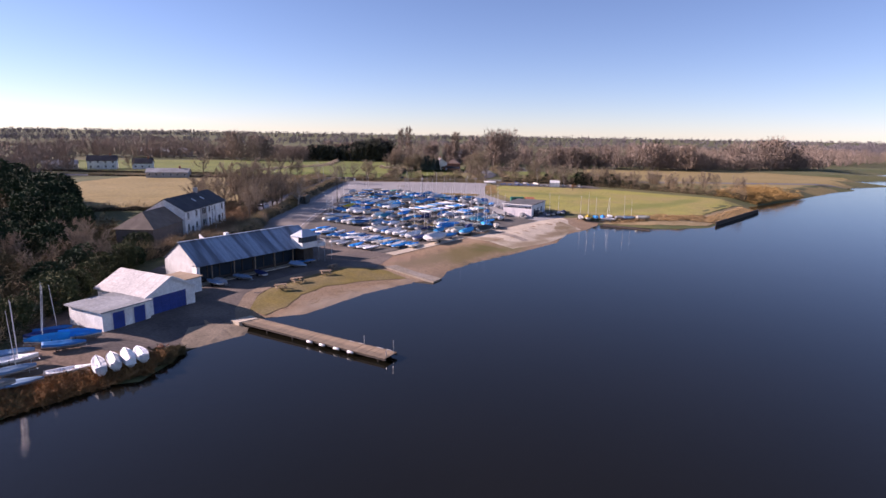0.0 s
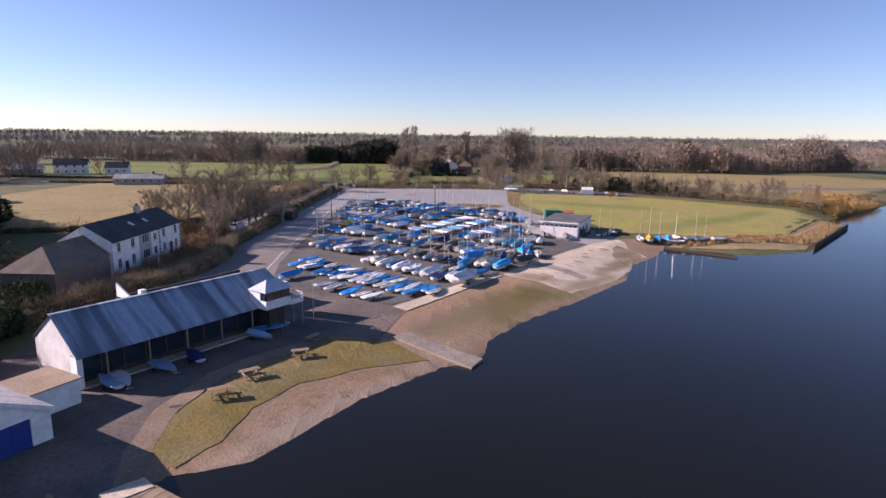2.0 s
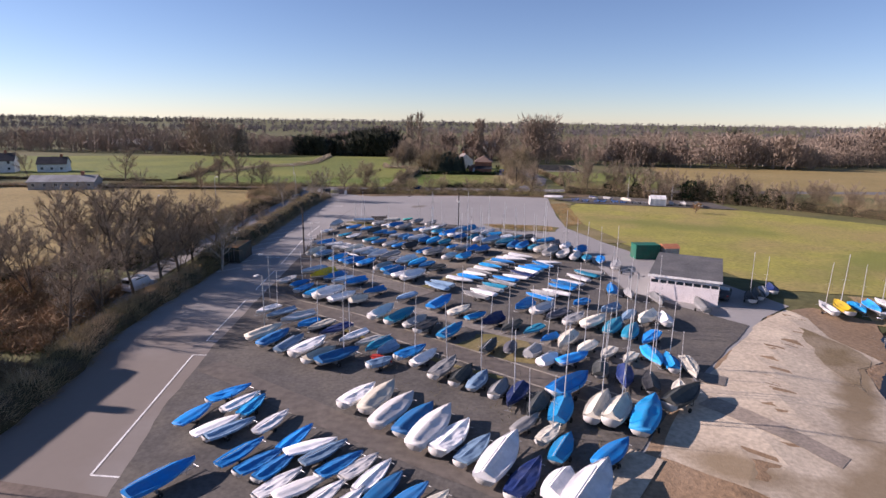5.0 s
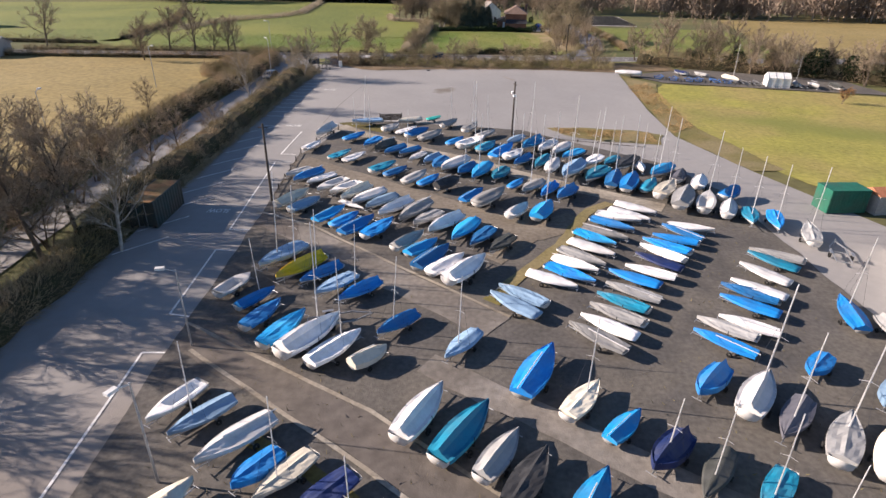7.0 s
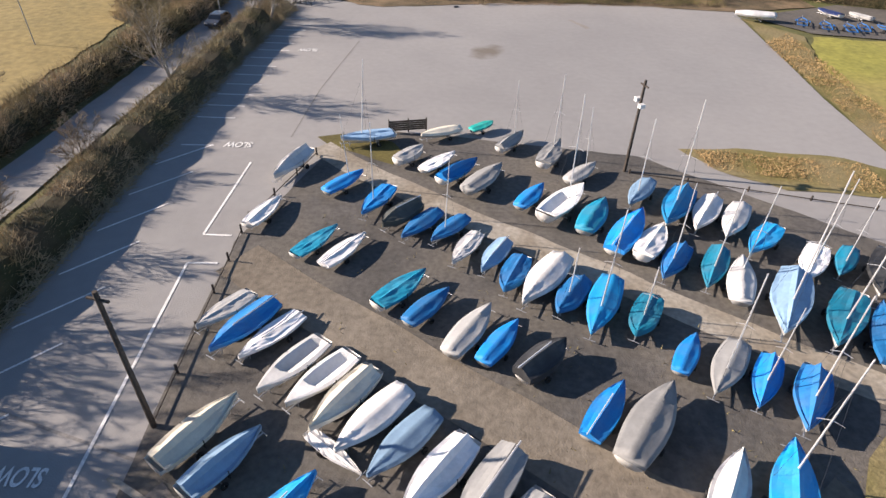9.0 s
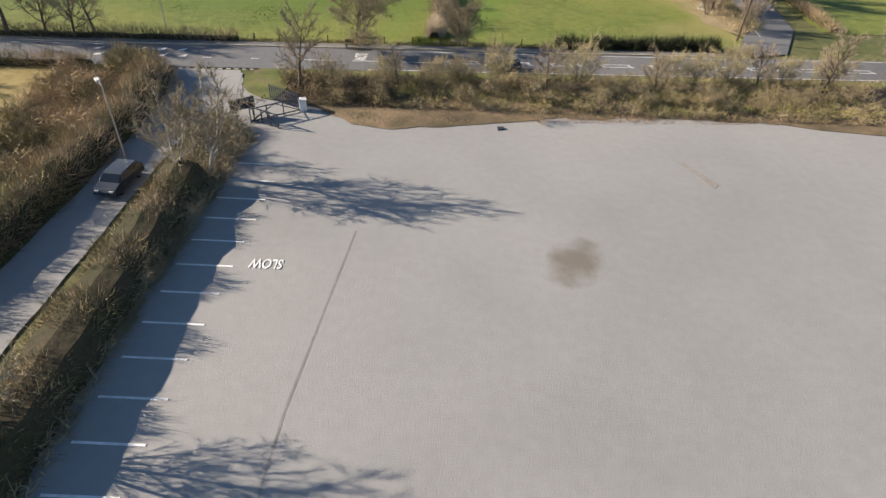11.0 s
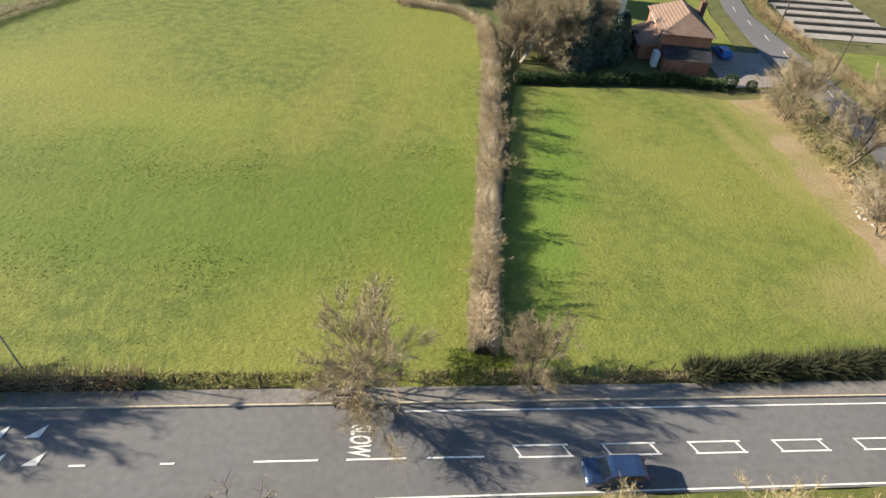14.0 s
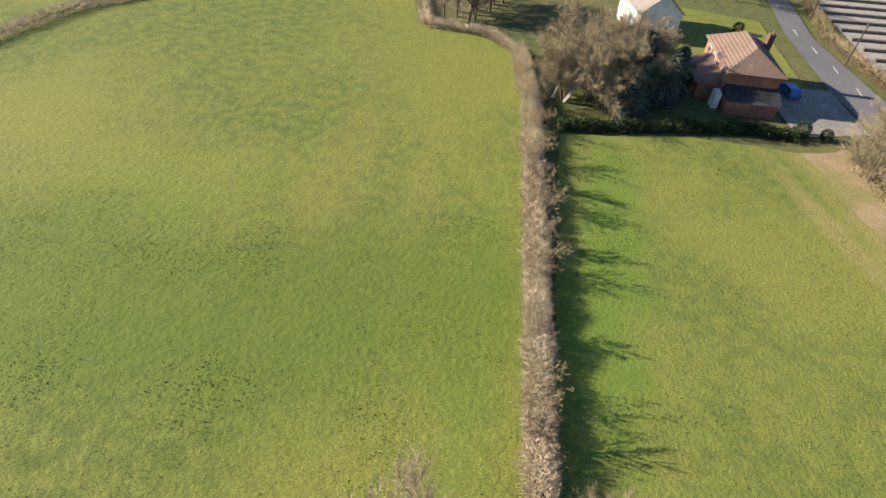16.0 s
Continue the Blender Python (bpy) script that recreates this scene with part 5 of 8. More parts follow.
def cover_shell(L, beam, depth, z, fine, ridge, skirt, seed, sag=0.0):
    rng = random.Random(seed)
    rings = []
    bare = 0.05 if seed % 2 == 0 else 0.0
    for s in STATIONS:
        s = bare + (1 - bare) * s
        hb = half_beam(s, beam, fine) + 0.035
        sheer = z + depth + 0.10 * depth * abs(s - 0.4) * 2
        x = (s - 0.45) * L * 1.01
        if ridge < 0:
            dip = ridge if 0.08 < s < 0.65 else 0.03
            rings.append([(x, hb, sheer - 0.05), (x, hb, sheer), (x, hb * 0.72, sheer + 0.03), (x, 0, sheer + dip), (x, -hb * 0.72, sheer + 0.03), (x, -hb, sheer), (x, -hb, sheer - 0.05)])
            continue
        peak = ridge * (max(0.12, 1 - ((s - 0.35) / 0.65) ** 2) if s > 0.35 else 0.75 + 0.25 * s / 0.35)
        j = [0.09 * noise.noise((s * 3.5, seed * 3.7, q)) + rng.uniform(-0.012, 0.012) for q in range(4)]
        fold = [0.06 * noise.noise((s * 7.0 + q * 0.9, seed * 2.3, q * 1.7)) + rng.uniform(-0.022, 0.022) for q in range(4)]
        rings.append([(x, hb, sheer - skirt + j[0]), (x, hb * 1.0, sheer + 0.02), (x, hb * 0.78, sheer + peak * (0.22 - sag) + j[0] * 0.6 + fold[0]), (x, hb * 0.52, sheer + peak * (0.47 - sag) + j[1]),
                      (x, hb * 0.24, sheer + peak * (0.74 - sag) + j[1] * 0.7 + fold[1]), (x, 0, sheer + peak + 0.03 + j[2] * 0.6), (x, -hb * 0.24, sheer + peak * (0.74 - sag) + j[3] * 0.7 + fold[2]),
                      (x, -hb * 0.52, sheer + peak * (0.47 - sag) + j[3]), (x, -hb * 0.78, sheer + peak * (0.22 - sag) + j[3] * 0.6 + fold[3]), (x, -hb, sheer + 0.02), (x, -hb, sheer - skirt + j[1])])
    return Shell().loft(rings)


def wheel_shell(r, w):
    s = Shell()
    n = 12
    prof = [(-w / 2, r * 0.55), (-w / 2, r * 0.9), (0, r), (w / 2, r * 0.9), (w / 2, r * 0.55)]
    rings = [[(rr * math.cos(2 * math.pi * i / n), y, rr * math.sin(2 * math.pi * i / n)) for y, rr in prof] for i in range(n)]
    rings.append(rings[0])
    s.loft(rings, ends=False)
    return s


def hub_shell(r, w):
    return Shell().tube((0, -w * 0.35, 0), (0, w * 0.35, 0), r, r, 10)


SIZES = {"s": (4.2, 1.30, 0.32, 1.75, 0.10, 0.16, 0.34), "m": (4.35, 1.50, 0.50, 1.85, 0.34, 0.22, 0.36), "k": (5.2, 1.78, 0.62, 1.9, 0.42, 0.25, 0.42), "p": (2.9, 1.25, 0.38, 3.0, 0.14, 0.14, 0.30), "u": (3.3, 1.45, 0.6, 2.6, 0.5, 0.4, 0.35), "b": (3.4, 0.72, 0.16, 1.6, 0.04, 0.05, 0.22), "v": (3.8, 1.15, 0.78, 2.8, 0.36, 0.5, 0.40)}
BOAT_CACHE, BOAT_N = {}, [0]
BOAT_MESH = {}


def shared(key, build):
    if key not in BOAT_MESH:
        BOAT_MESH[key] = build()
    return BOAT_MESH[key]


def build_boat(code, size, mast, variant):
    L, beam, depth, fine, ridge, skirt, z = SIZES[size]
    nm = COVERS[code][0]
    kind = {"s": "racing dinghy", "m": "dinghy", "k": "large keelboat", "p": "small pram dinghy", "u": "small tubby dinghy", "b": "narrow sailboard", "v": "upright workboat"}[size]
    b = thing("sailing_dinghy", (f"{kind} under {nm} cover on trolley" if code != "o" else f"uncovered white {kind} on a trolley") + (", mast up" if mast else ""), "dinghy", pose(0, 0, 0), "dinghies in the boat park")
    part("hull", shared(("hull", size, variant % 2), lambda: hull_shell(L, beam, depth, z, fine).mesh("hull", GEL[variant % 2 if variant == 3 else 0], True)), None, b, "pale gelcoat hull")
    part("cover", shared(("cover", size, code, variant), lambda: cover_shell(L, beam, depth, z, fine, ridge * (0.45, 1.0, 1.45, 0.8)[variant] if code != "o" else -0.3, skirt, variant * 7 + len(size + code), 0.12 * (variant % 3)).mesh("cover", cover_mat(code), variant == 3)), None, b,
         f"{nm} fabric boat cover" if code != "o" else "white deck with an open cockpit")
    tr = part("trolley", shared(("trolley", size), lambda: Shell().tube((-0.1 * L, -beam * 0.52, 0.2), (-0.1 * L, beam * 0.52, 0.2), 0.03)
                                .tube((-0.1 * L, -0.1, 0.22), (0.56 * L, 0, 0.30), 0.03).tube((-0.1 * L, 0.1, 0.22), (0.56 * L, 0, 0.30), 0.03)
                                .tube((0.40 * L, 0, 0.0), (0.40 * L, 0, z + 0.1), 0.03).tube((0.56 * L, -0.3, 0.30), (0.56 * L, 0.3, 0.30), 0.025)
                                .box(-0.1 * L - 0.1, -0.1 * L + 0.1, -beam * 0.3, beam * 0.3, 0.2, z + 0.06).mesh("trolley", GALV)), None, b, "galvanised launching trolley")
    for sg in (-1, 1):
        w = part("wheel", shared(("wheel",), lambda: wheel_shell(0.2, 0.13).mesh("wheel", RUBBER, True)), None, tr, "black rubber tyre", at=pose(-0.1 * L, sg * beam * 0.52, 0.2))
    if mast:
        h = {"s": 5.5, "m": 6.4, "k": 7.6, "p": 4.0, "u": 4.0}[size]
        part("mast", shared(("mast", size), lambda: Shell().tube((0.17 * L, 0, z + depth * 0.4), (0.13 * L, 0, z + h), 0.045, 0.03, 6)
                            .tube((0.15 * L, 0, z + h * 0.55), (0.15 * L, beam * 0.28, z + h * 0.53), 0.015, 0.012, 4)
                            .tube((0.15 * L, 0, z + h * 0.55), (0.15 * L, -beam * 0.28, z + h * 0.53), 0.015, 0.012, 4).mesh("mast", ALU)), None, b, "pale aluminium mast with spreaders")
        part("rigging", shared(("rigging", size), lambda: Shell().tube((0.14 * L, 0, z + h * 0.8), (0.53 * L, 0, z + depth), 0.006, 0.006, 3, False)
                               .tube((0.14 * L, 0, z + h * 0.8), (0.05 * L, beam * 0.48, z + depth), 0.006, 0.006, 3, False)
                               .tube((0.14 * L, 0, z + h * 0.8), (0.05 * L, -beam * 0.48, z + depth), 0.006, 0.006, 3, False).mesh("rigging", STEEL_D)), None, b)
    elif variant % 3 == 1 and size != "p":
        part("boom", shared(("boom", size), lambda: Shell().tube((0.2 * L, 0.05, z + depth + ridge + 0.10), (-0.50 * L, 0.12, z + depth + ridge * 0.8 + 0.08), 0.04, 0.035, 6).mesh("boom", ALU)), None, b, "pale spar lying along the cover")
    if variant % 2 == 0:
        part("tie_strap", shared(("strap", size), lambda: Shell().box(-0.02 * L, -0.02 * L + 0.05, -beam * 0.53, beam * 0.53, z - 0.02, z + 0.01)
                                 .box(-0.02 * L, -0.02 * L + 0.05, beam * 0.505, beam * 0.53, z, z + depth + 0.05)
                                 .box(-0.02 * L, -0.02 * L + 0.05, -beam * 0.53, -beam * 0.505, z, z + depth + 0.05).mesh("strap", RUBBER)), None, b, "dark tie strap")
    return b


def boat(x, y, heading, code, size, scale=0.0):
    """One dinghy, its bow along the heading; with no scale it is one of a row and takes its tone and turn by chance."""
    i = BOAT_N[0]
    BOAT_N[0] += 1
    rng = random.Random(i * 13 + 5)
    mast = code.isupper()
    c = code.lower()
    roll_ = rng.random()
    flip = 0
    if not scale:
        scale = 1.0
        if c == "b":
            c = "a" if roll_ < 0.45 else "t" if roll_ < 0.55 else "b"
        elif c == "g" and roll_ < 0.35:
            c = "v" if roll_ < 0.15 else "k" if roll_ < 0.25 else "d"
        elif c == "w" and size == "m" and roll_ < 0.4:
            c = "o" if roll_ < 0.2 else "c"
        if size == "m" and y > 140 and rng.random() < 0.3:
            mast = True
        flip = (180 if rng.random() < 0.35 else 0) + rng.uniform(-5, 5)
    variant = rng.randrange(4)
    key = (c, size, mast, variant)
    z = land1(x, y) + 0.10
    m = pose(x, y, z, rng.uniform(-1.5, 1.5), rng.uniform(-3.5, 2.5), heading + flip) @ Matrix.Diagonal((scale, scale, scale, 1))
    if key in BOAT_CACHE:
        return copy_thing(BOAT_CACHE[key], m)
    b = build_boat(c, size, mast, variant)
    b.matrix_basis = m
    BOAT_CACHE[key] = b
    return b


def row(x0, y0, x1, y1, codes, heading=62, size="m"):
    """A line of dinghies from one place to another: a letter each, capitals with the mast up, '-' for a gap."""
    n = max(1, len(codes) - 1)
    for k, c in enumerate(codes):
        if c == "-":
            continue
        rng = random.Random(k * 7 + int(x0 * 10))
        boat(x0 + (x1 - x0) * k / n + rng.uniform(-0.15, 0.15), y0 + (y1 - y0) * k / n + rng.uniform(-0.3, 0.3), heading, c, size)


# far end of the boat park
boat(-37.2, 213.6, -110, "w", "m", 1.07)
boat(-32.9, 211.0, 53, "B", "m", 0.86)
boat(-31.9, 218.4, -156, "L", "m", 1.06)
boat(-28.4, 215.4, 52, "g", "u", 0.93)
boat(-26.1, 214.7, 51, "w", "s", 0.94)
boat(-24.5, 213.1, 51, "b", "m", 1.01)
boat(-22.5, 212.0, 56, "g", "m", 1.09)
boat(-25.9, 219.9, -146, "c", "m", 0.88)
boat(-22.5, 221.5, 40, "e", "p", 0.86)
boat(-20.1, 218.6, 55, "G", "m", 0.86)
boat(-37.7, 206.8, 74, "w", "s", 1.00)
boat(-30.0, 208.8, -111, "B", "m", 0.98)
boat(-28.1, 207.0, -129, "d", "u", 1.03)
boat(-26.7, 206.1, -123, "s", "m", 0.91)
boat(-24.8, 205.7, -125, "S", "m", 0.86)
boat(-23.7, 203.8, -114, "w", "s", 0.94)
boat(-21.9, 203.0, -116, "l", "m", 0.86)
boat(-33.5, 203.7, 58, "t", "s", 0.94)
boat(-31.5, 202.9, 59, "w", "s", 1.02)
boat(-27.6, 199.3, 51, "t", "m", 0.94)
boat(-25.9, 198.0, 54, "s", "m", 0.92)
# last rows before the island
boat(-19.1, 210.0, 58, "b", "m", 0.86)
boat(-17.0, 208.9, 53, "O", "k", 1.07)
boat(-15.0, 207.5, 63, "t", "m", 1.11)
boat(-14.9, 213.7, 48, "G", "m", 0.86)
boat(-17.0, 216.4, 66, "G", "m", 1.06)
boat(-13.1, 205.7, 58, "b", "k", 1.01)
boat(-10.9, 211.2, -123, "L", "m", 0.96)
boat(-8.8, 209.2, -120, "A", "k", 1.09)
boat(-7.0, 208.6, -122, "w", "m", 1.09)
boat(-11.7, 204.8, 58, "w", "m", 1.08)
boat(-5.2, 207.9, -122, "w", "m", 1.06)
boat(-10.6, 203.1, -124, "S", "m", 0.95)
boat(-8.3, 202.7, -118, "T", "m", 0.97)
boat(-4.0, 205.8, -133, "a", "m", 1.02)
boat(-7.2, 201.3, 69, "W", "m", 1.04)
boat(-20.8, 201.2, -113, "s", "u", 1.02)
boat(-19.0, 200.7, -122, "w", "k", 1.03)
boat(-17.6, 199.4, -123, "S", "u", 0.99)
boat(-15.9, 198.8, -114, "A", "m", 1.12)
boat(-13.7, 198.0, -119, "T", "u", 1.03)
# rows beside the white line
boat(-36.9, 197.2, -122, "g", "m", 0.86)
boat(-35.5, 196.0, -118, "s", "m", 1.04)
boat(-33.9, 195.5, -122, "w", "s", 1.06)
boat(-32.2, 193.5, -124, "o", "m", 1.01)
boat(-30.6, 192.7, -127, "o", "m", 0.98)
boat(-29.3, 191.6, -123, "c", "m", 1.02)
boat(-27.8, 190.5, -128, "w", "m", 0.97)
boat(-26.3, 189.3, -128, "l", "m", 0.97)
boat(-24.7, 187.8, -126, "w", "m", 1.02)
boat(-22.7, 187.1, -122, "g", "m", 1.13)
boat(-21.4, 185.6, -125, "g", "m", 1.12)
boat(-19.6, 184.5, -127, "w", "m", 1.05)
boat(-35.7, 189.2, 58, "c", "m", 1.01)
boat(-34.1, 187.8, 56, "l", "m", 0.93)
boat(-31.1, 185.7, 57, "a", "m", 0.93)
boat(-29.4, 184.6, 59, "b", "m", 1.01)
boat(-28.0, 183.2, 58, "b", "m", 1.04)
boat(-26.0, 182.8, 59, "b", "m", 1.01)
boat(-23.0, 180.6, 53, "g", "m", 0.93)
boat(-21.7, 179.3, 54, "a", "m", 1.00)
boat(-23.5, 196.2, 59, "g", "m", 0.90)
boat(-21.9, 195.5, 57, "b", "m", 0.97)
boat(-19.8, 194.3, 44, "k", "u", 1.03)
# rows towards the lawn
boat(-12.1, 195.3, 59, "b", "m", 0.87)
boat(-10.3, 194.5, -125, "G", "m", 1.17)
boat(-8.6, 193.9, -121, "B", "m", 0.87)
boat(-6.9, 192.8, -121, "S", "m", 1.13)
boat(-17.1, 191.4, 56, "b", "m", 0.86)
boat(-15.3, 190.6, 55, "g", "k", 1.04)
boat(-12.6, 187.7, 58, "w", "m", 0.90)
boat(-10.1, 187.6, 66, "A", "m", 1.18)
boat(-17.8, 183.2, -118, "a", "m", 1.06)
boat(-16.2, 182.0, -121, "s", "m", 0.95)
boat(-14.5, 180.7, -125, "d", "m", 0.91)
boat(-5.1, 199.5, -119, "L", "k", 1.18)
boat(-2.5, 198.4, -126, "T", "k", 1.07)
boat(-0.9, 197.0, 69, "S", "m", 1.16)
boat(0.7, 196.1, 65, "B", "k", 1.02)
boat(2.7, 195.6, 58, "T", "m", 0.95)
boat(4.0, 194.0, 57, "C", "k", 1.06)
boat(3.3, 201.9, -92, "W", "m", 0.86)
boat(5.4, 200.1, -130, "A", "k", 1.04)
boat(0.4, 203.9, -127, "T", "m", 0.86)
boat(2.1, 202.7, -125, "k", "k", 1.04)
boat(-1.9, 203.5, -125, "W", "m", 1.02)
# rows round the lane
boat(-33.1, 177.2, -118, "L", "m", 1.13)
boat(-31.1, 175.4, -124, "Y", "m", 1.16)
boat(-29.3, 174.7, -130, "S", "m", 0.97)
boat(-27.8, 173.0, -127, "l", "m", 0.95)
boat(-25.8, 172.3, -131, "B", "m", 1.06)
boat(-35.8, 172.2, 64, "o", "p", 1.18)
boat(-33.6, 170.6, 56, "B", "m", 0.91)
boat(-32.4, 168.4, 68, "s", "m", 0.97)
boat(-30.4, 166.7, 64, "a", "m", 1.00)
boat(-28.4, 165.8, 60, "W", "k", 1.10)
boat(-26.5, 164.7, 56, "W", "k", 0.89)
boat(-24.2, 164.1, 46, "c", "u", 0.86)
boat(-22.5, 168.1, -131, "S", "m", 0.92)
boat(-20.7, 177.4, 58, "s", "m", 1.06)
boat(-19.5, 176.3, 53, "w", "m", 0.97)
boat(-17.9, 175.4, 55, "w", "m", 1.15)
boat(-18.0, 165.9, -124, "L", "m", 0.91)
# low racing dinghies stood side by side, and the row behind them
boat(-0.6, 189.6, -29, "w", "s", 1.00)
boat(-1.6, 188.0, -33, "w", "s", 0.99)
boat(-2.9, 187.2, -27, "w", "s", 1.04)
boat(-3.9, 185.6, -33, "s", "s", 1.04)
boat(-4.9, 183.6, -38, "g", "s", 1.04)
boat(-6.1, 182.6, -40, "a", "s", 1.01)
boat(-6.8, 180.5, -37, "w", "s", 1.04)
boat(-8.0, 178.8, -39, "g", "s", 1.06)
boat(-8.7, 177.5, -39, "w", "s", 1.05)
boat(-9.5, 175.9, -36, "b", "s", 1.06)
boat(-11.1, 174.8, -25, "w", "s", 0.99)
boat(-13.3, 172.1, 139, "l", "s", 1.06)
boat(-14.1, 170.8, 138, "l", "s", 1.06)
boat(3.5, 185.2, -19, "w", "s", 1.02)
boat(2.7, 184.1, 138, "s", "s", 0.94)
boat(1.7, 182.5, 152, "b", "s", 0.99)
boat(0.4, 181.0, 139, "b", "s", 1.01)
boat(-0.4, 179.7, 136, "w", "s", 1.02)
boat(-1.2, 178.2, 141, "n", "s", 0.98)
boat(-2.4, 176.4, 150, "w", "s", 1.03)
boat(-4.0, 175.2, 143, "b", "s", 1.02)
boat(-4.7, 173.1, 148, "g", "s", 0.98)
boat(-5.8, 171.6, 143, "t", "s", 0.99)
boat(-6.6, 169.9, 140, "g", "s", 0.99)
boat(-7.6, 168.4, 142, "w", "s", 1.02)
boat(-8.7, 167.0, 135, "g", "s", 1.04)
boat(9.6, 179.8, 145, "g", "s", 1.00)
boat(8.7, 178.8, 137, "t", "s", 1.00)
boat(7.0, 176.6, 130, "w", "s", 1.00)
boat(5.4, 174.1, 137, "w", "s", 1.00)
boat(4.5, 173.4, 146, "s", "s", 1.00)
boat(3.7, 171.7, 140, "b", "s", 1.00)
boat(2.5, 169.2, 151, "w", "s", 1.00)
boat(0.8, 168.6, 141, "g", "s", 0.94)
boat(-0.1, 166.9, 139, "b", "s", 1.00)
boat(5.2, 191.7, 63, "g", "k", 1.18)
boat(7.2, 190.8, 64, "O", "k", 1.03)
boat(9.1, 189.6, 64, "W", "m", 1.03)
boat(10.6, 188.1, -108, "T", "m", 1.01)
boat(12.8, 187.4, -106, "B", "m", 0.98)
boat(10.8, 193.6, 39, "b", "u", 1.04)
# first rows by the lamp posts
boat(-34.5, 159.7, -116, "o", "m", 0.90)
boat(-32.5, 158.6, -131, "L", "m", 0.88)
boat(-30.0, 156.9, -129, "w", "m", 0.96)
boat(-28.3, 155.0, -124, "b", "u", 0.92)
boat(-26.8, 154.8, -126, "C", "m", 0.87)
boat(-24.7, 153.4, -131, "n", "m", 0.99)
boat(-22.5, 151.7, -130, "W", "m", 1.00)
boat(-20.7, 150.4, -133, "g", "m", 0.91)
boat(-19.5, 149.2, -118, "t", "m", 0.96)
boat(-18.4, 148.1, -128, "l", "u", 0.86)
boat(-16.1, 147.2, 52, "B", "m", 1.02)
boat(-18.8, 145.8, -36, "r", "p", 0.86)
boat(-18.9, 144.6, 41, "l", "u", 0.86)
boat(-14.6, 146.0, 57, "w", "m", 0.86)
boat(-32.5, 151.7, 62, "c", "k", 0.92)
boat(-30.9, 150.1, 68, "s", "m", 1.18)
boat(-28.8, 148.8, 67, "l", "m", 1.13)
boat(-26.6, 147.7, 66, "w", "k", 1.03)
boat(-25.1, 145.9, 60, "c", "m", 1.00)
boat(-23.2, 145.6, 51, "S", "m", 1.02)
boat(-20.5, 159.1, 63, "w", "m", 1.06)
boat(-18.1, 157.7, 56, "t", "m", 1.16)
boat(-16.2, 156.3, 58, "g", "m", 1.02)
boat(-14.8, 154.8, 60, "k", "m", 1.03)
boat(-13.5, 163.0, 62, "b", "m", 1.17)
# rows with masts up
boat(-11.1, 160.7, 52, "C", "m", 1.06)
boat(-9.1, 158.8, 47, "a", "m", 0.86)
boat(-7.0, 157.1, -136, "N", "u", 1.04)
boat(-5.0, 155.9, -128, "D", "m", 0.86)
boat(-2.5, 154.8, -131, "T", "m", 0.86)
boat(-1.1, 152.5, -131, "B", "m", 0.87)
boat(0.6, 151.6, -119, "C", "m", 1.10)
boat(2.3, 149.7, -126, "C", "m", 0.94)
boat(4.3, 148.6, -125, "C", "m", 0.95)
boat(6.2, 147.5, -125, "C", "m", 0.88)
boat(4.8, 157.3, 51, "C", "k", 1.01)
boat(6.8, 156.0, 58, "T", "m", 1.18)
boat(8.3, 154.4, 62, "T", "m", 1.14)
boat(10.1, 153.0, -128, "b", "m", 0.97)
boat(-7.9, 149.6, 66, "d", "m", 0.86)
boat(-5.7, 149.3, 73, "V", "u", 0.86)
boat(-3.5, 148.1, 60, "g", "u", 0.96)
boat(-2.3, 146.2, 48, "w", "u", 0.93)
boat(0.2, 146.5, 41, "b", "k", 0.86)
boat(-12.0, 153.4, 59, "a", "m", 1.14)
boat(-2.6, 162.9, -136, "s", "u", 1.02)
boat(-0.6, 161.5, 52, "W", "m", 1.16)
boat(0.9, 159.9, -132, "V", "m", 0.99)
boat(2.7, 158.2, 54, "G", "m", 1.05)
boat(4.9, 164.8, -138, "b", "u", 0.98)
boat(8.0, 162.2, -140, "L", "u", 1.01)
boat(9.7, 160.2, -123, "L", "m", 0.89)
boat(11.6, 159.0, -130, "C", "u", 1.16)
# rows nearest the boathouse
boat(-30.6, 125.2, 58, "b", "k", 0.90)
boat(-24.1, 120.5, 44, "w", "s", 0.94)
boat(-22.3, 119.2, 55, "w", "s", 1.00)
boat(-19.4, 116.8, 57, "b", "s", 1.00)
boat(-17.7, 115.5, 49, "w", "s", 0.94)
boat(-16.0, 114.7, 47, "w", "s", 0.94)
boat(-31.0, 137.6, 54, "b", "s", 0.94)
boat(-29.4, 136.2, 61, "w", "s", 0.94)
boat(-28.2, 135.6, 79, "a", "s", 0.94)
boat(-32.3, 133.9, 76, "b", "s", 0.94)
boat(-29.9, 132.3, 54, "w", "s", 0.94)
boat(-28.7, 131.8, 51, "l", "s", 0.94)
boat(-25.8, 133.1, 70, "w", "s", 1.00)
boat(-26.7, 128.8, 60, "b", "s", 0.94)
boat(-25.0, 127.7, 57, "s", "s", 0.94)
boat(-23.3, 130.8, 67, "b", "s", 0.94)
boat(-22.0, 129.8, 37, "w", "s", 0.94)
boat(-20.8, 129.1, 50, "l", "s", 0.94)
boat(-23.7, 127.2, 66, "s", "s", 0.94)
boat(-23.0, 125.4, 54, "w", "s", 0.94)
boat(-21.4, 125.1, 45, "w", "s", 0.94)
boat(-19.4, 127.6, 53, "s", "s", 0.94)
boat(-18.0, 127.5, 57, "w", "s", 0.94)
boat(-19.8, 124.2, 55, "w", "s", 0.94)
boat(-16.9, 126.4, 62, "w", "s", 0.94)
boat(-18.3, 123.3, 59, "w", "s", 0.94)
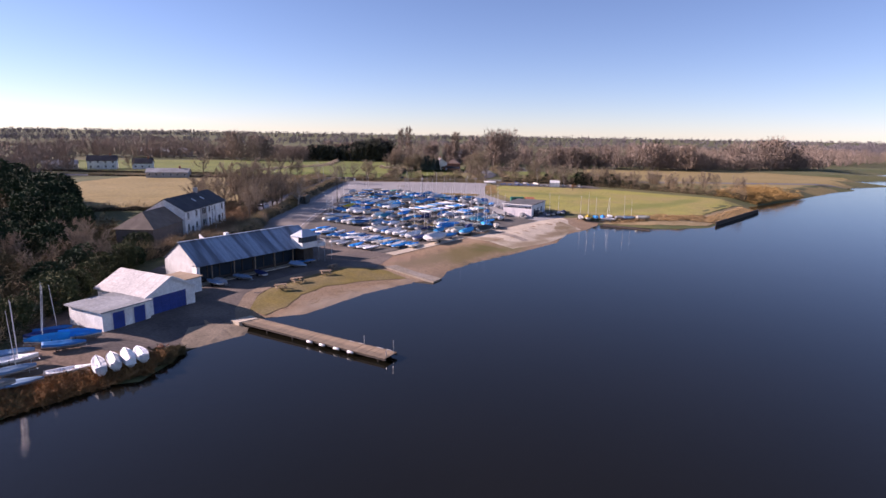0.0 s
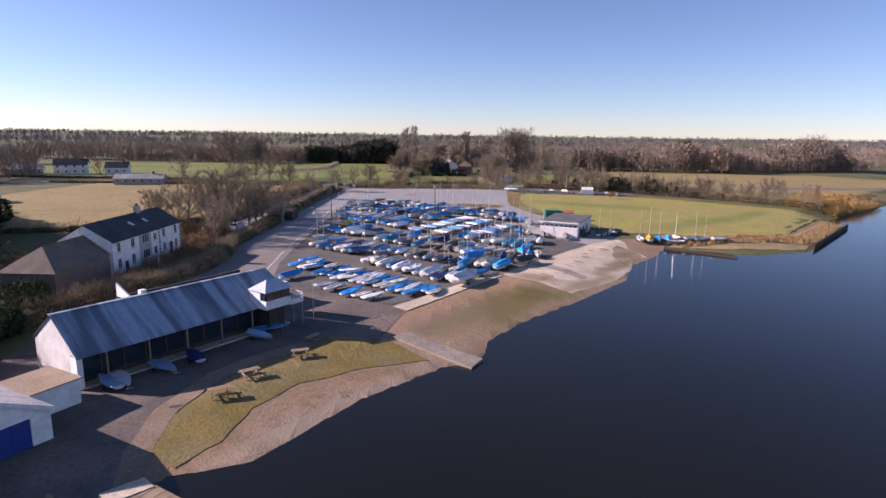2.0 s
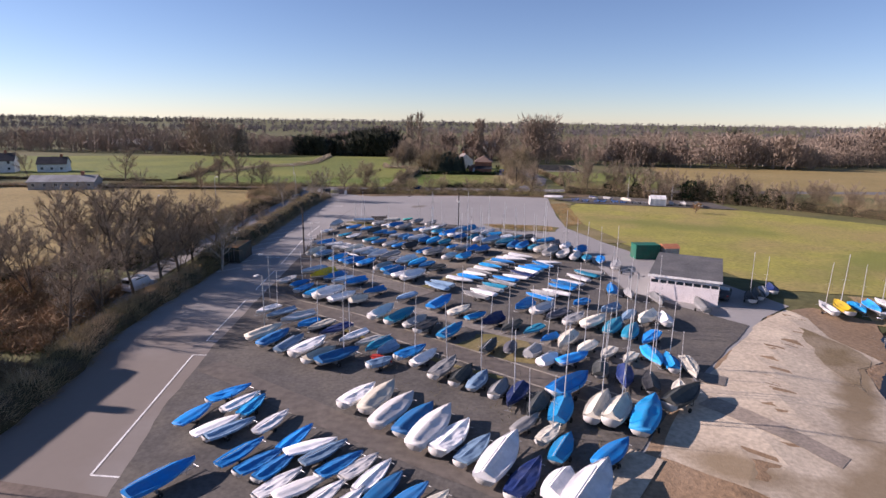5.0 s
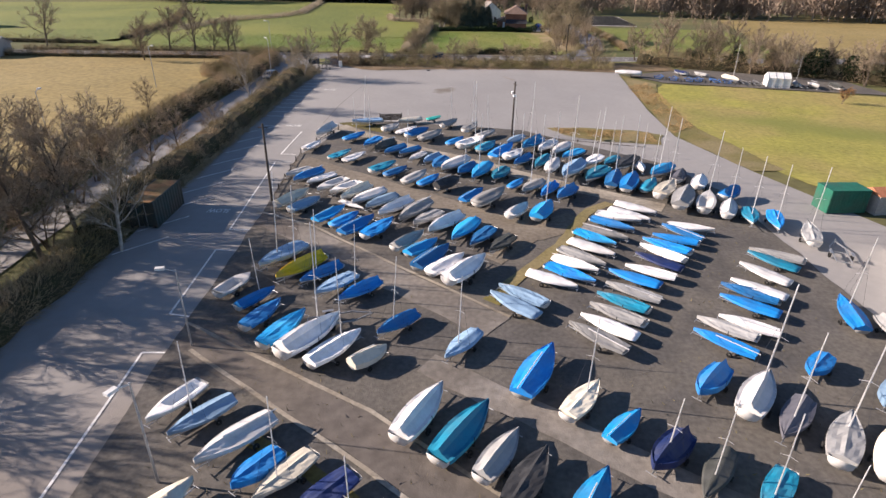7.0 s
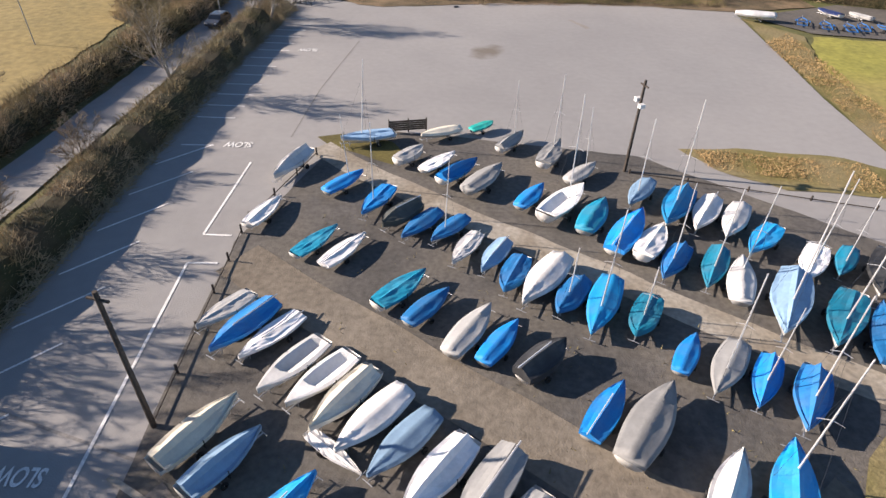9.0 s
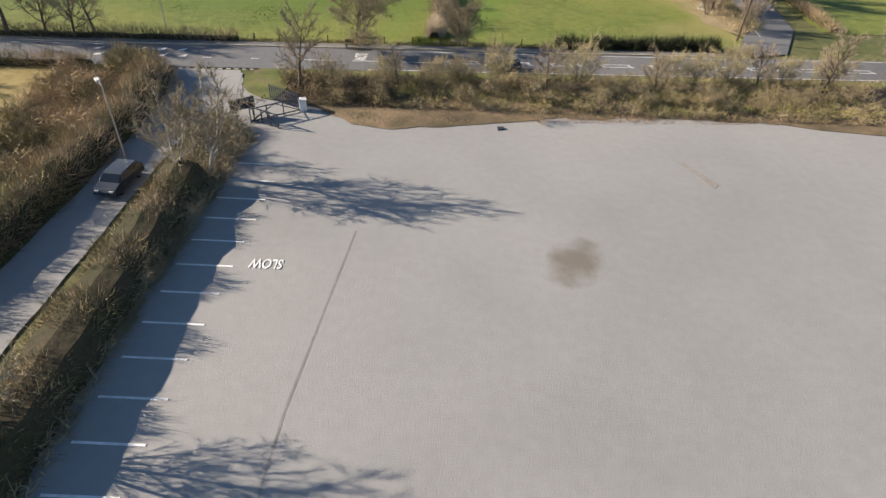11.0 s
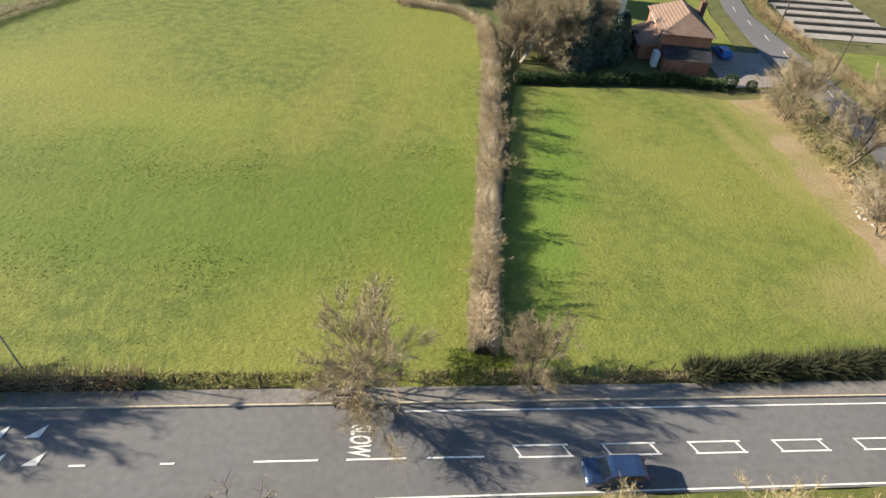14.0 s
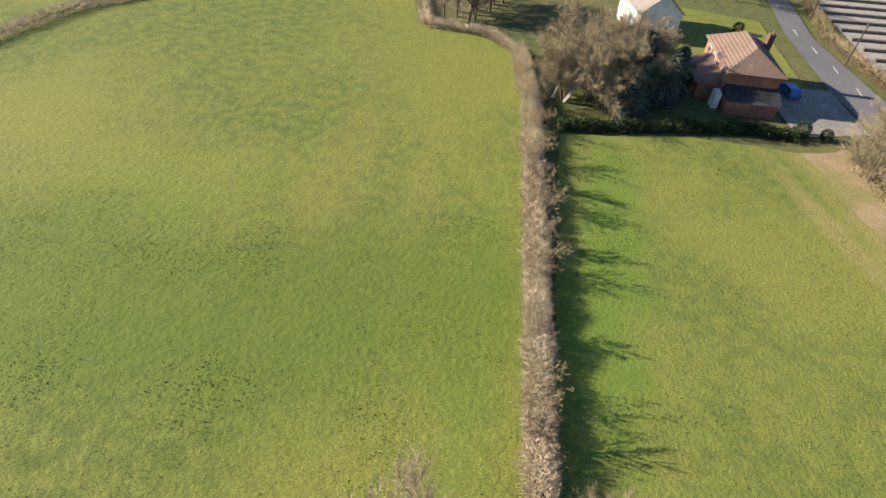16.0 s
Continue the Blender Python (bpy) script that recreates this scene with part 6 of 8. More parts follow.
boat(-17.2, 122.4, 56, "l", "s", 0.94)
boat(-16.0, 125.1, 62, "s", "s", 0.95)
boat(-14.4, 124.3, 54, "s", "s", 0.94)
boat(-13.1, 123.4, 54, "c", "s", 0.94)
boat(-15.5, 121.1, 60, "c", "s", 0.94)
boat(-14.4, 120.5, 50, "c", "s", 0.94)
boat(-12.0, 121.7, 55, "a", "s", 0.94)
boat(-10.7, 120.8, 56, "w", "s", 0.94)
boat(-13.2, 119.3, 54, "b", "s", 0.94)
boat(-11.7, 118.4, 40, "w", "s", 0.94)
boat(-9.5, 119.8, 51, "a", "s", 0.94)
boat(-10.6, 117.2, 49, "b", "s", 0.94)
boat(-8.0, 118.8, 56, "b", "s", 0.94)
boat(-7.5, 117.7, 59, "c", "s", 0.94)
boat(-19.8, 137.4, 64, "w", "m", 1.02)
boat(-17.9, 137.0, 72, "c", "k", 1.17)
boat(-16.4, 134.8, 64, "w", "k", 1.06)
boat(-14.6, 133.5, 64, "s", "k", 1.01)
boat(-13.2, 132.2, 66, "w", "k", 1.15)
boat(-11.7, 131.0, 63, "w", "m", 1.12)
boat(-10.1, 129.6, 57, "l", "m", 1.03)
boat(-8.3, 128.4, 64, "w", "k", 1.18)
boat(-6.8, 126.3, 59, "n", "m", 1.08)
boat(-4.7, 125.7, 59, "w", "u", 1.18)
boat(-3.1, 124.5, 59, "w", "k", 1.18)
boat(-0.2, 129.7, 47, "b", "m", 1.18)
boat(-5.9, 133.9, 49, "G", "m", 0.89)
boat(-4.3, 132.4, 54, "C", "m", 0.90)
boat(-1.4, 140.0, 49, "b", "k", 1.18)
boat(0.4, 136.4, 62, "C", "k", 1.00)
boat(1.8, 135.8, 61, "C", "k", 1.10)
boat(3.9, 135.0, 62, "a", "k", 1.18)
boat(8.0, 138.4, 43, "d", "k", 1.11)
# beside these, seen between the masts or from afar
row(-3.7, 130.5, -3.7, 130.5, "b", 60)
row(-12.6, 143.6, -2.8, 135.7, "GdLgNdB", 66)
row(2.5, 144.1, 8.4, 140.4, "dNgC", 75)
row(8.4, 147.3, 11.4, 145.3, "BBc", 84)
boat(13.6, 158.7, 80, "w", "m", 1.0)
row(10.3, 170.8, 12.2, 169.2, "Bg", 85)
row(15.3, 167.2, 20.4, 164.8, "G-g", 85)
row(7.2, 198.7, 8.8, 196.9, "gw", 66)
boat(14.5, 184.1, 70, "G", "m", 1.0)
boat(-29.6, 188.9, -36, "w", "b", 1.0)
# by the lake and the near slip
row(37.2, 165.2, 46.0, 167.6, "OyBbO", 80)
row(45.0, 164.2, 51.0, 165.4, "Wl", 15)
row(49.0, 166.2, 55.0, 165.2, "gw", 15)
row(28.5, 168.5, 33.5, 172.6, "GdGn", 75)
for x, y in ((-34.3, 53.1), (-33.4, 54.1), (-32.6, 55.2), (-31.8, 56.2)):
    boat(x, y, 129, "w", "v", 1.0)
boat(-37.1, 52.4, 35, "o", "s")
row(-44.4, 55.0, -41.6, 51.0, "LWL", 40)
row(-45.0, 61.6, -43.0, 58.6, "SNB", 30)
boat(-41.2, 60.4, 25, "b", "m", 1.0)
boat(-41.0, 57.6, 30, "s", "m", 1.0)
boat(-41.5, 47.2, 30, "g", "m")
boat(-39.8, 48.8, 40, "l", "s")
row(-32.9, 88.6, -32.0, 90.2, "l", 150, "s")
boat(-26.6, 97.8, -21, "l", "m", 0.86)
boat(-26.2, 100.3, 24, "s", "s", 1.0)
row(-35.8, 84.8, -35.2, 85.4, "lw", 140, "s")
row(-30.8, 91.0, -29.6, 92.6, "n", 130, "s")

# ---- trees, hedges, scrub ----


def spikes(P, D, Lh, W, rng):
    """Thin tapering twigs: arrays of roots, ways, lengths and widths."""
    n = len(P)
    R = rng.normal(size=(n, 3))
    S = np.cross(D, R)
    S /= np.linalg.norm(S, axis=1, keepdims=True) + 1e-9
    a = P + S * (W / 2)[:, None]
    b = P - S * (W / 2)[:, None]
    c = P + D * Lh[:, None]
    return np.stack([a, b, c], 1).reshape(-1, 3)


def tri_mesh(name, V, material):
    me_ = bpy.data.meshes.new(name)
    n = len(V) // 3
    me_.vertices.add(3 * n)
    me_.vertices.foreach_set("co", np.asarray(V, np.float32).ravel())
    me_.loops.add(3 * n)
    me_.loops.foreach_set("vertex_index", np.arange(3 * n, dtype=np.int32))
    me_.polygons.add(n)
    me_.polygons.foreach_set("loop_start", np.arange(0, 3 * n, 3, dtype=np.int32))
    me_.materials.append(material)
    me_.update(calc_edges=True)
    return me_


def unit(v):
    return v / (np.linalg.norm(v, axis=-1, keepdims=True) + 1e-9)


def bare_tree(seed, h, spread, bark, twig, stems=1, dense=1.0, up=0.55, fork=0.22, tw=1.0):
    """Trunk and limbs as one mesh, the twigs of the crown as another."""
    rng = np.random.default_rng(seed)
    wood = Shell()
    P, D, Ls, Ws = [], [], [], []
    for st in range(stems):
        base = np.array([rng.uniform(-0.3, 0.3), rng.uniform(-0.3, 0.3), 0.0]) * (stems > 1)
        lean = np.array([rng.normal() * 0.10, rng.normal() * 0.10, 1.0]) + (np.array([rng.normal(), rng.normal(), 0]) * 0.25 if stems > 1 else 0)
        r0 = h * 0.022 / math.sqrt(stems)
        pts = [base]
        for k in range(5):
            lean = lean + rng.normal(size=3) * 0.07 * np.array([1, 1, 0])
            pts.append(pts[-1] + unit(lean) * h * 0.15)
        for k in range(5):
            wood.tube(pts[k], pts[k + 1], r0 * (1 - 0.17 * k), r0 * (1 - 0.17 * (k + 1)), 6, False)
        for j in range(max(5, int(11 / math.sqrt(stems)))):
            f = fork + (1 - fork) * (j + rng.uniform(0, 0.8)) / max(5, int(11 / math.sqrt(stems)))
            k = min(4, int(f * 5))
            o = pts[k] + (pts[k + 1] - pts[k]) * (f * 5 - k)
            az = j * 2.4 + rng.uniform(-0.4, 0.4)
            d = unit(np.array([math.cos(az), math.sin(az), up + f * 0.9 + rng.uniform(-0.1, 0.2)]))
            ln_ = h * spread * (1.05 - 0.45 * f) * rng.uniform(0.8, 1.15)
            q = o
            r = r0 * (0.5 - 0.25 * f)
            for s in range(4):
                d = unit(d + rng.normal(size=3) * 0.16 + np.array([0, 0, 0.08]))
                q2 = q + d * ln_ / 4
                wood.tube(q, q2, r * (1 - s * 0.22), r * (1 - (s + 1) * 0.22), 4, False)
                for u in range(2 if s == 0 else 3):
                    sd = unit(d + rng.normal(size=3) * 0.55 + np.array([0, 0, 0.15]))
                    sl = ln_ * rng.uniform(0.28, 0.5)
                    so = q + (q2 - q) * rng.uniform(0.2, 1)
                    wood.tube(so, so + sd * sl, r * 0.35, r * 0.12, 3, False)
                    nt = int(14 * dense)
                    for t_ in range(nt):
                        to = so + sd * sl * rng.uniform(0.2, 1.0)
                        td = unit(sd + rng.normal(size=3) * 0.5 + np.array([0, 0, 0.2]))
                        tl = sl * rng.uniform(0.3, 0.6)
                        P.append(to), D.append(td), Ls.append(tl), Ws.append(0.046)
                        for w_ in range(3):
                            P.append(to + td * tl * rng.uniform(0.3, 0.9))
                            D.append(unit(td + rng.normal(size=3) * 0.5))
                            Ls.append(tl * rng.uniform(0.4, 0.8)), Ws.append(0.031)
                q = q2
    V = spikes(np.array(P), np.array(D), np.array(Ls), np.array(Ws) * tw * h / 10, rng)
    return wood.mesh("trunk", bark, True), tri_mesh("crown", V, twig)


def plant(name, label, meshes, x, y, scale, turn, group="trees", category="tree"):
    t = thing(name, label, category, pose(x, y, land1(x, y) - 0.1, 0, 0, turn), group)
    t.scale = (scale, scale, scale)
    part("trunk", meshes[0], None, t)
    part("crown", meshes[1], None, t)
    return t


BARE = [bare_tree(k, 10, 0.42, BARK, TWIG, dense=0.85, tw=1.05) for k in range(1, 4)]
MULTI = [bare_tree(k, 9, 0.44, BARK, TWIG, stems=4, dense=0.75, tw=1.1) for k in (11, 12)]
PALE = [bare_tree(k, 10, 0.40, BARK_P, TWIG_R, stems=2, dense=0.6, tw=1.1) for k in (21, 22)]
FAN = [bare_tree(31, 8.4, 0.62, BARK, TWIG_R, stems=3, dense=2.3, up=0.2, fork=0.10, tw=0.75), bare_tree(32, 9, 0.56, BARK, TWIG_R, stems=3, dense=2.3, up=0.25, fork=0.10, tw=0.75)]
BUSH = [bare_tree(k, 4, 0.55, BARK, BRAMBLE, stems=5, dense=0.22, up=0.3, fork=0.05, tw=1.8) for k in (41, 42)]


def grow(kind, label, spots, seed, name="bare_tree", lo=0.8, hi=1.15, group="bare trees"):
    rng = random.Random(seed)
    for x, y, s in spots:
        plant(name, label, rng.choice(kind), x, y, s * rng.uniform(lo, hi), rng.uniform(0, 360), group)


def along(ax, ay, bx, by, n, side, seed, s0=1.0):
    rng = random.Random(seed)
    return [(ax + (bx - ax) * (k + rng.random()) / n + rng.uniform(-side, side), ay + (by - ay) * (k + rng.random()) / n + rng.uniform(-side, side), s0 * rng.uniform(0.75, 1.2)) for k in range(n)]


def hedge(name, pts, width, height, material, per_m, label, seed, core=True, wild=0.55, spike=1.2, category="hedge", wide=0.045, stout=0.5):
    """A hedge along a line: a lumpy heart, coloured dark as inner shade, with a mass of twigs standing out of it."""
    rng = np.random.default_rng(seed)
    pts = np.array(pts, float)
    seg = np.hypot(*np.diff(pts, axis=0).T)
    total = seg.sum()
    cum = np.r_[0, np.cumsum(seg)]

    def at(s):
        k = np.clip(np.searchsorted(cum, s) - 1, 0, len(seg) - 1)
        f = (s - cum[k]) / seg[k]
        p = pts[k] + (pts[k + 1] - pts[k]) * f[:, None]
        d = (pts[k + 1] - pts[k]) / seg[k][:, None]
        return p, np.stack([d[:, 1], -d[:, 0]], -1)

    top = thing(name, label, category, pose(0, 0, 0))
    if core:
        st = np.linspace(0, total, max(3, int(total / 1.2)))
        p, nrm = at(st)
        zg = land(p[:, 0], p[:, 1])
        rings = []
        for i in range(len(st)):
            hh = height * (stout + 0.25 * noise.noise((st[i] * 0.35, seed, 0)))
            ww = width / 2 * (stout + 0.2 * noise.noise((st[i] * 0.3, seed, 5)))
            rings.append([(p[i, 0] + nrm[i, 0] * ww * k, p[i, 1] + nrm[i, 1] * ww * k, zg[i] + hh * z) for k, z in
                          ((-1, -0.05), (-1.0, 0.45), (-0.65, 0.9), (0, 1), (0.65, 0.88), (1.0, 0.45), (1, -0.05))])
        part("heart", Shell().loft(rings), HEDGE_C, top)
    n = int(total * per_m)
    s = rng.uniform(0, total, n)
    p, nrm = at(s)
    ang = rng.uniform(0, math.pi, n)
    lump = np.array([1 + wild * noise.noise((v * 0.4, seed, 2)) + 0.5 * wild * noise.noise((v * 1.3, seed, 4)) for v in s])
    rad = rng.uniform(0.35, 0.95, n)
    off = np.cos(ang) * width / 2 * rad * lump
    z = np.sin(ang) * height * rad * lump
    P = np.stack([p[:, 0] + nrm[:, 0] * off, p[:, 1] + nrm[:, 1] * off, land(p[:, 0], p[:, 1]) + np.maximum(z, 0.02)], -1)
    D = np.stack([nrm[:, 0] * np.cos(ang), nrm[:, 1] * np.cos(ang), np.sin(ang) * 1.1 + 0.25], -1) + rng.normal(size=(n, 3)) * 0.55
    D = unit(D)
    V = spikes(P, D, rng.uniform(0.4, 1.2, n) * spike, rng.uniform(0.6, 1.4, n) * wide, rng)
    part("twig_mass", tri_mesh("twig_mass", V, material), None, top)
    return top


def thicket(name, poly_fn, n, height, material, label, seed, size=(0.6, 1.6), wide=0.06, category="scrub", lumps=0.25, gaps=None):
    """Low growth over an area, uncountable: poly_fn gives random places."""
    rng = np.random.default_rng(seed)
    XY = poly_fn(rng, n)
    if gaps is not None:
        XY = XY[[noise.noise((x * 0.28, y * 0.34, seed + 3)) + 0.6 * noise.noise((x * 0.9, y * 0.9, seed)) > gaps for x, y in XY]]
        n = len(XY)
    hgt = np.array([max(0.05, 0.45 + 0.9 * noise.noise((x * lumps, y * lumps, seed)) + 0.4 * noise.noise((x * 0.9, y * 0.9, seed))) for x, y in XY]) * height
    z = land(XY[:, 0], XY[:, 1]) + hgt * rng.uniform(0, 1, n)
    D = unit(rng.normal(size=(n, 3)) * np.array([1, 1, 0.5]) + np.array([0, 0, 0.6]))
    V = spikes(np.c_[XY, z], D, rng.uniform(*size, n), rng.uniform(0.6, 1.5, n) * wide, rng)
    return tagged(new(name, tri_mesh(name, V, material)), label, category, kind="stuff")


def in_quad(a, b, c, d):
    def fn(rng, n):
        u, v = rng.random((n, 1)), rng.random((n, 1))
        return (np.array(a) * (1 - u) + np.array(b) * u) * (1 - v) + (np.array(d) * (1 - u) + np.array(c) * u) * v
    return fn


# hedges along the lane and the car park
hedge("hedge", [(-51.2, 251), (-51.0, 240), (-51.0, 222), (-51.0, 200), (-51.6, 191), (-52.0, 184), (-50.4, 179)], 3.8, 2.4, HEDGE, 640, "bare brown hedge between lane and car park", 1, stout=0.9, spike=0.8)
hedge("hedge", [(-50.4, 180), (-50.4, 172), (-50.8, 160), (-50.6, 150), (-48.6, 142), (-47.6, 132), (-49.5, 118)], 4.0, 1.8, HEDGE, 500, "bare brown hedge beside the yard", 2, stout=0.88)
hedge("hedge", [(-67.5, 274.2), (-62.6, 272.2), (-61.0, 267), (-60.4, 256), (-60.8, 250), (-61.6, 235), (-62.4, 215), (-63.6, 192), (-65, 178)], 4.4, 2.5, HEDGE, 480, "ragged field hedge with ivy beside the lane", 3, stout=0.75)
hedge("hedge", [(-49.5, 118), (-54, 108), (-58, 96), (-55, 84), (-52, 70), (-50, 58), (-47, 46)], 6.0, 3.0, HEDGE, 200, "deep bare hedge behind the boathouse", 4, spike=1.2)
hedge("hedge", [(-70, 273.5), (-110, 271), (-170, 268)], 2.2, 1.5, HEDGE, 130, "dark bare roadside field hedge", 5)
hedge("hedge", [(-125, 279.0), (-90, 281.4), (-72, 282.8), (-57, 283.8)], 2.2, 1.3, HEDGE, 130, "roadside hedge before the meadow", 6)
hedge("hedge", [(-17, 287.0), (-10, 287.8), (-2, 288.9), (5, 289.6)], 1.9, 1.2, mat("dark evergreen hedge", (0.05, 0.055, 0.025), (0.035, 0.04, 0.02), 0.4, 0.95), 330, "dark evergreen roadside hedge", 7, wide=0.07)
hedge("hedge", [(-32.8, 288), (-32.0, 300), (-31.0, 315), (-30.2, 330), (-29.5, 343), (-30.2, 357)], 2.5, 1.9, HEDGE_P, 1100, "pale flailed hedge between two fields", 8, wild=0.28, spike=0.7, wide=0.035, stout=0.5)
hedge("hedge", [(-30.4, 357), (-35, 362.6), (-44.5, 364.4), (-47, 380)], 2.2, 0.9, HEDGE_P, 200, "pale flailed hedge round the meadow", 9, core=False)
hedge("hedge", [(-26.5, 336.5), (-12, 338.4), (-2, 339.6), (4.5, 338.6)], 2.4, 1.4, EVER, 420, "clipped dark green garden hedge", 10, wide=0.11, spike=0.45)
hedge("hedge", [(-107, 325), (-102.6, 347), (-96.6, 360), (-90, 366), (-84, 385), (-89, 446)], 3.0, 1.2, HEDGE_P, 140, "straw-coloured edge of the far meadow", 11, core=False)
hedge("hedge", [(26, 300), (27, 322), (26, 348), (24, 372), (30, 400)], 2.0, 1.3, HEDGE, 170, "low hedge beside the side road", 12)
hedge("hedge", [(-112, 300), (-116, 340), (-130, 380)], 3.0, 2.0, HEDGE, 90, "bare field hedge in the distance", 13)
hedge("hedge", [(-260, 296), (-180, 292), (-115, 292)], 3.0, 2.0, HEDGE, 60, "bare field hedge in the distance", 14)
hedge("hedge", [(-160, 166), (-112, 158), (-80, 168), (-69, 182)], 4.0, 2.2, HEDGE, 90, "ragged bare pasture hedge", 15)
hedge("hedge", [(24, 280), (42, 272), (60, 266), (78, 252), (100, 232), (112, 222)], 7.0, 4.0, HEDGE, 230, "tall thicket at the edge of the lawn", 16, spike=1.6)
# roadside scrub
thicket("roadside_scrub", in_quad((-44, 266.2), (16, 268), (16, 279.5), (-50, 274.5)), 52000, 1.5, BRAMBLE, "tangled brown brambles beside the road", 21, (0.3, 0.9), 0.042, lumps=0.42, gaps=-0.12)
thicket("roadside_scrub", in_quad((-40, 263.2), (16, 268.2), (16, 270.6), (-42, 267)), 16000, 0.3, mat("dead leaves", (0.36, 0.255, 0.17), (0.24, 0.17, 0.11), 0.8, 0.95), "pale dead leaves at the car park edge", 22, (0.08, 0.22), 0.06)
thicket("dry_grass", in_quad((45, 162), (76, 168), (80, 175), (48, 170)), 9000, 0.9, REED, "standing dry reeds on the bank", 23, (0.3, 0.9), 0.10, "reeds")
thicket("dry_grass", in_quad((76, 167), (104, 199), (101, 202), (75, 173)), 5000, 0.5, REED, "dry reeds behind the timber edge", 24, (0.2, 0.6), 0.10, "reeds")
thicket("bank_brambles", in_quad((-41, 40), (-29.5, 54.5), (-31.5, 57), (-44, 46)), 12000, 1.1, REED_D, "russet brambles on the near bank", 25, (0.3, 0.9), 0.09)
thicket("bank_brambles", in_quad((-75, 12), (-41, 40), (-44, 46), (-80, 20)), 12000, 1.2, REED_D, "russet brambles on the near bank", 26, (0.4, 1.0), 0.10)
thicket("grass_tussocks", in_quad((12.8, 218), (17, 222), (19, 255), (14, 250)), 9000, 0.4, REED, "dry tussocks beside the car park", 27, (0.15, 0.45), 0.045, "grass")
thicket("grass_tussocks", in_quad((-4, 216.5), (9, 213), (9.5, 218), (-4.5, 219.5)), 6500, 0.35, REED, "dry tussocks on the island", 28, (0.12, 0.35), 0.045, "grass")
thicket("bank_willows", in_quad((102, 226), (114, 218), (150, 248), (126, 258)), 12000, 3.2, mat("orange willow stems", (0.40, 0.25, 0.08), (0.30, 0.19, 0.07), 0.3, 0.95), "orange-brown willow scrub on the bank", 29, (0.8, 2.2), 0.12)

# trees
grow(FAN, "broad bare tree on the roadside verge", [(-42.3, 284.3, 1.02)], 1)
grow(FAN[1:], "smaller bare tree at the hedge end", [(-29.3, 285.4, 0.82)], 2)
grow(PALE, "pale-barked bare tree beside the car park", [(-52.2, 227.2, 0.95), (-50.0, 252.3, 1.0), (-51.5, 250.5, 0.8), (-47.8, 178.4, 1.15), (-52, 256, 0.6)], 3, "birch_tree")
grow(MULTI + BARE, "many-stemmed bare tree beside the lane", [(-57.5, 188, 1.35), (-60.8, 182.5, 1.4), (-62.6, 177.5, 1.5), (-58.8, 194, 1.2), (-60.5, 172, 1.4), (-67.5, 181, 1.3), (-69, 172, 1.35), (-72, 162, 1.2),
                                                                     (-70, 192, 1.0), (-75, 168, 1.1), (-68.5, 200, 0.9), (-53.6, 171, 1.0), (-54, 182, 1.1), (-53.5, 196, 0.8), (-53.4, 189, 0.9), (-53.3, 203, 0.75), (-53.0, 212, 0.65), (-53.6, 176.5, 1.15), (-54.2, 165, 1.25), (-54.6, 158.5, 1.15), (-53.8, 151, 1.1), (-66.5, 222, 0.6)], 4)
grow(BUSH, "bare bush in the hedge beside the lane", along(-51.7, 182, -51.7, 262, 16, 0.5, 41, 0.6) + along(-50, 118, -51, 156, 10, 1.0, 42, 0.6), 41, "shrub", group="lane shrubs")
thicket("lane_scrub", in_quad((-53.4, 232), (-48.9, 232), (-48.0, 259), (-53.4, 264)), 24000, 1.4, TWIG_R, "fuzzy pale brush between lane and car park", 42, (0.5, 1.4), 0.035)
thicket("lane_scrub", in_quad((-53.4, 178), (-48.6, 178), (-48.6, 232), (-53.8, 232)), 14000, 0.8, TWIG_R, "brown brush between lane and car park", 43, (0.5, 1.5), 0.06)
thicket("lane_scrub", in_quad((-70, 250), (-61.0, 250), (-63.5, 271), (-73, 273)), 16000, 2.4, HEDGE, "brown brush at the junction corner", 44, (0.5, 1.4), 0.06)
thicket("bank_of_shrubs", in_quad((-56, 104), (-50, 108), (-49.5, 142), (-56.5, 142)), 20000, 2.8, mat("warm brown twigs", (0.30, 0.20, 0.115), (0.19, 0.13, 0.07), 0.3, 0.95), "bank of bare brown shrubs before the cottages", 45, (0.6, 1.6), 0.07)
thicket("wild_shrubbery", in_quad((-62, 46), (-52, 70), (-60, 104), (-84, 86)), 26000, 3.4, mat("dark shrub twigs", (0.085, 0.075, 0.035), (0.055, 0.055, 0.022), 0.2, 0.95, stain=(0.16, 0.11, 0.06), stain_scale=0.12), "dark tangled shrubbery behind the boathouse", 46, (0.7, 1.8), 0.12)
thicket("wild_shrubbery", in_quad((-84, 60), (-60, 100), (-78, 132), (-130, 110)), 26000, 4.0, mat("dark shrub twigs", (0.085, 0.075, 0.035)), "dark tangled shrubbery beside the cottages", 47, (0.8, 2.2), 0.16)
grow(BUSH, "bare bush in the roadside scrub", along(-46, 270, 14, 273, 30, 2.6, 5, 0.7), 5, "shrub", group="roadside shrubs")
SALLOW = [bare_tree(k, 4.2, 0.62, BARK, mat("yellow-grey twigs", (0.40, 0.335, 0.20), (0.30, 0.255, 0.14), 0.4, 0.95, each=0.12), stems=6, dense=0.55, up=0.45, fork=0.05, tw=1.5) for k in (45, 46)]
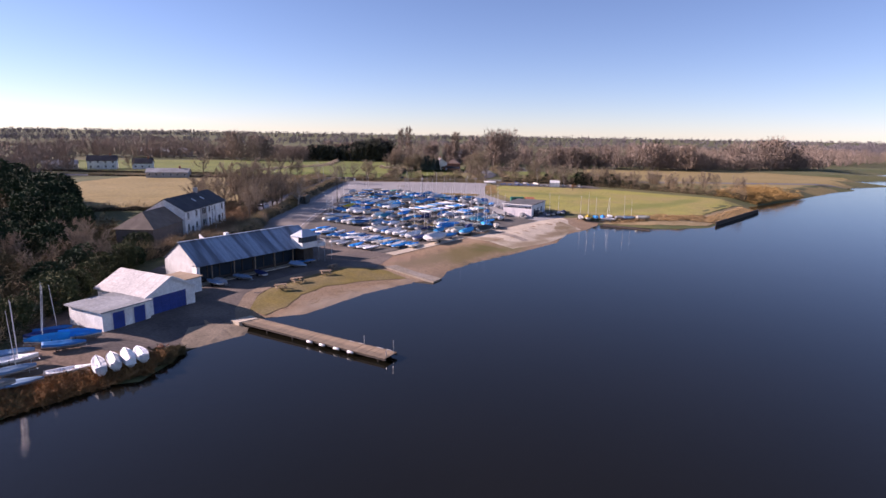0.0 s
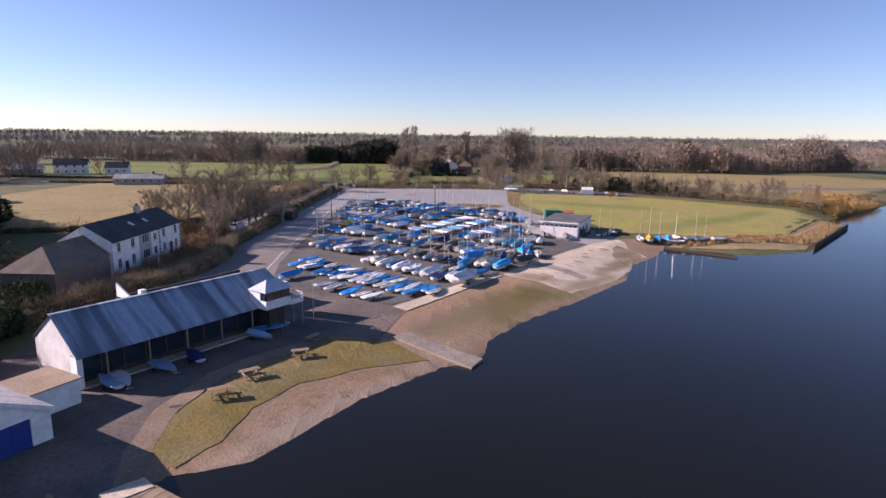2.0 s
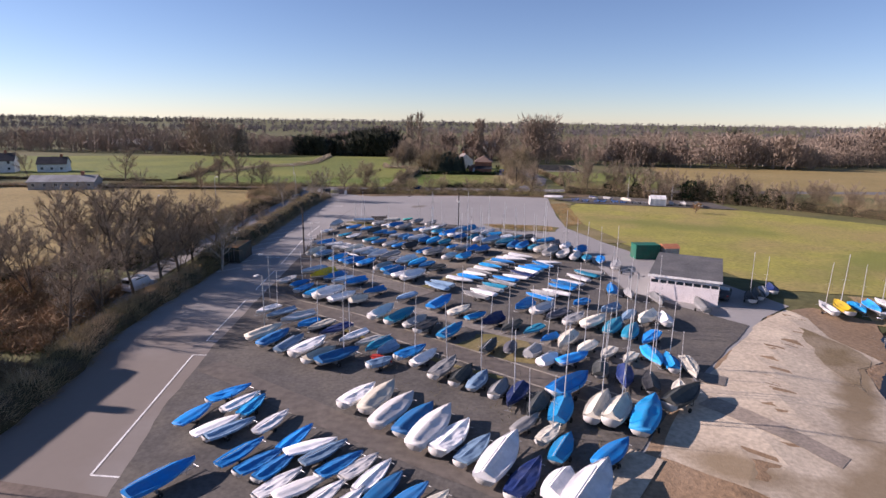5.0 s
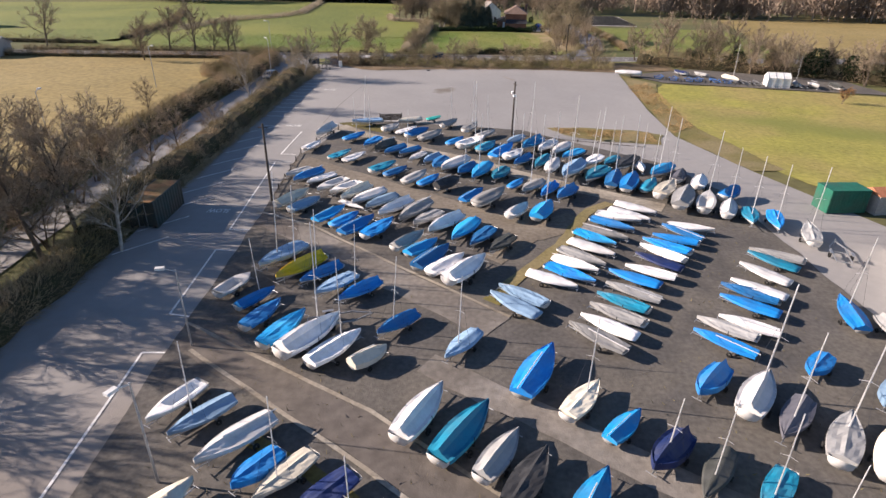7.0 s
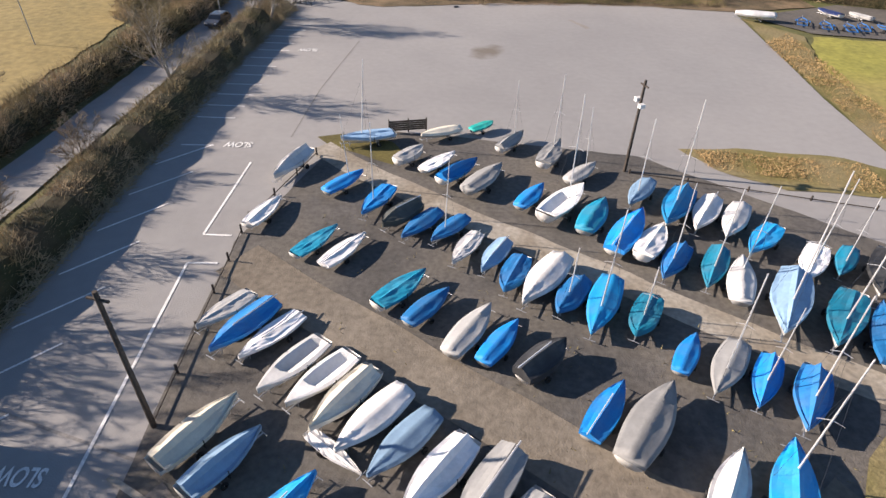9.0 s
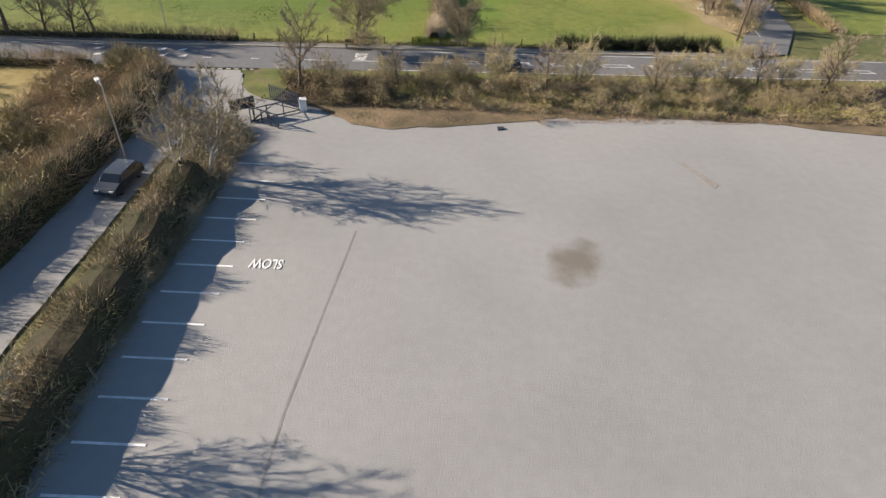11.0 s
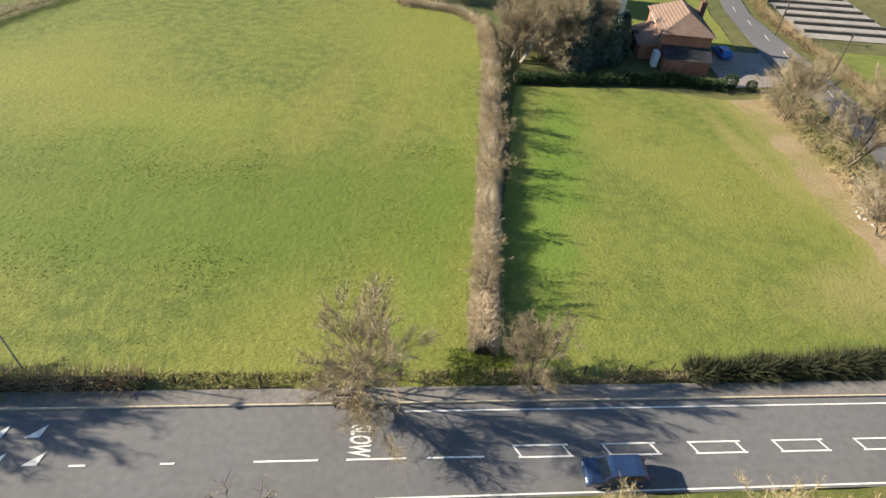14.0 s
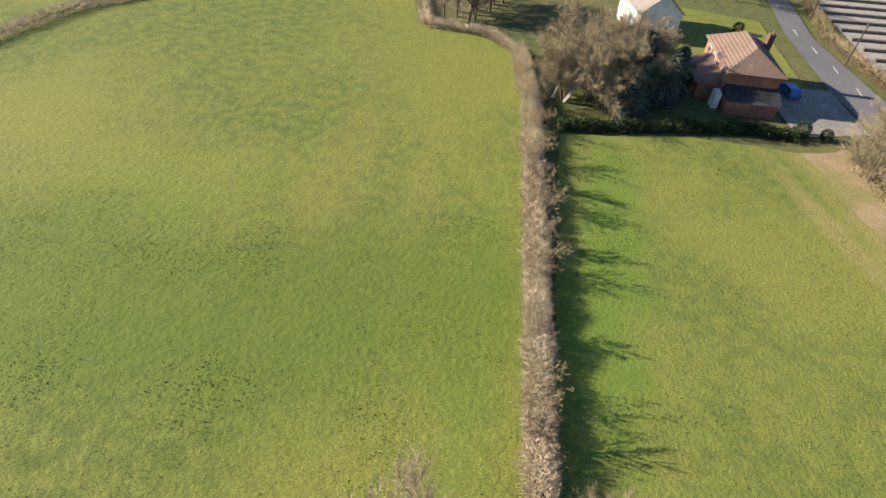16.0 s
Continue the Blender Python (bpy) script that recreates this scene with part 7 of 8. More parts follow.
grow(SALLOW, "rounded yellow-grey bare shrub beside the road", [(-37.5, 273.2, 0.75), (-32.3, 273.0, 0.9), (-29.4, 273.4, 0.85), (-25.6, 273.8, 1.05), (-16.4, 274.4, 1.1), (-6.4, 275.2, 1.15), (-2.6, 276.6, 0.9), (1.5, 276.8, 1.1), (7.5, 276.8, 1.0), (13.0, 277.6, 1.1)], 6, "shrub", group="roadside shrubs")
grow(BARE + MULTI, "bare tree in the roadside scrub", [(-46.5, 270.6, 0.75), (-36, 271, 0.6), (-20, 273, 0.6), (-8, 273, 0.65), (4, 275, 0.7), (12, 276, 0.7)], 7)
grow(FAN + MULTI, "bare tree beside the side road", [(9.8, 330, 1.0), (12.6, 319, 1.35), (11, 309, 0.7), (9, 306, 0.7), (13, 300, 0.75), (11.5, 297, 0.6), (14, 336, 0.8), (18, 312, 0.8)], 8)
grow(FAN + PALE, "bare tree in the copse by the garden", along(-26, 342, -12, 352, 16, 3.0, 9, 0.85), 9)
grow(BARE, "bare tree at the meadow corner", along(-42, 368, -31, 376, 14, 2.6, 10, 1.0), 10)
grow(BARE, "bare tree beside the garden", along(12, 385, 24, 420, 10, 5.0, 11, 0.9), 11)
grow(MULTI[:1] + BARE, "bare tree in the hedge between fields", [(-32.4, 293.6, 0.5), (-30.9, 314.5, 0.5), (-30.2, 323.5, 0.5), (-31.6, 303, 0.38)], 12)
grow(BARE + MULTI, "bare tree in the thicket behind the lawn", along(24, 284, 112, 232, 34, 4.0, 13, 1.0), 13)
grow(BARE, "bare tree at the field corner", [(-75, 284.5, 0.9), (-124, 286, 1.1), (-98, 282.5, 1.0), (-168, 300, 1.0), (-90, 268, 0.8)], 14)
grow(BARE + MULTI, "bare tree behind the boathouse", along(-60, 80, -78, 122, 14, 6, 15, 0.55) + along(-58, 60, -90, 100, 12, 8, 16, 0.55), 15)


def leafy(seed, h, r, material, n=1500, cone=False):
    """An evergreen: a trunk and a crown of small leaf clumps."""
    rng = np.random.default_rng(seed)
    wood = Shell().tube((0, 0, 0), (0, 0, h * 0.9), h * 0.02, 0.03, 6, False)
    zz = rng.uniform(0.08, 1, n)
    if cone:
        rad = r * (1 - zz) ** 0.8 * np.sqrt(rng.uniform(0.2, 1, n))
    else:
        rad = r * np.sqrt(np.clip(1 - (zz * 2 - 1.05) ** 2, 0.03, 1)) * rng.uniform(0.55, 1, n)
    az = rng.uniform(0, 6.283, n)
    lump = np.array([1 + 0.35 * noise.noise((math.cos(a) * 2, math.sin(a) * 2, q * 4 + seed)) for a, q in zip(az, zz)])
    P = np.stack([rad * lump * np.cos(az), rad * lump * np.sin(az), zz * h], -1)
    D = unit(np.stack([np.cos(az), np.sin(az), rng.uniform(-0.5, 0.5, n)], -1) + rng.normal(size=(n, 3)) * 0.6)
    V = spikes(P, D, rng.uniform(0.4, 0.9, n) * h / 7, rng.uniform(0.25, 0.5, n) * h / 7, rng)
    return wood.mesh("trunk", BARK, True), tri_mesh("crown", V, material)


IVY = [leafy(k, 5, 2.4, EVER) for k in (51, 52)]
FIRS = [leafy(k, 8, 2.4, FIR, 2600, True) for k in (55, 56)]
grow(IVY, "dark evergreen tree behind the boathouse", along(-56, 100, -62, 66, 9, 4, 21, 0.8) + along(-72, 92, -100, 118, 16, 8, 22, 1.1) + along(-62, 40, -90, 70, 10, 8, 23, 1.0), 21, "evergreen_tree", group="evergreen trees")
grow(FIRS, "blue-green conifer beside the garden", [(-11.6, 345, 1.0), (-14.5, 344, 0.85), (-9.5, 348, 0.8), (-18, 341, 0.5)], 22, "conifer_tree", group="conifers")
grow(IVY, "rounded evergreen garden bush", [(5.5, 339.5, 0.4), (8.5, 339, 0.35), (3, 362, 0.55), (8, 372, 0.45), (-4, 356, 0.5), (-6, 352, 0.6), (14, 338, 0.35)], 23, "garden_bush", 0.8, 1.1, "garden bushes")
grow(IVY, "dark ivy-clad tree in the thicket", [(58, 266, 1.1), (64, 262, 1.2), (70, 258, 1.1), (76, 254, 1.0), (44, 272, 0.9), (36, 276, 0.9)], 24, "evergreen_tree", group="evergreen trees")


def woods(name, places, material, label, seed, h=(8, 13), per=46, width=0.32, reach=(0.12, 0.26), fat=0.26):
    """Far woodland, too dense to count: every tree a trunk and a rounded fan of branches."""
    rng = np.random.default_rng(seed)
    out = []
    places = np.array(places)
    zs = land(places[:, 0], places[:, 1])
    for (x, y), z in zip(places, zs):
        hh = rng.uniform(*h) * (0.78 + 0.5 * noise.noise((x * 0.005, y * 0.005, seed)) + 0.5 * noise.noise((x * 0.015, y * 0.015, seed)) + 0.2 * noise.noise((x * 0.05, y * 0.05, seed)))
        n = per
        f = rng.uniform(0.1, 0.92, n)
        az = rng.uniform(0, 6.283, n)
        rad = fat * hh * np.sqrt(np.clip(1 - (f * 1.5 - 0.75) ** 2, 0.05, 1)) * rng.uniform(0.1, 0.9, n)
        P = np.stack([x + rad * np.cos(az), y + rad * np.sin(az), z + f * hh * 0.85], -1)
        D = unit(np.stack([np.cos(az) * 0.7, np.sin(az) * 0.7, rng.uniform(0.2, 2.2, n)], -1))
        out.append(spikes(P, D, rng.uniform(*reach, n) * hh, rng.uniform(0.5, 1.4, n) * width, rng))
        out.append(spikes(np.array([[x, y, z]]), np.array([[0.02, 0, 1.0]]), np.array([hh * 0.9]), np.array([0.5]), rng))
    return tagged(new(name, tri_mesh(name, np.concatenate(out), material)), label, "woods", kind="stuff")


def scatter(quads, seed):
    rng = np.random.default_rng(seed)
    return [tuple(p) for q, n in quads for p in in_quad(*q)(rng, n)]


woods("far_woods", scatter([(((-330, 440), (-110, 440), (-110, 475), (-330, 480)), 300), (((-125, 452), (-45, 452), (-45, 485), (-125, 485)), 260), (((-700, 520), (-100, 600), (-100, 660), (-700, 600)), 500),
                            (((-45, 425), (130, 415), (140, 470), (-45, 480)), 420), (((170, 400), (290, 450), (260, 500), (130, 430)), 320),
                            (((250, 430), (480, 640), (420, 700), (200, 500)), 450), (((-100, 600), (500, 700), (500, 780), (-100, 680)), 600), (((-400, 330), (-260, 380), (-270, 400), (-420, 350)), 160),
                            (((-500, 200), (-300, 240), (-300, 270), (-500, 240)), 170), (((-260, 180), (-130, 130), (-120, 150), (-250, 220)), 120), (((-300, 250), (-185, 232), (-195, 296), (-320, 310)), 230)], 31), WOODS, "brown bare woodland along the skyline", 31, (11, 17.5), 105, 0.32, (0.08, 0.18))
# far belts take the colour with the haze painted in
woods("horizon_woods", scatter([(((-1600, 900), (1500, 1000), (1700, 1300), (-1700, 1200)), 1900), (((500, 760), (1300, 1350), (1100, 1450), (400, 800)), 700)], 32), WOODS_F, "haze-tinted woodland on the horizon", 32, (12, 18), 44, 0.9)
woods("horizon_woods", scatter([(((-2600, 1700), (2200, 1800), (2400, 2100), (-2800, 1900)), 1500), (((-3600, 2900), (3000, 3000), (3200, 3500), (-3800, 3400)), 1300)], 35), WOODS_F, "haze-tinted woodland on the horizon", 35, (13, 20), 34, 1.8)
woods("evergreen_wood", scatter([(((-112, 450), (-48, 450), (-48, 470), (-112, 470)), 120), (((150, 440), (160, 440), (160, 446), (150, 446)), 8)], 33),
      WOODS_D, "dark evergreen clump among bare woods", 33, (21, 27), 170, 0.8)
woods("evergreen_wood", scatter([(((34, 282), (75, 264), (78, 270), (36, 290)), 22)], 37), mat("dull ivy leaves", (0.105, 0.095, 0.055), (0.075, 0.070, 0.042), 0.1, 1.0), "dull green ivy-clad trees in the thicket", 37, (6, 10), 130, 0.45)
woods("poplars", [(0, 434), (2, 436), (-38, 420), (-33, 424), (31, 414), (34, 416), (28, 418)], WOODS, "tall narrow poplars above the woods", 34, (26, 31), 420, 0.5, (0.05, 0.11), 0.07)
woods("tall_woods", scatter([(((-104, 465), (-52, 465), (-52, 480), (-104, 480)), 44), (((24, 412), (44, 412), (44, 425), (24, 425)), 11), (((70, 400), (110, 395), (112, 420), (72, 424)), 45), (((120, 400), (175, 390), (180, 410), (122, 420)), 40),
                             (((-170, 430), (-140, 425), (-140, 440), (-170, 445)), 18), (((-20, 440), (16, 440), (16, 450), (-20, 450)), 20), (((200, 420), (260, 440), (250, 455), (195, 440)), 30)], 36), WOODS, "taller bare trees standing above the woods", 36, (23, 30), 300, 0.5, (0.05, 0.11))

thicket("wild_shrubbery", in_quad((-70, 147), (-53.5, 146), (-56, 167), (-74, 172)), 16000, 2.6, mat("warm brown twigs", (0.30, 0.20, 0.115)), "brown tangled shrubs beside the cottages", 49, (0.6, 1.6), 0.10)
thicket("wild_shrubbery", in_quad((-170, 140), (-98, 142), (-124, 184), (-180, 214)), 24000, 4.5, mat("dark shrub twigs", (0.085, 0.075, 0.035)), "dark tangled shrubbery round the pasture corner", 48, (0.9, 2.4), 0.2)
grow(IVY, "dark evergreen tree at the pasture corner", along(-172, 214, -100, 148, 22, 6, 25, 1.8) + along(-128, 178, -86, 124, 18, 4, 26, 1.5) + along(-104, 136, -74, 112, 10, 4, 27, 1.0), 25, "evergreen_tree", group="evergreen trees")
thicket("weeds", in_quad((-34, 150), (-3, 128), (8, 140), (-35, 170)), 5000, 0.22, mat("dead weeds", (0.20, 0.165, 0.075), (0.13, 0.115, 0.05), 0.5, 0.95), "dead weeds among the trolleys", 49, (0.15, 0.4), 0.05, "weeds", lumps=0.5)
thicket("weeds", in_quad((-34, 176), (6, 148), (10, 186), (-34, 214)), 6000, 0.2, mat("dead weeds", (0.20, 0.165, 0.075)), "dead weeds among the trolleys", 50, (0.15, 0.35), 0.05, "weeds", lumps=0.5)
grow(BUSH, "small bare tree in the hedge between fields", [(-30.6, 320, 1.0), (-30.2, 329, 1.1), (-31.0, 311, 0.9), (-32.4, 297, 0.9), (-29.8, 335, 1.0), (-29.8, 341, 1.1), (-30.0, 349, 1.1)], 51, "shrub", group="field hedge shrubs")

grow(MULTI, "dense bare tree beside the lane", [(-54.4, 178.5, 1.0), (-63, 170, 1.35), (-66.5, 163, 1.1)], 52)

thicket("roadside_scrub", in_quad((-47, 266), (-36, 266.5), (-37, 273), (-49, 273)), 4500, 1.7, mat("dark brown stems", (0.15, 0.105, 0.065), (0.10, 0.075, 0.045), 0.4, 0.95), "dark brown scrub beside the gate", 61, (0.4, 1.2), 0.045)
thicket("roadside_scrub", in_quad((-36, 268), (16, 269), (16, 276), (-38, 273)), 9000, 1.6, mat("yellow-green stems", (0.30, 0.27, 0.09), (0.20, 0.185, 0.06), 0.4, 0.95), "yellow-green shrubs beside the road", 62, (0.4, 1.1), 0.045, lumps=0.5, gaps=0.0)
thicket("roadside_scrub", in_quad((10.5, 296), (15, 299), (15, 334), (8.5, 336)), 9000, 1.3, BRAMBLE, "brown brambles beside the side road", 63, (0.4, 1.1), 0.05)
thicket("bank_brambles", in_quad((-36.5, 46.5), (-29.6, 57.0), (-30.8, 58.6), (-37.8, 48.5)), 12000, 1.0, REED_D, "russet brambles on the near bank", 64, (0.3, 0.8), 0.07)
thicket("bank_brambles", in_quad((-31.5, 57.5), (-28.8, 59.5), (-29.6, 61.2), (-32, 59.5)), 3000, 0.7, mat("dark shrub twigs", (0.085, 0.075, 0.035)), "dark brambles round the rubble", 65, (0.3, 0.7), 0.06)

TUFT = mat("tufted grass", (0.125, 0.180, 0.024), (0.085, 0.140, 0.018), 0.25, 0.95, stain=(0.19, 0.19, 0.045), stain_scale=0.08)
thicket("grass_tufts", in_quad((-100, 284.5), (-34, 287.5), (-32, 318), (-100, 318)), 90000, 0.09, TUFT, "short green tufts in the meadow", 71, (0.10, 0.22), 0.09, "grass", lumps=0.15)
thicket("grass_tufts", in_quad((-32, 290), (6, 292), (0, 334), (-25, 334)), 22000, 0.13, TUFT, "short green tufts in the paddock", 73, (0.12, 0.3), 0.09, "grass", lumps=0.15)

thicket("grass_tufts", in_quad((-28.2, 75.0), (-21.5, 76.0), (-8.0, 94.2), (-19.5, 98.8)), 16000, 0.09, mat("trodden lawn", (0.2, 0.165, 0.034)), "short mossy grass by the shed", 74, (0.08, 0.2), 0.05, "grass", lumps=0.3)
thicket("grass_tufts", in_quad((-3.5, 107.5), (3.5, 106.0), (15.5, 122.0), (8.5, 126.0)), 7000, 0.05, mat("beach weeds", (0.16, 0.135, 0.05), (0.12, 0.105, 0.04), 0.4, 0.95), "thin weeds on the beach", 75, (0.06, 0.16), 0.04, "grass", lumps=0.4)
thicket("grass_tufts", in_quad((20, 204), (60, 170), (100, 205), (40, 250)), 22000, 0.10, mat("lawn blades", (0.20, 0.19, 0.045), (0.15, 0.15, 0.035), 0.2, 0.95), "short winter grass on the lawn", 76, (0.1, 0.22), 0.06, "grass", lumps=0.1)

thicket("verge_scrub", in_quad((-60, 283.0), (-16, 286.6), (-16, 287.6), (-60, 284.6)), 9000, 0.5, BRAMBLE, "dead brown stems along the meadow fence", 81, (0.2, 0.6), 0.04)
thicket("verge_scrub", in_quad((-35.5, 284.9), (-30, 285.4), (-30.5, 289.0), (-35.5, 288.5)), 1800, 0.5, mat("tufted grass", (0.125, 0.18, 0.024)), "lush green weeds at the hedge end", 82, (0.2, 0.5), 0.07, "weeds")
grow(BARE, "bare roadside tree by the junction", [(-84, 281.6, 1.15), (-90, 280.8, 1.2), (-79.5, 282.0, 0.95), (-75.8, 281.4, 0.8)], 83)

OLIVE = mat("olive evergreen leaves", (0.070, 0.078, 0.026), (0.045, 0.055, 0.020), 0.6, 0.9, each=0.25)
LAUREL = [leafy(k, 4.5, 2.3, OLIVE, 1300) for k in (57, 58)]
grow(LAUREL, "olive-green evergreen bush behind the store shed", along(-50.5, 71, -50, 47, 11, 1.0, 84, 0.8) + along(-55, 92, -51, 72, 9, 1.5, 85, 1.0) + along(-60, 110, -56, 92, 6, 1.5, 86, 0.9), 84, "evergreen_bush", group="evergreen bushes")
thicket("bank_brambles", in_quad((-33.2, 52.6), (-29.0, 57.0), (-29.6, 60.4), (-33.4, 55.6)), 9000, 0.8, mat("olive brambles", (0.16, 0.115, 0.05), (0.10, 0.08, 0.035), 0.5, 0.95), "olive-brown brambles on the near bank", 87, (0.25, 0.6), 0.06)
thicket("bank_brambles", in_quad((-41, 39.5), (-33.6, 50.0), (-35.4, 51.2), (-43, 42)), 8000, 0.8, mat("olive brambles", (0.16, 0.115, 0.05)), "olive-brown brambles on the near bank", 88, (0.25, 0.6), 0.06)
grow(FAN, "tall bare tree in the copse by the garden", [(-19, 345, 1.15), (-14, 349, 1.2), (-22, 350, 1.1), (-12, 353, 0.9), (-25, 344, 0.9), (-17, 355, 1.1)], 89)
grow(FIRS, "tall blue-green pine beside the garden", [(-17.2, 342.5, 1.05), (-15, 346.5, 1.1)], 90, "conifer_tree", group="conifers")

# ---- jetty, slipways, edges ----


def jetty():
    a, b_ = Vector((-26.2, 70.5, -0.35)), Vector((-6.0, 59.4, -0.45))
    d = (b_ - a).normalized()
    L = (b_ - a).length
    ang = math.degrees(math.atan2(d.y, d.x))
    j = thing("jetty", "weathered plank jetty on floats reaching into the lake", "jetty", pose(a.x, a.y, a.z, 0, 0, ang))
    plank = Shell().box(0, 0.272, -1.15, 1.15, -0.05, 0.0).mesh("plank", WOOD)
    for k in range(int(L / 0.28)):
        x = k * 0.28
        part("plank", plank, None, j, at=pose(x, random.Random(k).uniform(-0.03, 0.03), -0.1 * x / L + 0.008 * (k % 3)))
    for y in (-1.05, 1.05):
        part("side_beam", Shell().beam((0, y, -0.17), (L, y, -0.27), 0.14, 0.22), WOOD_D, j, "dark timber side beam")
    for k in range(6):
        for y in (-0.95, 0.95):
            part("pile", Shell().tube((1.0 + k * 4.2, y, -1.6), (1.0 + k * 4.2, y, -0.1), 0.1, 0.1, 8), WOOD_D, j)
    for x, y in ((12.4, -1.3), (14.3, -1.3), (16.4, -1.3), (18.4, -1.3), (16.5, 1.28), (18.0, 1.28), (20.6, 1.28), (21.8, 1.28)):
        part("fender", Shell().loft([[(x + q, y + 0.16 * r * math.cos(t), -0.25 + 0.16 * r * math.sin(t)) for t in [i * math.pi / 4 for i in range(8)]] for q, r in ((-0.42, 0.4), (-0.34, 1), (0.34, 1), (0.42, 0.4))], True), GEL[0], j, "white plastic fender", smooth=True)
    for x, y, h in ((18.6, 1.0, 1.0), (22.7, 0.9, 1.3), (22.8, -0.6, 0.5)):
        part("mooring_post", Shell().tube((x, y, -0.2), (x, y, h), 0.04), GALV, j)
    solid("jetty_ramp", Shell().prism([(-27.6, 69.6), (-26.2, 68.8), (-24.4, 70.6), (-25.6, 71.6)], -0.9, -0.28), CONC, "concrete landing at the jetty root", "ramp")


jetty()


def slab(name, outline, top, thick, label, tilt=None):
    """A concrete slab whose top follows given corner heights."""
    n = len(outline)
    s = Shell().add([(x, y, z) for (x, y), z in zip(outline, top)] + [(x, y, z - thick) for (x, y), z in zip(outline, top)],
                    [tuple(range(n))] + [(n + i, n + (i + 1) % n, (i + 1) % n, i) for i in range(n)])
    return solid(name, s, mat("old concrete", (0.36, 0.305, 0.245), (0.28, 0.235, 0.185), 0.4, 0.95, 0.4, 6, stain=(0.20, 0.165, 0.11), stain_scale=0.3), label, "slipway")


slab("slipway", [(-11.6, 99.4), (-2.6, 93.1), (-1.3, 95.6), (-5.6, 98.0), (-9.6, 100.9)], (0.18, -0.78, -0.75, -0.35, 0.18), 0.4, "pale broken concrete slipway into the lake")

# timber edge of the lawn and the low dark jetty by it
pile = Shell().box(-0.42, 0.42, -0.09, 0.09, -1.2, 0.95).mesh("board", WOOD_D)
e = thing("timber_edge", "dark timber edging holding the lawn above the water", "retaining wall", pose(75.6, 164.6, -0.9))
for k in range(50):
    f = k / 49
    part("board", pile, None, e, at=pose(28.4 * f, 32.4 * f, random.Random(k).uniform(-0.06, 0.06), 0, 0, 48.8))
part("capping", Shell().beam((0, 0, 1.0), (28.4, 32.4, 1.0), 0.3, 0.12), WOOD_D, e)
e = thing("low_jetty", "low dark timber jetty along the reedy bank", "jetty", pose(42.6, 161.2, -0.75, 0, 0, -38))
for k in range(46):
    part("plank", Shell().box(0, 0.26, -0.55, 0.55, 0, 0.05).mesh("plank", WOOD_D) if k == 0 else part_plank, None, e, at=pose(k * 0.29, 0, 0.012 * (k % 2)))
    if k == 0:
        part_plank = e.children[0].data
part("side_beam", Shell().beam((0, -0.5, -0.1), (13.4, -0.5, -0.1), 0.1, 0.3), WOOD_D, e)

# ---- painted markings ----


def stripe(pts, width, lift=0.02, label="painted white line on tarmac", z_extra=0.0, closed=False):
    """A painted line along points on the ground."""
    s = Shell()
    for (ax, ay), (bx, by) in zip(pts[:-1], pts[1:]):
        d = Vector((bx - ax, by - ay)).normalized()
        q = Vector((-d.y, d.x)) * width / 2
        n = max(1, int(math.hypot(bx - ax, by - ay) / 6))
        for k in range(n):
            x0, y0, x1, y1 = ax + (bx - ax) * k / n, ay + (by - ay) * k / n, ax + (bx - ax) * (k + 1) / n, ay + (by - ay) * (k + 1) / n
            c = [(x0 - q.x, y0 - q.y), (x1 - q.x, y1 - q.y), (x1 + q.x, y1 + q.y), (x0 + q.x, y0 + q.y)]
            s.add([(x, y, land1(x, y) + lift) for x, y in c], [(0, 1, 2, 3)])
    return solid("marking", s, PAINT, label, "road marking", kind="structure")


CP, RD = 0.10, 0.185
for k in range(13):
    y = 222.4 + 2.66 * k
    stripe([(-48.3, y), (-44.8 + 0.03 * k, y)], 0.15, CP, "white parking bay line")
for k in range(9):
    stripe([(-48.3, 213.6 - 4.5 * k), (-45.0, 217.2 - 4.5 * k)], 0.14, CP, "white slanted parking bay line")
stripe([(-47.6, 217.0), (-44.9, 217.1)], 0.15, CP, "white parking bay line")
stripe([(-41.0, 214.5), (-41.2, 204.7), (-39.3, 204.7)], 0.16, CP, "white line edging the boat park")
stripe([(-39.2, 201.8), (-41.1, 201.7), (-40.0, 183.0), (-37.9, 183.1)], 0.16, CP, "white line edging the boat park")
stripe([(-37.7, 179.0), (-39.8, 179.0), (-39.4, 169.1), (-37.6, 168.8)], 0.16, CP, "white line edging the boat park")
stripe([(-37.1, 164.7), (-39.2, 164.6), (-38.4, 150.6), (-36.0, 150.6)], 0.16, CP, "white line edging the boat park")
stripe([(-35.8, 146.9), (-38.2, 146.8), (-36.0, 126.5), (-31.7, 126.2)], 0.16, CP, "white line edging the boat park")


def lettering(text, x, y, turn, wide, high, lift):
    cu = bpy.data.curves.new("lettering", "FONT")
    cu.body, cu.align_x, cu.align_y, cu.size, cu.offset = text, "CENTER", "CENTER", 1.0, 0.02
    tmp = new("lettering", cu)
    bpy.context.view_layer.update()
    dims = tmp.dimensions
    me_ = bpy.data.meshes.new_from_object(tmp.evaluated_get(bpy.context.evaluated_depsgraph_get()))
    sx, sy = wide / dims.x, high / dims.y
    me_.transform(Matrix.Diagonal((sx, sy, 1, 1)))
    me_.materials.append(PAINT)
    bpy.data.objects.remove(tmp)
    ob = new("lettering", me_)
    ob.matrix_basis = pose(x, y, land1(x, y) + lift, 0, 0, turn)
    return tagged(ob, f"white painted word {text} on the tarmac", "road marking", kind="structure")


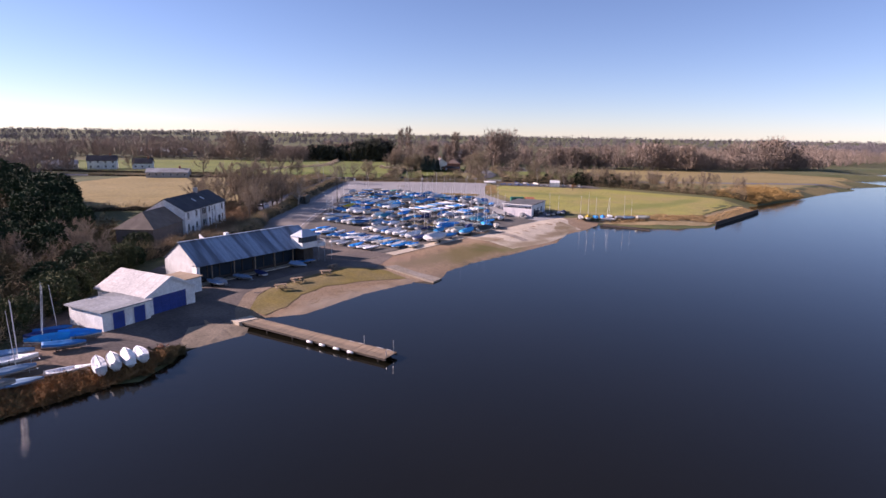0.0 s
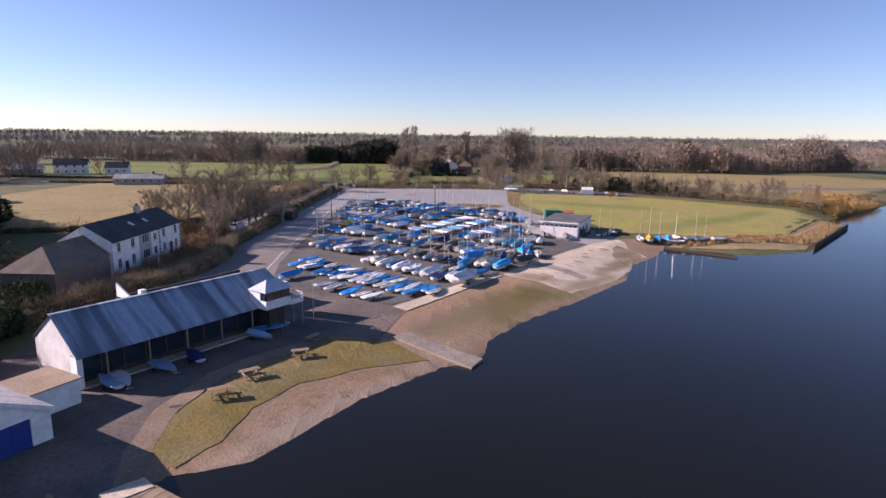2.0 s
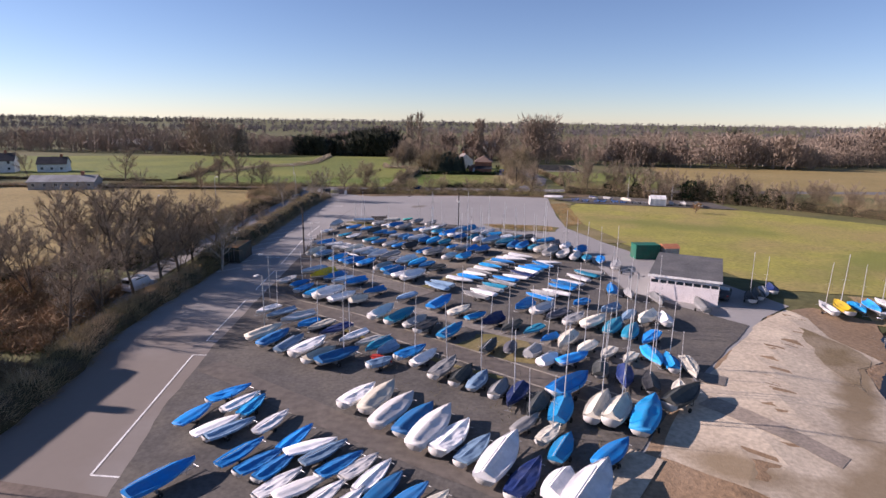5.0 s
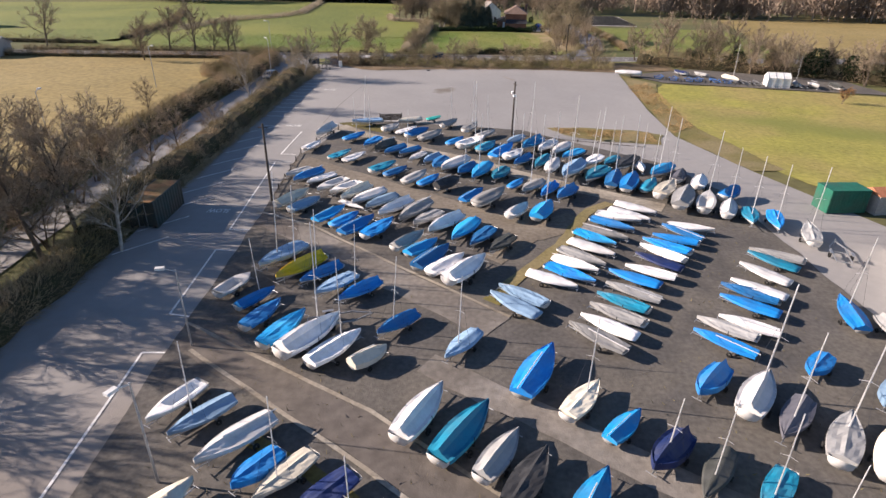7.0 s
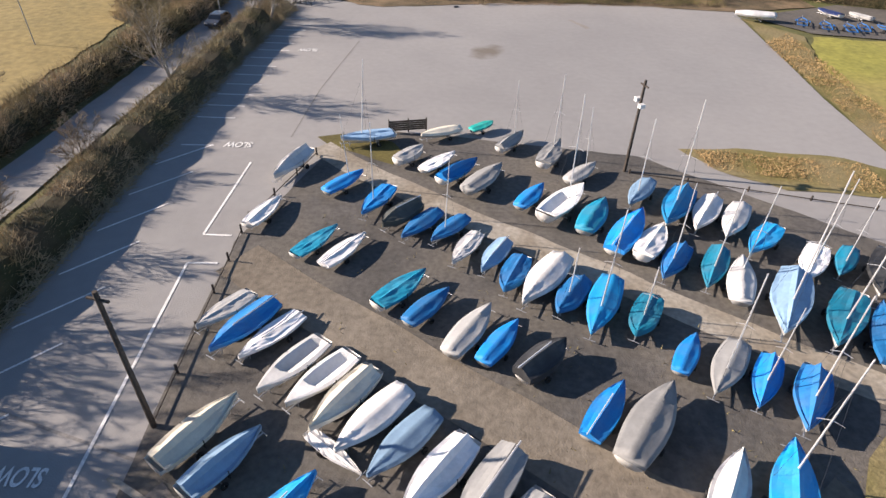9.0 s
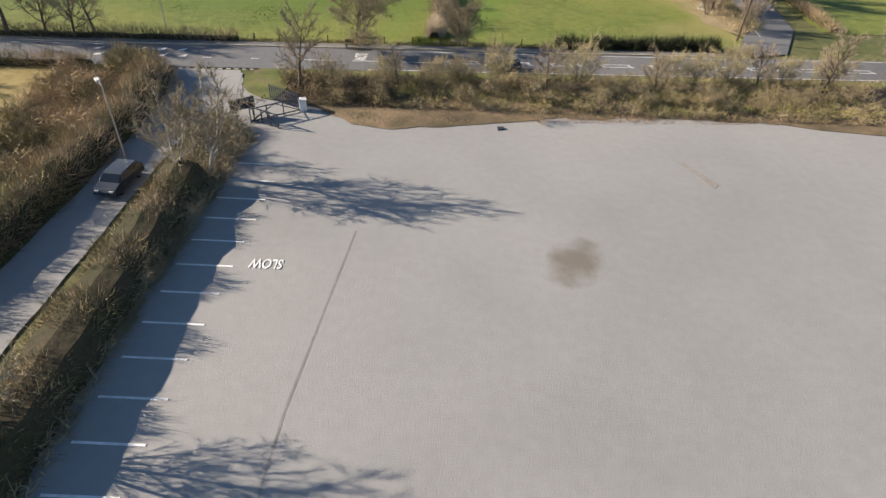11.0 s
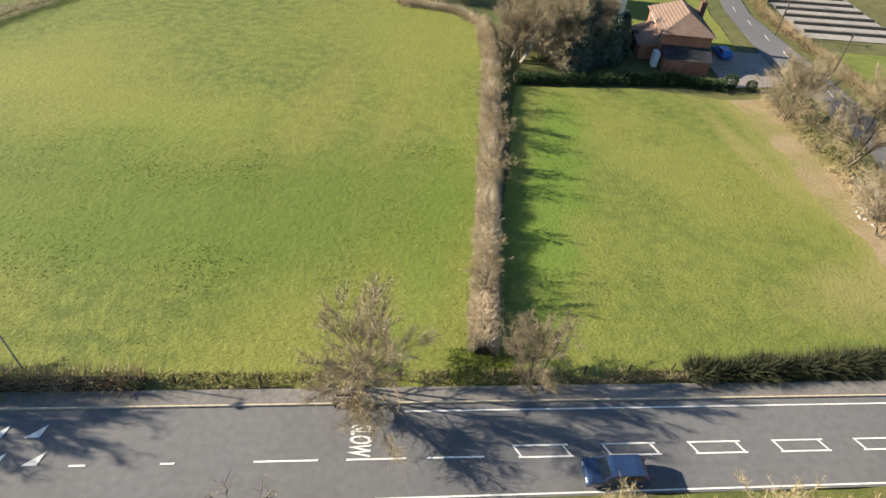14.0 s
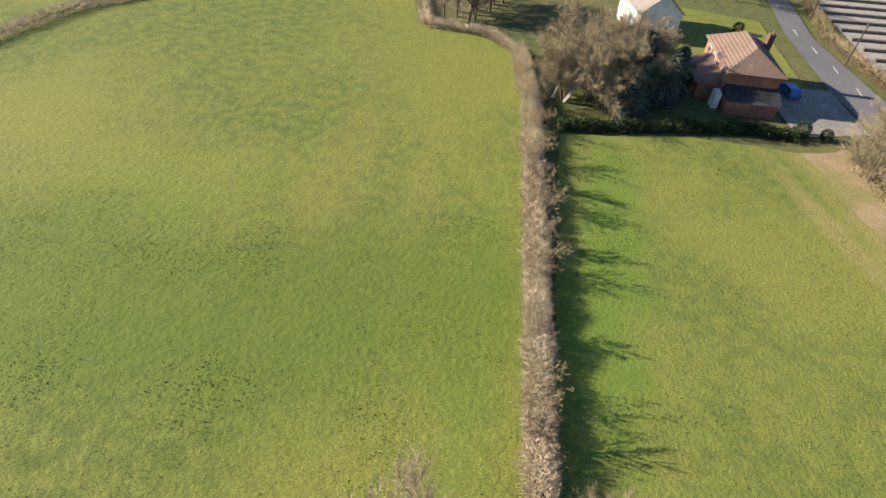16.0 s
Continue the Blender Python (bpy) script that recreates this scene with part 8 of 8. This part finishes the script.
lettering("SLOW", -42.9, 217.4, 180, 2.3, 0.95, CP + 0.01)
lettering("SLOW", -42.6, 187.2, 180, 2.2, 0.95, CP + 0.01)
lettering("SLOW", -42.5, 241.5, 180, 2.2, 1.0, CP + 0.01)
lettering("SLOW", -41.4, 280.2, -90, 2.3, 1.5, RD)

# main road paint
for x0, x1 in ((-59.3, -58.3), (-53.8, -52.9), (-48.0, -43.9), (-42.1, -38.2), (-36.8, -33.0), (-67, -66)):
    stripe([(x0, 281.85 + 0.073 * x0), (x1, 281.85 + 0.073 * x1)], 0.13, RD, "white centre-line dash")
for k in range(12):
    x0 = -31.1 + 6.2 * k
    u = lambda x, o: (x, 282.1 + 0.073 * x + o)
    stripe([u(x0 + 0.4, -0.35), u(x0 + 4.2, -0.35)], 0.12, RD, "white hazard marking")
    stripe([u(x0, 0.5), u(x0 + 3.9, 0.5)], 0.12, RD, "white hazard marking")
    stripe([u(x0 + 0.1, 0.5), u(x0 + 0.6, -0.3)], 0.14, RD, "white hazard marking")
    stripe([u(x0 + 3.5, 0.5), u(x0 + 4.0, -0.3)], 0.14, RD, "white hazard marking")
for k in range(5):
    for o, dx in ((1.3, 0), (-0.6, 0.8)):
        x, y = -71.8 + 2.35 * k + dx, 283.0 + 0.073 * (-71 + 2.35 * k) + o
        z = land1(x, y) + RD
        solid("marking", Shell().add([(x - 0.6, y - 0.55, z), (x + 0.35, y - 0.45, z), (x + 0.5, y + 0.5, z)], [(0, 1, 2)]), PAINT, "white triangle on a speed hump", "road marking", kind="structure")
for k in range(11):
    x = -61.6 + 0.86 * k
    stripe([(x, 278.75 + 0.077 * x), (x + 0.5, 278.75 + 0.077 * (x + 0.5))], 0.12, RD, "white give-way dash")
for xa, xb, kk in ((-38.5, 6, 0.90), (-110, -72, 0.93), (-40, 60, 0.03), (14, 90, 0.93), (-110, -66, 0.03)):
    n = int((xb - xa) / 8) + 1
    stripe([(xa + (xb - xa) * i / n, road_y(xa + (xb - xa) * i / n, kk)) for i in range(n + 1)], 0.12, RD, "white road edge line")
for k in range(12):
    y = 296 + k * 7
    x = 11.2 + min(10.0, (y - 290) * 0.35) - max(0, (y - 325)) * 0.045
    stripe([(x, y), (x + 0.3, y + 2.6)], 0.12, 0.21, "white centre-line dash")
kerb = Shell().box(-0.45, 0.45, -0.06, 0.06, -0.1, 0.12).mesh("kerbstone", CONC)
kb = thing("kerb", "pale concrete kerb along the pavement", "kerb", pose(0, 0, 1.6))
kb["kind"] = "structure"
for k in range(110):
    x = -94 + 0.91 * k
    part("kerbstone", kerb, None, kb, at=pose(x, road_y(x, 1.0) - 0.03, 0.08, 0, 0, 4.3))
# dark patch and streaks on the car park
drape("damp_patch", [(-9.8, 258.0), (-9.2, 258.2), (-7.4, 254.6), (-8.0, 254.0)], mat("faint damp streak", (0.25, 0.225, 0.2), (0.28, 0.255, 0.23), 0.8, 0.9), 0.095, "faint dark streak on the tarmac", "stain", 2, 0.3)

# ---- street furniture ----


def pole(x, y, h, label, lamp=False, name="telegraph_pole"):
    p = thing(name, label, "pole", pose(x, y, land1(x, y), 0, 0, random.Random(int(x * 7)).uniform(0, 360)), "poles")
    part("shaft", Shell().tube((0, 0, 0), (0, 0, h), 0.14 if not lamp else 0.07, 0.10 if not lamp else 0.05, 8), WOOD_D if not lamp else GALV, p)
    if lamp:
        part("arm", Shell().tube((0, 0, h - 0.1), (0.7, 0, h + 0.15), 0.04), GALV, p)
        part("lantern", Shell().box(0.6, 1.15, -0.14, 0.14, h + 0.08, h + 0.24), FRAME, p, "pale lamp head")
    else:
        part("crossarm", Shell().beam((-0.5, 0, h - 0.4), (0.5, 0, h - 0.4), 0.09, 0.09), WOOD_D, p)
    return p


pole(-38.0, 189.9, 8.3, "tall dark timber pole beside the boat park")
q = pole(-11.1, 215.3, 7.6, "dark timber pole with white floodlights")
part("floodlight", Shell().box(-0.5, -0.15, -0.3, 0.1, 5.9, 6.2), FRAME, q, "white floodlight")
part("floodlight", Shell().box(0.15, 0.5, -0.3, 0.1, 5.6, 5.9), FRAME, q, "white floodlight")
pole(-33.3, 154.4, 6.5, "grey lamp post among the dinghies", True, "lamp_post")
pole(-36.2, 165.4, 6.0, "grey lamp post among the dinghies", True, "lamp_post")
for x, y in ((-66, 284.6), (-56.5, 252.5), (-52, 125.5), (9, 293.5), (23.5, 345), (22, 362), (24.5, 381), (-71, 205), (-74, 240)):
    pole(x, y, 7.2, "slim grey street lamp beside the road" if x < 0 else "slim pole beside the side road", x < -50, "street_lamp" if x < -50 else "telegraph_pole")


def picnic(x, y, turn):
    t = thing("picnic_table", "weathered timber picnic table on the grass", "picnic table", pose(x, y, land1(x, y) + 0.09, 0, 0, turn), "picnic tables")
    for k in range(5):
        part("tabletop_board", Shell().box(-0.9, 0.9, -0.36 + k * 0.15, -0.23 + k * 0.15, 0.72, 0.76), WOOD, t)
    for sg in (-1, 1):
        for k in range(2):
            part("seat_board", Shell().box(-0.9, 0.9, sg * 0.68 - 0.14 + k * 0.15, sg * 0.68 - 0.01 + k * 0.15, 0.42, 0.46), WOOD, t)
        part("seat_bearer", Shell().box(sg * 0.65 - 0.04, sg * 0.65 + 0.04, -0.8, 0.8, 0.34, 0.42), WOOD, t)
        for s2 in (-1, 1):
            part("leg", Shell().beam((sg * 0.65, s2 * 0.62, 0), (sg * 0.65, s2 * 0.22, 0.72), 0.06, 0.1), WOOD, t)


for x, y, a in ((-25.2, 83.4, 30), (-23.9, 87.6, 40), (-20.5, 92.9, 20), (-20.2, 97.4, 65)):
    picnic(x, y, a)


def car(x, y, turn, paint, label, name="car", van=False):
    """A parked vehicle along local x."""
    c = thing(name, label, name, pose(x, y, land1(x, y) + 0.18, 0, 0, turn), "vehicles")
    L, W, H = (4.8, 1.9, 1.95) if van else (4.2, 1.75, 1.42)
    prof = [(-L / 2, 0.32), (-L / 2, 0.75), (-L / 2 + 0.1, 0.95), (-L / 2 + (0.15 if van else 0.55), H - 0.04), (-L / 2 + (0.35 if van else 0.9), H), (L * 0.08, H), (L * 0.14, H - 0.05), (L * 0.27, 0.95), (L / 2 - 0.12, 0.78), (L / 2, 0.6), (L / 2, 0.32)]
    rings = []
    for k, f in ((-1, 0.9), (-0.94, 1), (0.94, 1), (1, 0.9)):
        rings.append([(px_ * (0.985 if abs(k) == 1 else 1), k * W / 2 * (1 if pz < 1.0 else 0.86), pz if abs(k) < 1 else 0.32 + (pz - 0.32) * 0.97) for px_, pz in prof])
    body = part("body", Shell().loft(rings, True), paint, c, "painted car body")
    gl = glass_mat("car glass", (0.01, 0.012, 0.015))
    part("windscreen", Shell().add([(L * 0.15, -W * 0.40, H - 0.06), (L * 0.15, W * 0.40, H - 0.06), (L * 0.28, W * 0.44, 0.97), (L * 0.28, -W * 0.44, 0.97)], [(0, 3, 2, 1)]), gl, c, "dark windscreen")
    for sg in (-1, 1):
        y0, y1 = sg * W * 0.475, sg * W * 0.437
        part("side_window", Shell().add([(-L * 0.36, y0, 1.0), (L * 0.22, y0, 1.0), (L * 0.11, y1, H - 0.1), (-L * 0.32, y1, H - 0.1)], [(0, 1, 2, 3) if sg < 0 else (3, 2, 1, 0)]), gl, c, "dark side windows")
        part("headlight", Shell().box(L / 2 - 0.06, L / 2 + 0.02, sg * W * 0.33 - 0.15, sg * W * 0.33 + 0.15, 0.58, 0.72), FRAME, c)
        part("rear_light", Shell().box(-L / 2 - 0.02, -L / 2 + 0.05, sg * W * 0.38 - 0.1, sg * W * 0.38 + 0.1, 0.7, 0.9), mat("red lamp plastic", (0.4, 0.01, 0.01), None, 1, 0.3), c)
        for xx in (-L * 0.31, L * 0.31):
            w = part("wheel", wheel_shell(0.31, 0.2), RUBBER, c, "black tyre", True, pose(xx, sg * (W / 2 - 0.12), 0.31))
            part("rim", hub_shell(0.19, 0.22), GALV, w)
    part("rear_window", Shell().add([(-L / 2 + (0.12 if van else 0.2), -W * 0.4, 1.0), (-L / 2 + (0.12 if van else 0.2), W * 0.4, 1.0), (-L / 2 + (0.12 if van else 0.5), W * 0.38, H - 0.12), (-L / 2 + (0.12 if van else 0.5), -W * 0.38, H - 0.12)], [(0, 1, 2, 3)]), gl, c, "dark rear window")
    return c


P_BLUE = mat("dark blue car paint", (0.02, 0.04, 0.10), (0.025, 0.05, 0.12), 1, 0.25, spec=0.6, grain=0)
P_BLUE2 = mat("bright blue car paint", (0.02, 0.12, 0.40), (0.025, 0.13, 0.42), 1, 0.25, spec=0.6, grain=0)
P_WHITE = mat("white car paint", (0.75, 0.75, 0.76), (0.7, 0.7, 0.71), 1, 0.3, spec=0.6, grain=0)
P_GREY = mat("dark grey car paint", (0.05, 0.055, 0.065), (0.06, 0.065, 0.075), 1, 0.25, spec=0.6, grain=0)
car(-24.5, 278.5, 184, P_BLUE, "dark blue hatchback on the main road")
car(-56.0, 250.0, 265, P_GREY, "dark grey car on the narrow lane")
car(-55.2, 168.2, 78, P_WHITE, "white panel van on the lane", "van", True)
car(8.3, 351.0, 95, P_BLUE2, "bright blue car parked beside the house")
car(25.6, 170.0, 60, P_GREY, "dark car parked beside the white hut")

# gate at the car park mouth


def gate_leaf(x0, y0, x1, y1, label):
    L = math.hypot(x1 - x0, y1 - y0)
    g = thing("gate", label, "gate", pose(x0, y0, land1(x0, y0) + 0.1, 0, 0, math.degrees(math.atan2(y1 - y0, x1 - x0))))
    for z in (0.15, 1.35):
        part("rail", Shell().beam((0, 0, z), (L, 0, z), 0.09, 0.09), STEEL_D, g)
    for k in range(4):
        part("upright", Shell().beam((L * k / 3, 0, 0.0), (L * k / 3, 0, 1.45), 0.09, 0.09), STEEL_D, g)
    part("brace", Shell().beam((0, 0, 0.15), (L / 2, 0, 1.35), 0.07, 0.07), STEEL_D, g)
    part("brace", Shell().beam((L / 2, 0, 1.35), (L, 0, 0.15), 0.07, 0.07), STEEL_D, g)


gate_leaf(-49.2, 261.8, -45.3, 264.8, "dark steel vehicle gate across the entrance")
gate_leaf(-49.0, 262.2, -46.4, 260.9, "dark steel gate leaf standing open")
g = thing("fence_panel", "dark blue steel fence beside the gate", "fence", pose(-48.8, 267.3, land1(-48, 266) + 0.1, 0, 0, -30))
for k in range(14):
    part("bar", Shell().box(k * 0.29, k * 0.29 + 0.08, -0.03, 0.03, 0, 1.6), mat("dark blue steel", (0.015, 0.025, 0.07), None, 2, 0.5), g)
for z in (0.3, 1.35):
    part("rail", Shell().box(0, 3.9, -0.05, 0.0, z, z + 0.08), STEEL_D, g)
solid("control_cabinet", Shell().box(-0.35, 0.35, -0.3, 0.3, 0, 1.15).box(-0.4, 0.4, -0.35, 0.35, 1.15, 1.22), FRAME, "white control cabinet beside the gate", "cabinet", m=pose(-45.0, 265.0, land1(-45, 265) + 0.1, 0, 0, 20))
s = thing("notice_sign", "dark backed sign board beside the gate", "sign", pose(-50.2, 262.9, land1(-50, 263), 0, 0, 35))
part("board", Shell().box(-1.2, 1.2, -0.04, 0.04, 0.9, 2.0), STEEL_D, s)
for x in (-1.0, 1.0):
    part("post", Shell().box(x - 0.05, x + 0.05, 0.04, 0.12, 0, 2.1), WOOD_D, s)
s = thing("roadside_bench", "dark timber bench on the roadside verge", "bench", pose(-42.6, 282.9, land1(-42, 284) + 0.25, 0, 0, 4))
for k in range(3):
    part("slat", Shell().box(-1.0, 1.0, -0.3 + k * 0.18, -0.15 + k * 0.18, 0.42, 0.47), WOOD_D, s)
    part("back_slat", Shell().box(-1.0, 1.0, 0.26, 0.31, 0.55 + k * 0.14, 0.66 + k * 0.14), WOOD_D, s)
for x in (-0.8, 0.8):
    part("leg", Shell().box(x - 0.05, x + 0.05, -0.28, 0.3, 0, 0.42), WOOD_D, s)
s = thing("fence_panel", "dark slatted windbreak panel among dinghies", "fence", pose(-30.6, 220.4, land1(-30, 220) + 0.1, 0, 0, 14))
for k in range(5):
    part("slat", Shell().box(0, 3.4, -0.03, 0.03, 0.25 + k * 0.19, 0.4 + k * 0.19), WOOD_D, s)
for x in (0, 1.7, 3.3):
    part("post", Shell().box(x, x + 0.09, 0.03, 0.12, 0, 1.3), WOOD_D, s)

# fences round the meadow and the boat park


def post_fence(name, pts, step, h, material, label, rails=2):
    f = thing(name, label, "fence", pose(0, 0, 0))
    pm = Shell().box(-0.05, 0.05, -0.05, 0.05, 0, h).mesh("post", material)
    for (ax, ay), (bx, by) in zip(pts[:-1], pts[1:]):
        L = math.hypot(bx - ax, by - ay)
        n = max(1, int(L / step))
        last = None
        for k in range(n + 1):
            x, y = ax + (bx - ax) * k / n, ay + (by - ay) * k / n
            z = land1(x, y)
            part("post", pm, None, f, at=pose(x, y, z, 0, 0, random.Random(k).uniform(-10, 10)))
            if last:
                for r in range(rails):
                    zz = h * (0.45 + 0.45 * r)
                    part("rail", Shell().beam((last[0], last[1], last[2] + zz), (x, y, z + zz), 0.03, 0.07), material, f)
            last = (x, y, z)


post_fence("post_fence", [(-58, 283.9), (-46, 284.6), (-32, 286.0), (-18, 287.4)], 3.0, 1.1, WOOD_D, "dark fence posts along the meadow", 0)
post_fence("post_fence", [(-38.7, 205), (-38.0, 190)], 3.0, 0.8, WOOD_D, "low dark fence beside the dinghies", 1)
post_fence("post_fence", [(-38.6, 206.5), (-36.0, 216)], 2.5, 0.8, WOOD_D, "low dark fence beside the dinghies", 1)
post_fence("post_fence", [(-10.8, 215.0), (6.5, 211)], 4.0, 0.5, WOOD_D, "low dark knee rail beside the island", 1)

# trailer compound
boat(17.0, 260.8, 170, "w", "k")
c = thing("marquee_store", "white fabric storage tent in the compound", "tent", pose(42.5, 254.5, land1(43, 254) + 0.15, 0, 0, -10))
part("canopy", Shell().loft([[(x, -1.5, 0), (x, -1.5, 1.8), (x, 0, 2.7), (x, 1.5, 1.8), (x, 1.5, 0)] for x in (0, 1.4, 2.8, 4.2)]), W_PAINT, c, "white fabric canopy")
for k in range(4):
    part("hoop", Shell().tube((k * 1.4, -1.53, 0), (k * 1.4, -1.53, 1.85), 0.03).tube((k * 1.4, -1.53, 1.85), (k * 1.4, 0, 2.74), 0.03).tube((k * 1.4, 0, 2.74), (k * 1.4, 1.53, 1.85), 0.03), GALV, c)


def trailer(x, y, turn, material, label):
    t = thing("boat_trailer", label, "trailer", pose(x, y, land1(x, y) + 0.16, 0, 0, turn), "boat trailers")
    part("frame", Shell().beam((-2, -0.6, 0.4), (1.2, -0.6, 0.4), 0.07, 0.09).beam((-2, 0.6, 0.4), (1.2, 0.6, 0.4), 0.07, 0.09).beam((1.2, -0.6, 0.4), (2.6, 0, 0.4), 0.07, 0.09)
         .beam((1.2, 0.6, 0.4), (2.6, 0, 0.4), 0.07, 0.09).beam((-2, -0.6, 0.4), (-2, 0.6, 0.4), 0.07, 0.09).beam((0, -0.6, 0.4), (0, 0.6, 0.4), 0.07, 0.09), material, t)
    for sg in (-1, 1):
        w = part("wheel", shared(("twheel",), lambda: wheel_shell(0.28, 0.17).mesh("wheel", RUBBER, True)), None, t, at=pose(-0.5, sg * 0.85, 0.28))
        part("mudguard", Shell().box(-0.9, -0.1, sg * 0.85 - 0.11, sg * 0.85 + 0.11, 0.6, 0.64), material, t)
    part("jockey_wheel", Shell().tube((2.4, 0, 0), (2.4, 0, 0.7), 0.03), GALV, t)


TB = mat("bright blue steel", (0.02, 0.15, 0.45), (0.02, 0.12, 0.38), 2, 0.5)
for k in range(11):
    rng = random.Random(k + 40)
    trailer(23 + 2.6 * k + rng.uniform(-0.4, 0.4), 259.0 - 0.55 * k + rng.uniform(-0.8, 0.8), 80 + rng.uniform(-15, 15), TB if k < 6 else GALV, "bright blue boat trailer in the compound" if k < 6 else "galvanised boat trailer in the compound")
for k, (x, y) in enumerate(((48.5, 254.2), (51.5, 253.2), (55, 252), (37, 258), (29, 264), (33, 263))):
    boat(x, y, 75 + 8 * k, "gwdcng"[k], "m")
for k, (x, y, a) in enumerate(((-27, 168.5, 20), (15.5, 181, 70))):
    trailer(x, y, a, GALV, "empty galvanised road trailer among dinghies")

# horticultural rows behind the side road
drape("nursery_ground", [(27, 362), (46, 362), (48, 400), (31, 402)], mat("pale fleece", (0.34, 0.315, 0.29), (0.28, 0.26, 0.24), 0.5, 0.9), 0.12, "pale covered growing beds", "field", 8)
for k in range(9):
    y = 365 + 4 * k
    solid("hedgerow", Shell().loft([[(x, y - 0.35, land1(x, y)), (x, y - 0.25, land1(x, y) + 0.6), (x, y + 0.25, land1(x, y) + 0.6), (x, y + 0.35, land1(x, y))] for x in (28.4, 34, 40, 46)]), mat("dull clipped stems", (0.14, 0.125, 0.10), (0.10, 0.09, 0.075), 0.6, 0.95), "low dull brown clipped row in pale ground", "hedge", "nursery rows")

# bits and pieces
rng = random.Random(8)
rub = thing("rubble_heap", "heap of broken timber and rubble on the bank", "heap", pose(-31.2, 59.6, land1(-31.2, 59.6)))
for k in range(46):
    a, r = rng.uniform(0, 6.28), rng.uniform(0, 1.6)
    x, y, z = r * math.cos(a), r * math.sin(a) * 0.7, 0.7 * (1 - r / 1.7)
    L = rng.uniform(0.2, 0.7)
    part("piece", Shell().beam((x, y, z), (x + L * rng.uniform(-1, 1), y + L * rng.uniform(-1, 1), z + rng.uniform(-0.1, 0.35)), rng.uniform(0.08, 0.3), rng.uniform(0.04, 0.2)), rng.choice([WOOD, CONC, BRICK, WOOD_D]), rub)


def stones(name, quad, n, size, material, label, seed):
    """Loose stones scattered over a stretch of shore."""
    r = np.random.default_rng(seed)
    XY = in_quad(*quad)(r, n)
    z = land(XY[:, 0], XY[:, 1]) + 0.05
    s_ = Shell()
    for (x, y), zz in zip(XY, z):
        a = r.uniform(*size)
        p = [(x + a * r.uniform(0.6, 1) * math.cos(t), y + a * r.uniform(0.6, 1) * math.sin(t)) for t in (0.2, 1.5, 2.8, 4.0, 5.2)]
        s_.add([(u_, v_, zz - 0.03) for u_, v_ in p] + [(x, y, zz + a * 0.6)], [(0, 1, 5), (1, 2, 5), (2, 3, 5), (3, 4, 5), (4, 0, 5)])
    return solid(name, s_, material, label, "stones", kind="stuff")


STONE = mat("shore stones", (0.34, 0.28, 0.22), (0.22, 0.18, 0.14), 0.8, 0.9)
stones("shore_stones", ((-1.0, 101), (25, 132), (23.5, 133.5), (-2.5, 102)), 420, (0.04, 0.14), STONE, "loose stones along the water's edge", 1)
stones("shore_stones", ((-23, 75), (-5, 93.6), (-6, 95), (-24, 77)), 420, (0.03, 0.12), STONE, "loose stones along the water's edge", 2)
stones("shore_stones", ((28.5, 144), (41, 160), (39, 161), (27, 145)), 200, (0.04, 0.14), STONE, "loose stones along the water's edge", 3)
stones("shore_stones", ((-16, 104), (-12.5, 106.5), (-13.5, 108), (-17, 105.2)), 120, (0.08, 0.3), STONE, "rubble at the edge of the yard", 4)
stones("rubble_edge", ((8.5, 309), (12.5, 318), (15, 316), (11, 306)), 300, (0.1, 0.5), mat("pale rubble", (0.4, 0.38, 0.36), (0.3, 0.28, 0.26), 0.8, 0.9), "grey rubble beneath roadside trees", 5)
grow(BUSH, "lone bush at the car park edge", [(-21.6, 264.9, 0.42)], 31, "shrub", group="roadside shrubs")
grow([bare_tree(61, 5, 0.5, BARK, REED_D, stems=3, dense=0.9)], "russet young tree on the lawn", [(49.5, 240, 0.55)], 32, "young_tree")
solid("drain_cover", Shell().prism([(-0.35, -0.25), (0.35, -0.25), (0.4, 0.2), (-0.2, 0.35)], 0, 0.12), STEEL_D, "dark broken drain cover on the tarmac", "drain cover", m=pose(-25.6, 263.1, land1(-25.6, 263.1) + 0.08, 0, 0, 20))
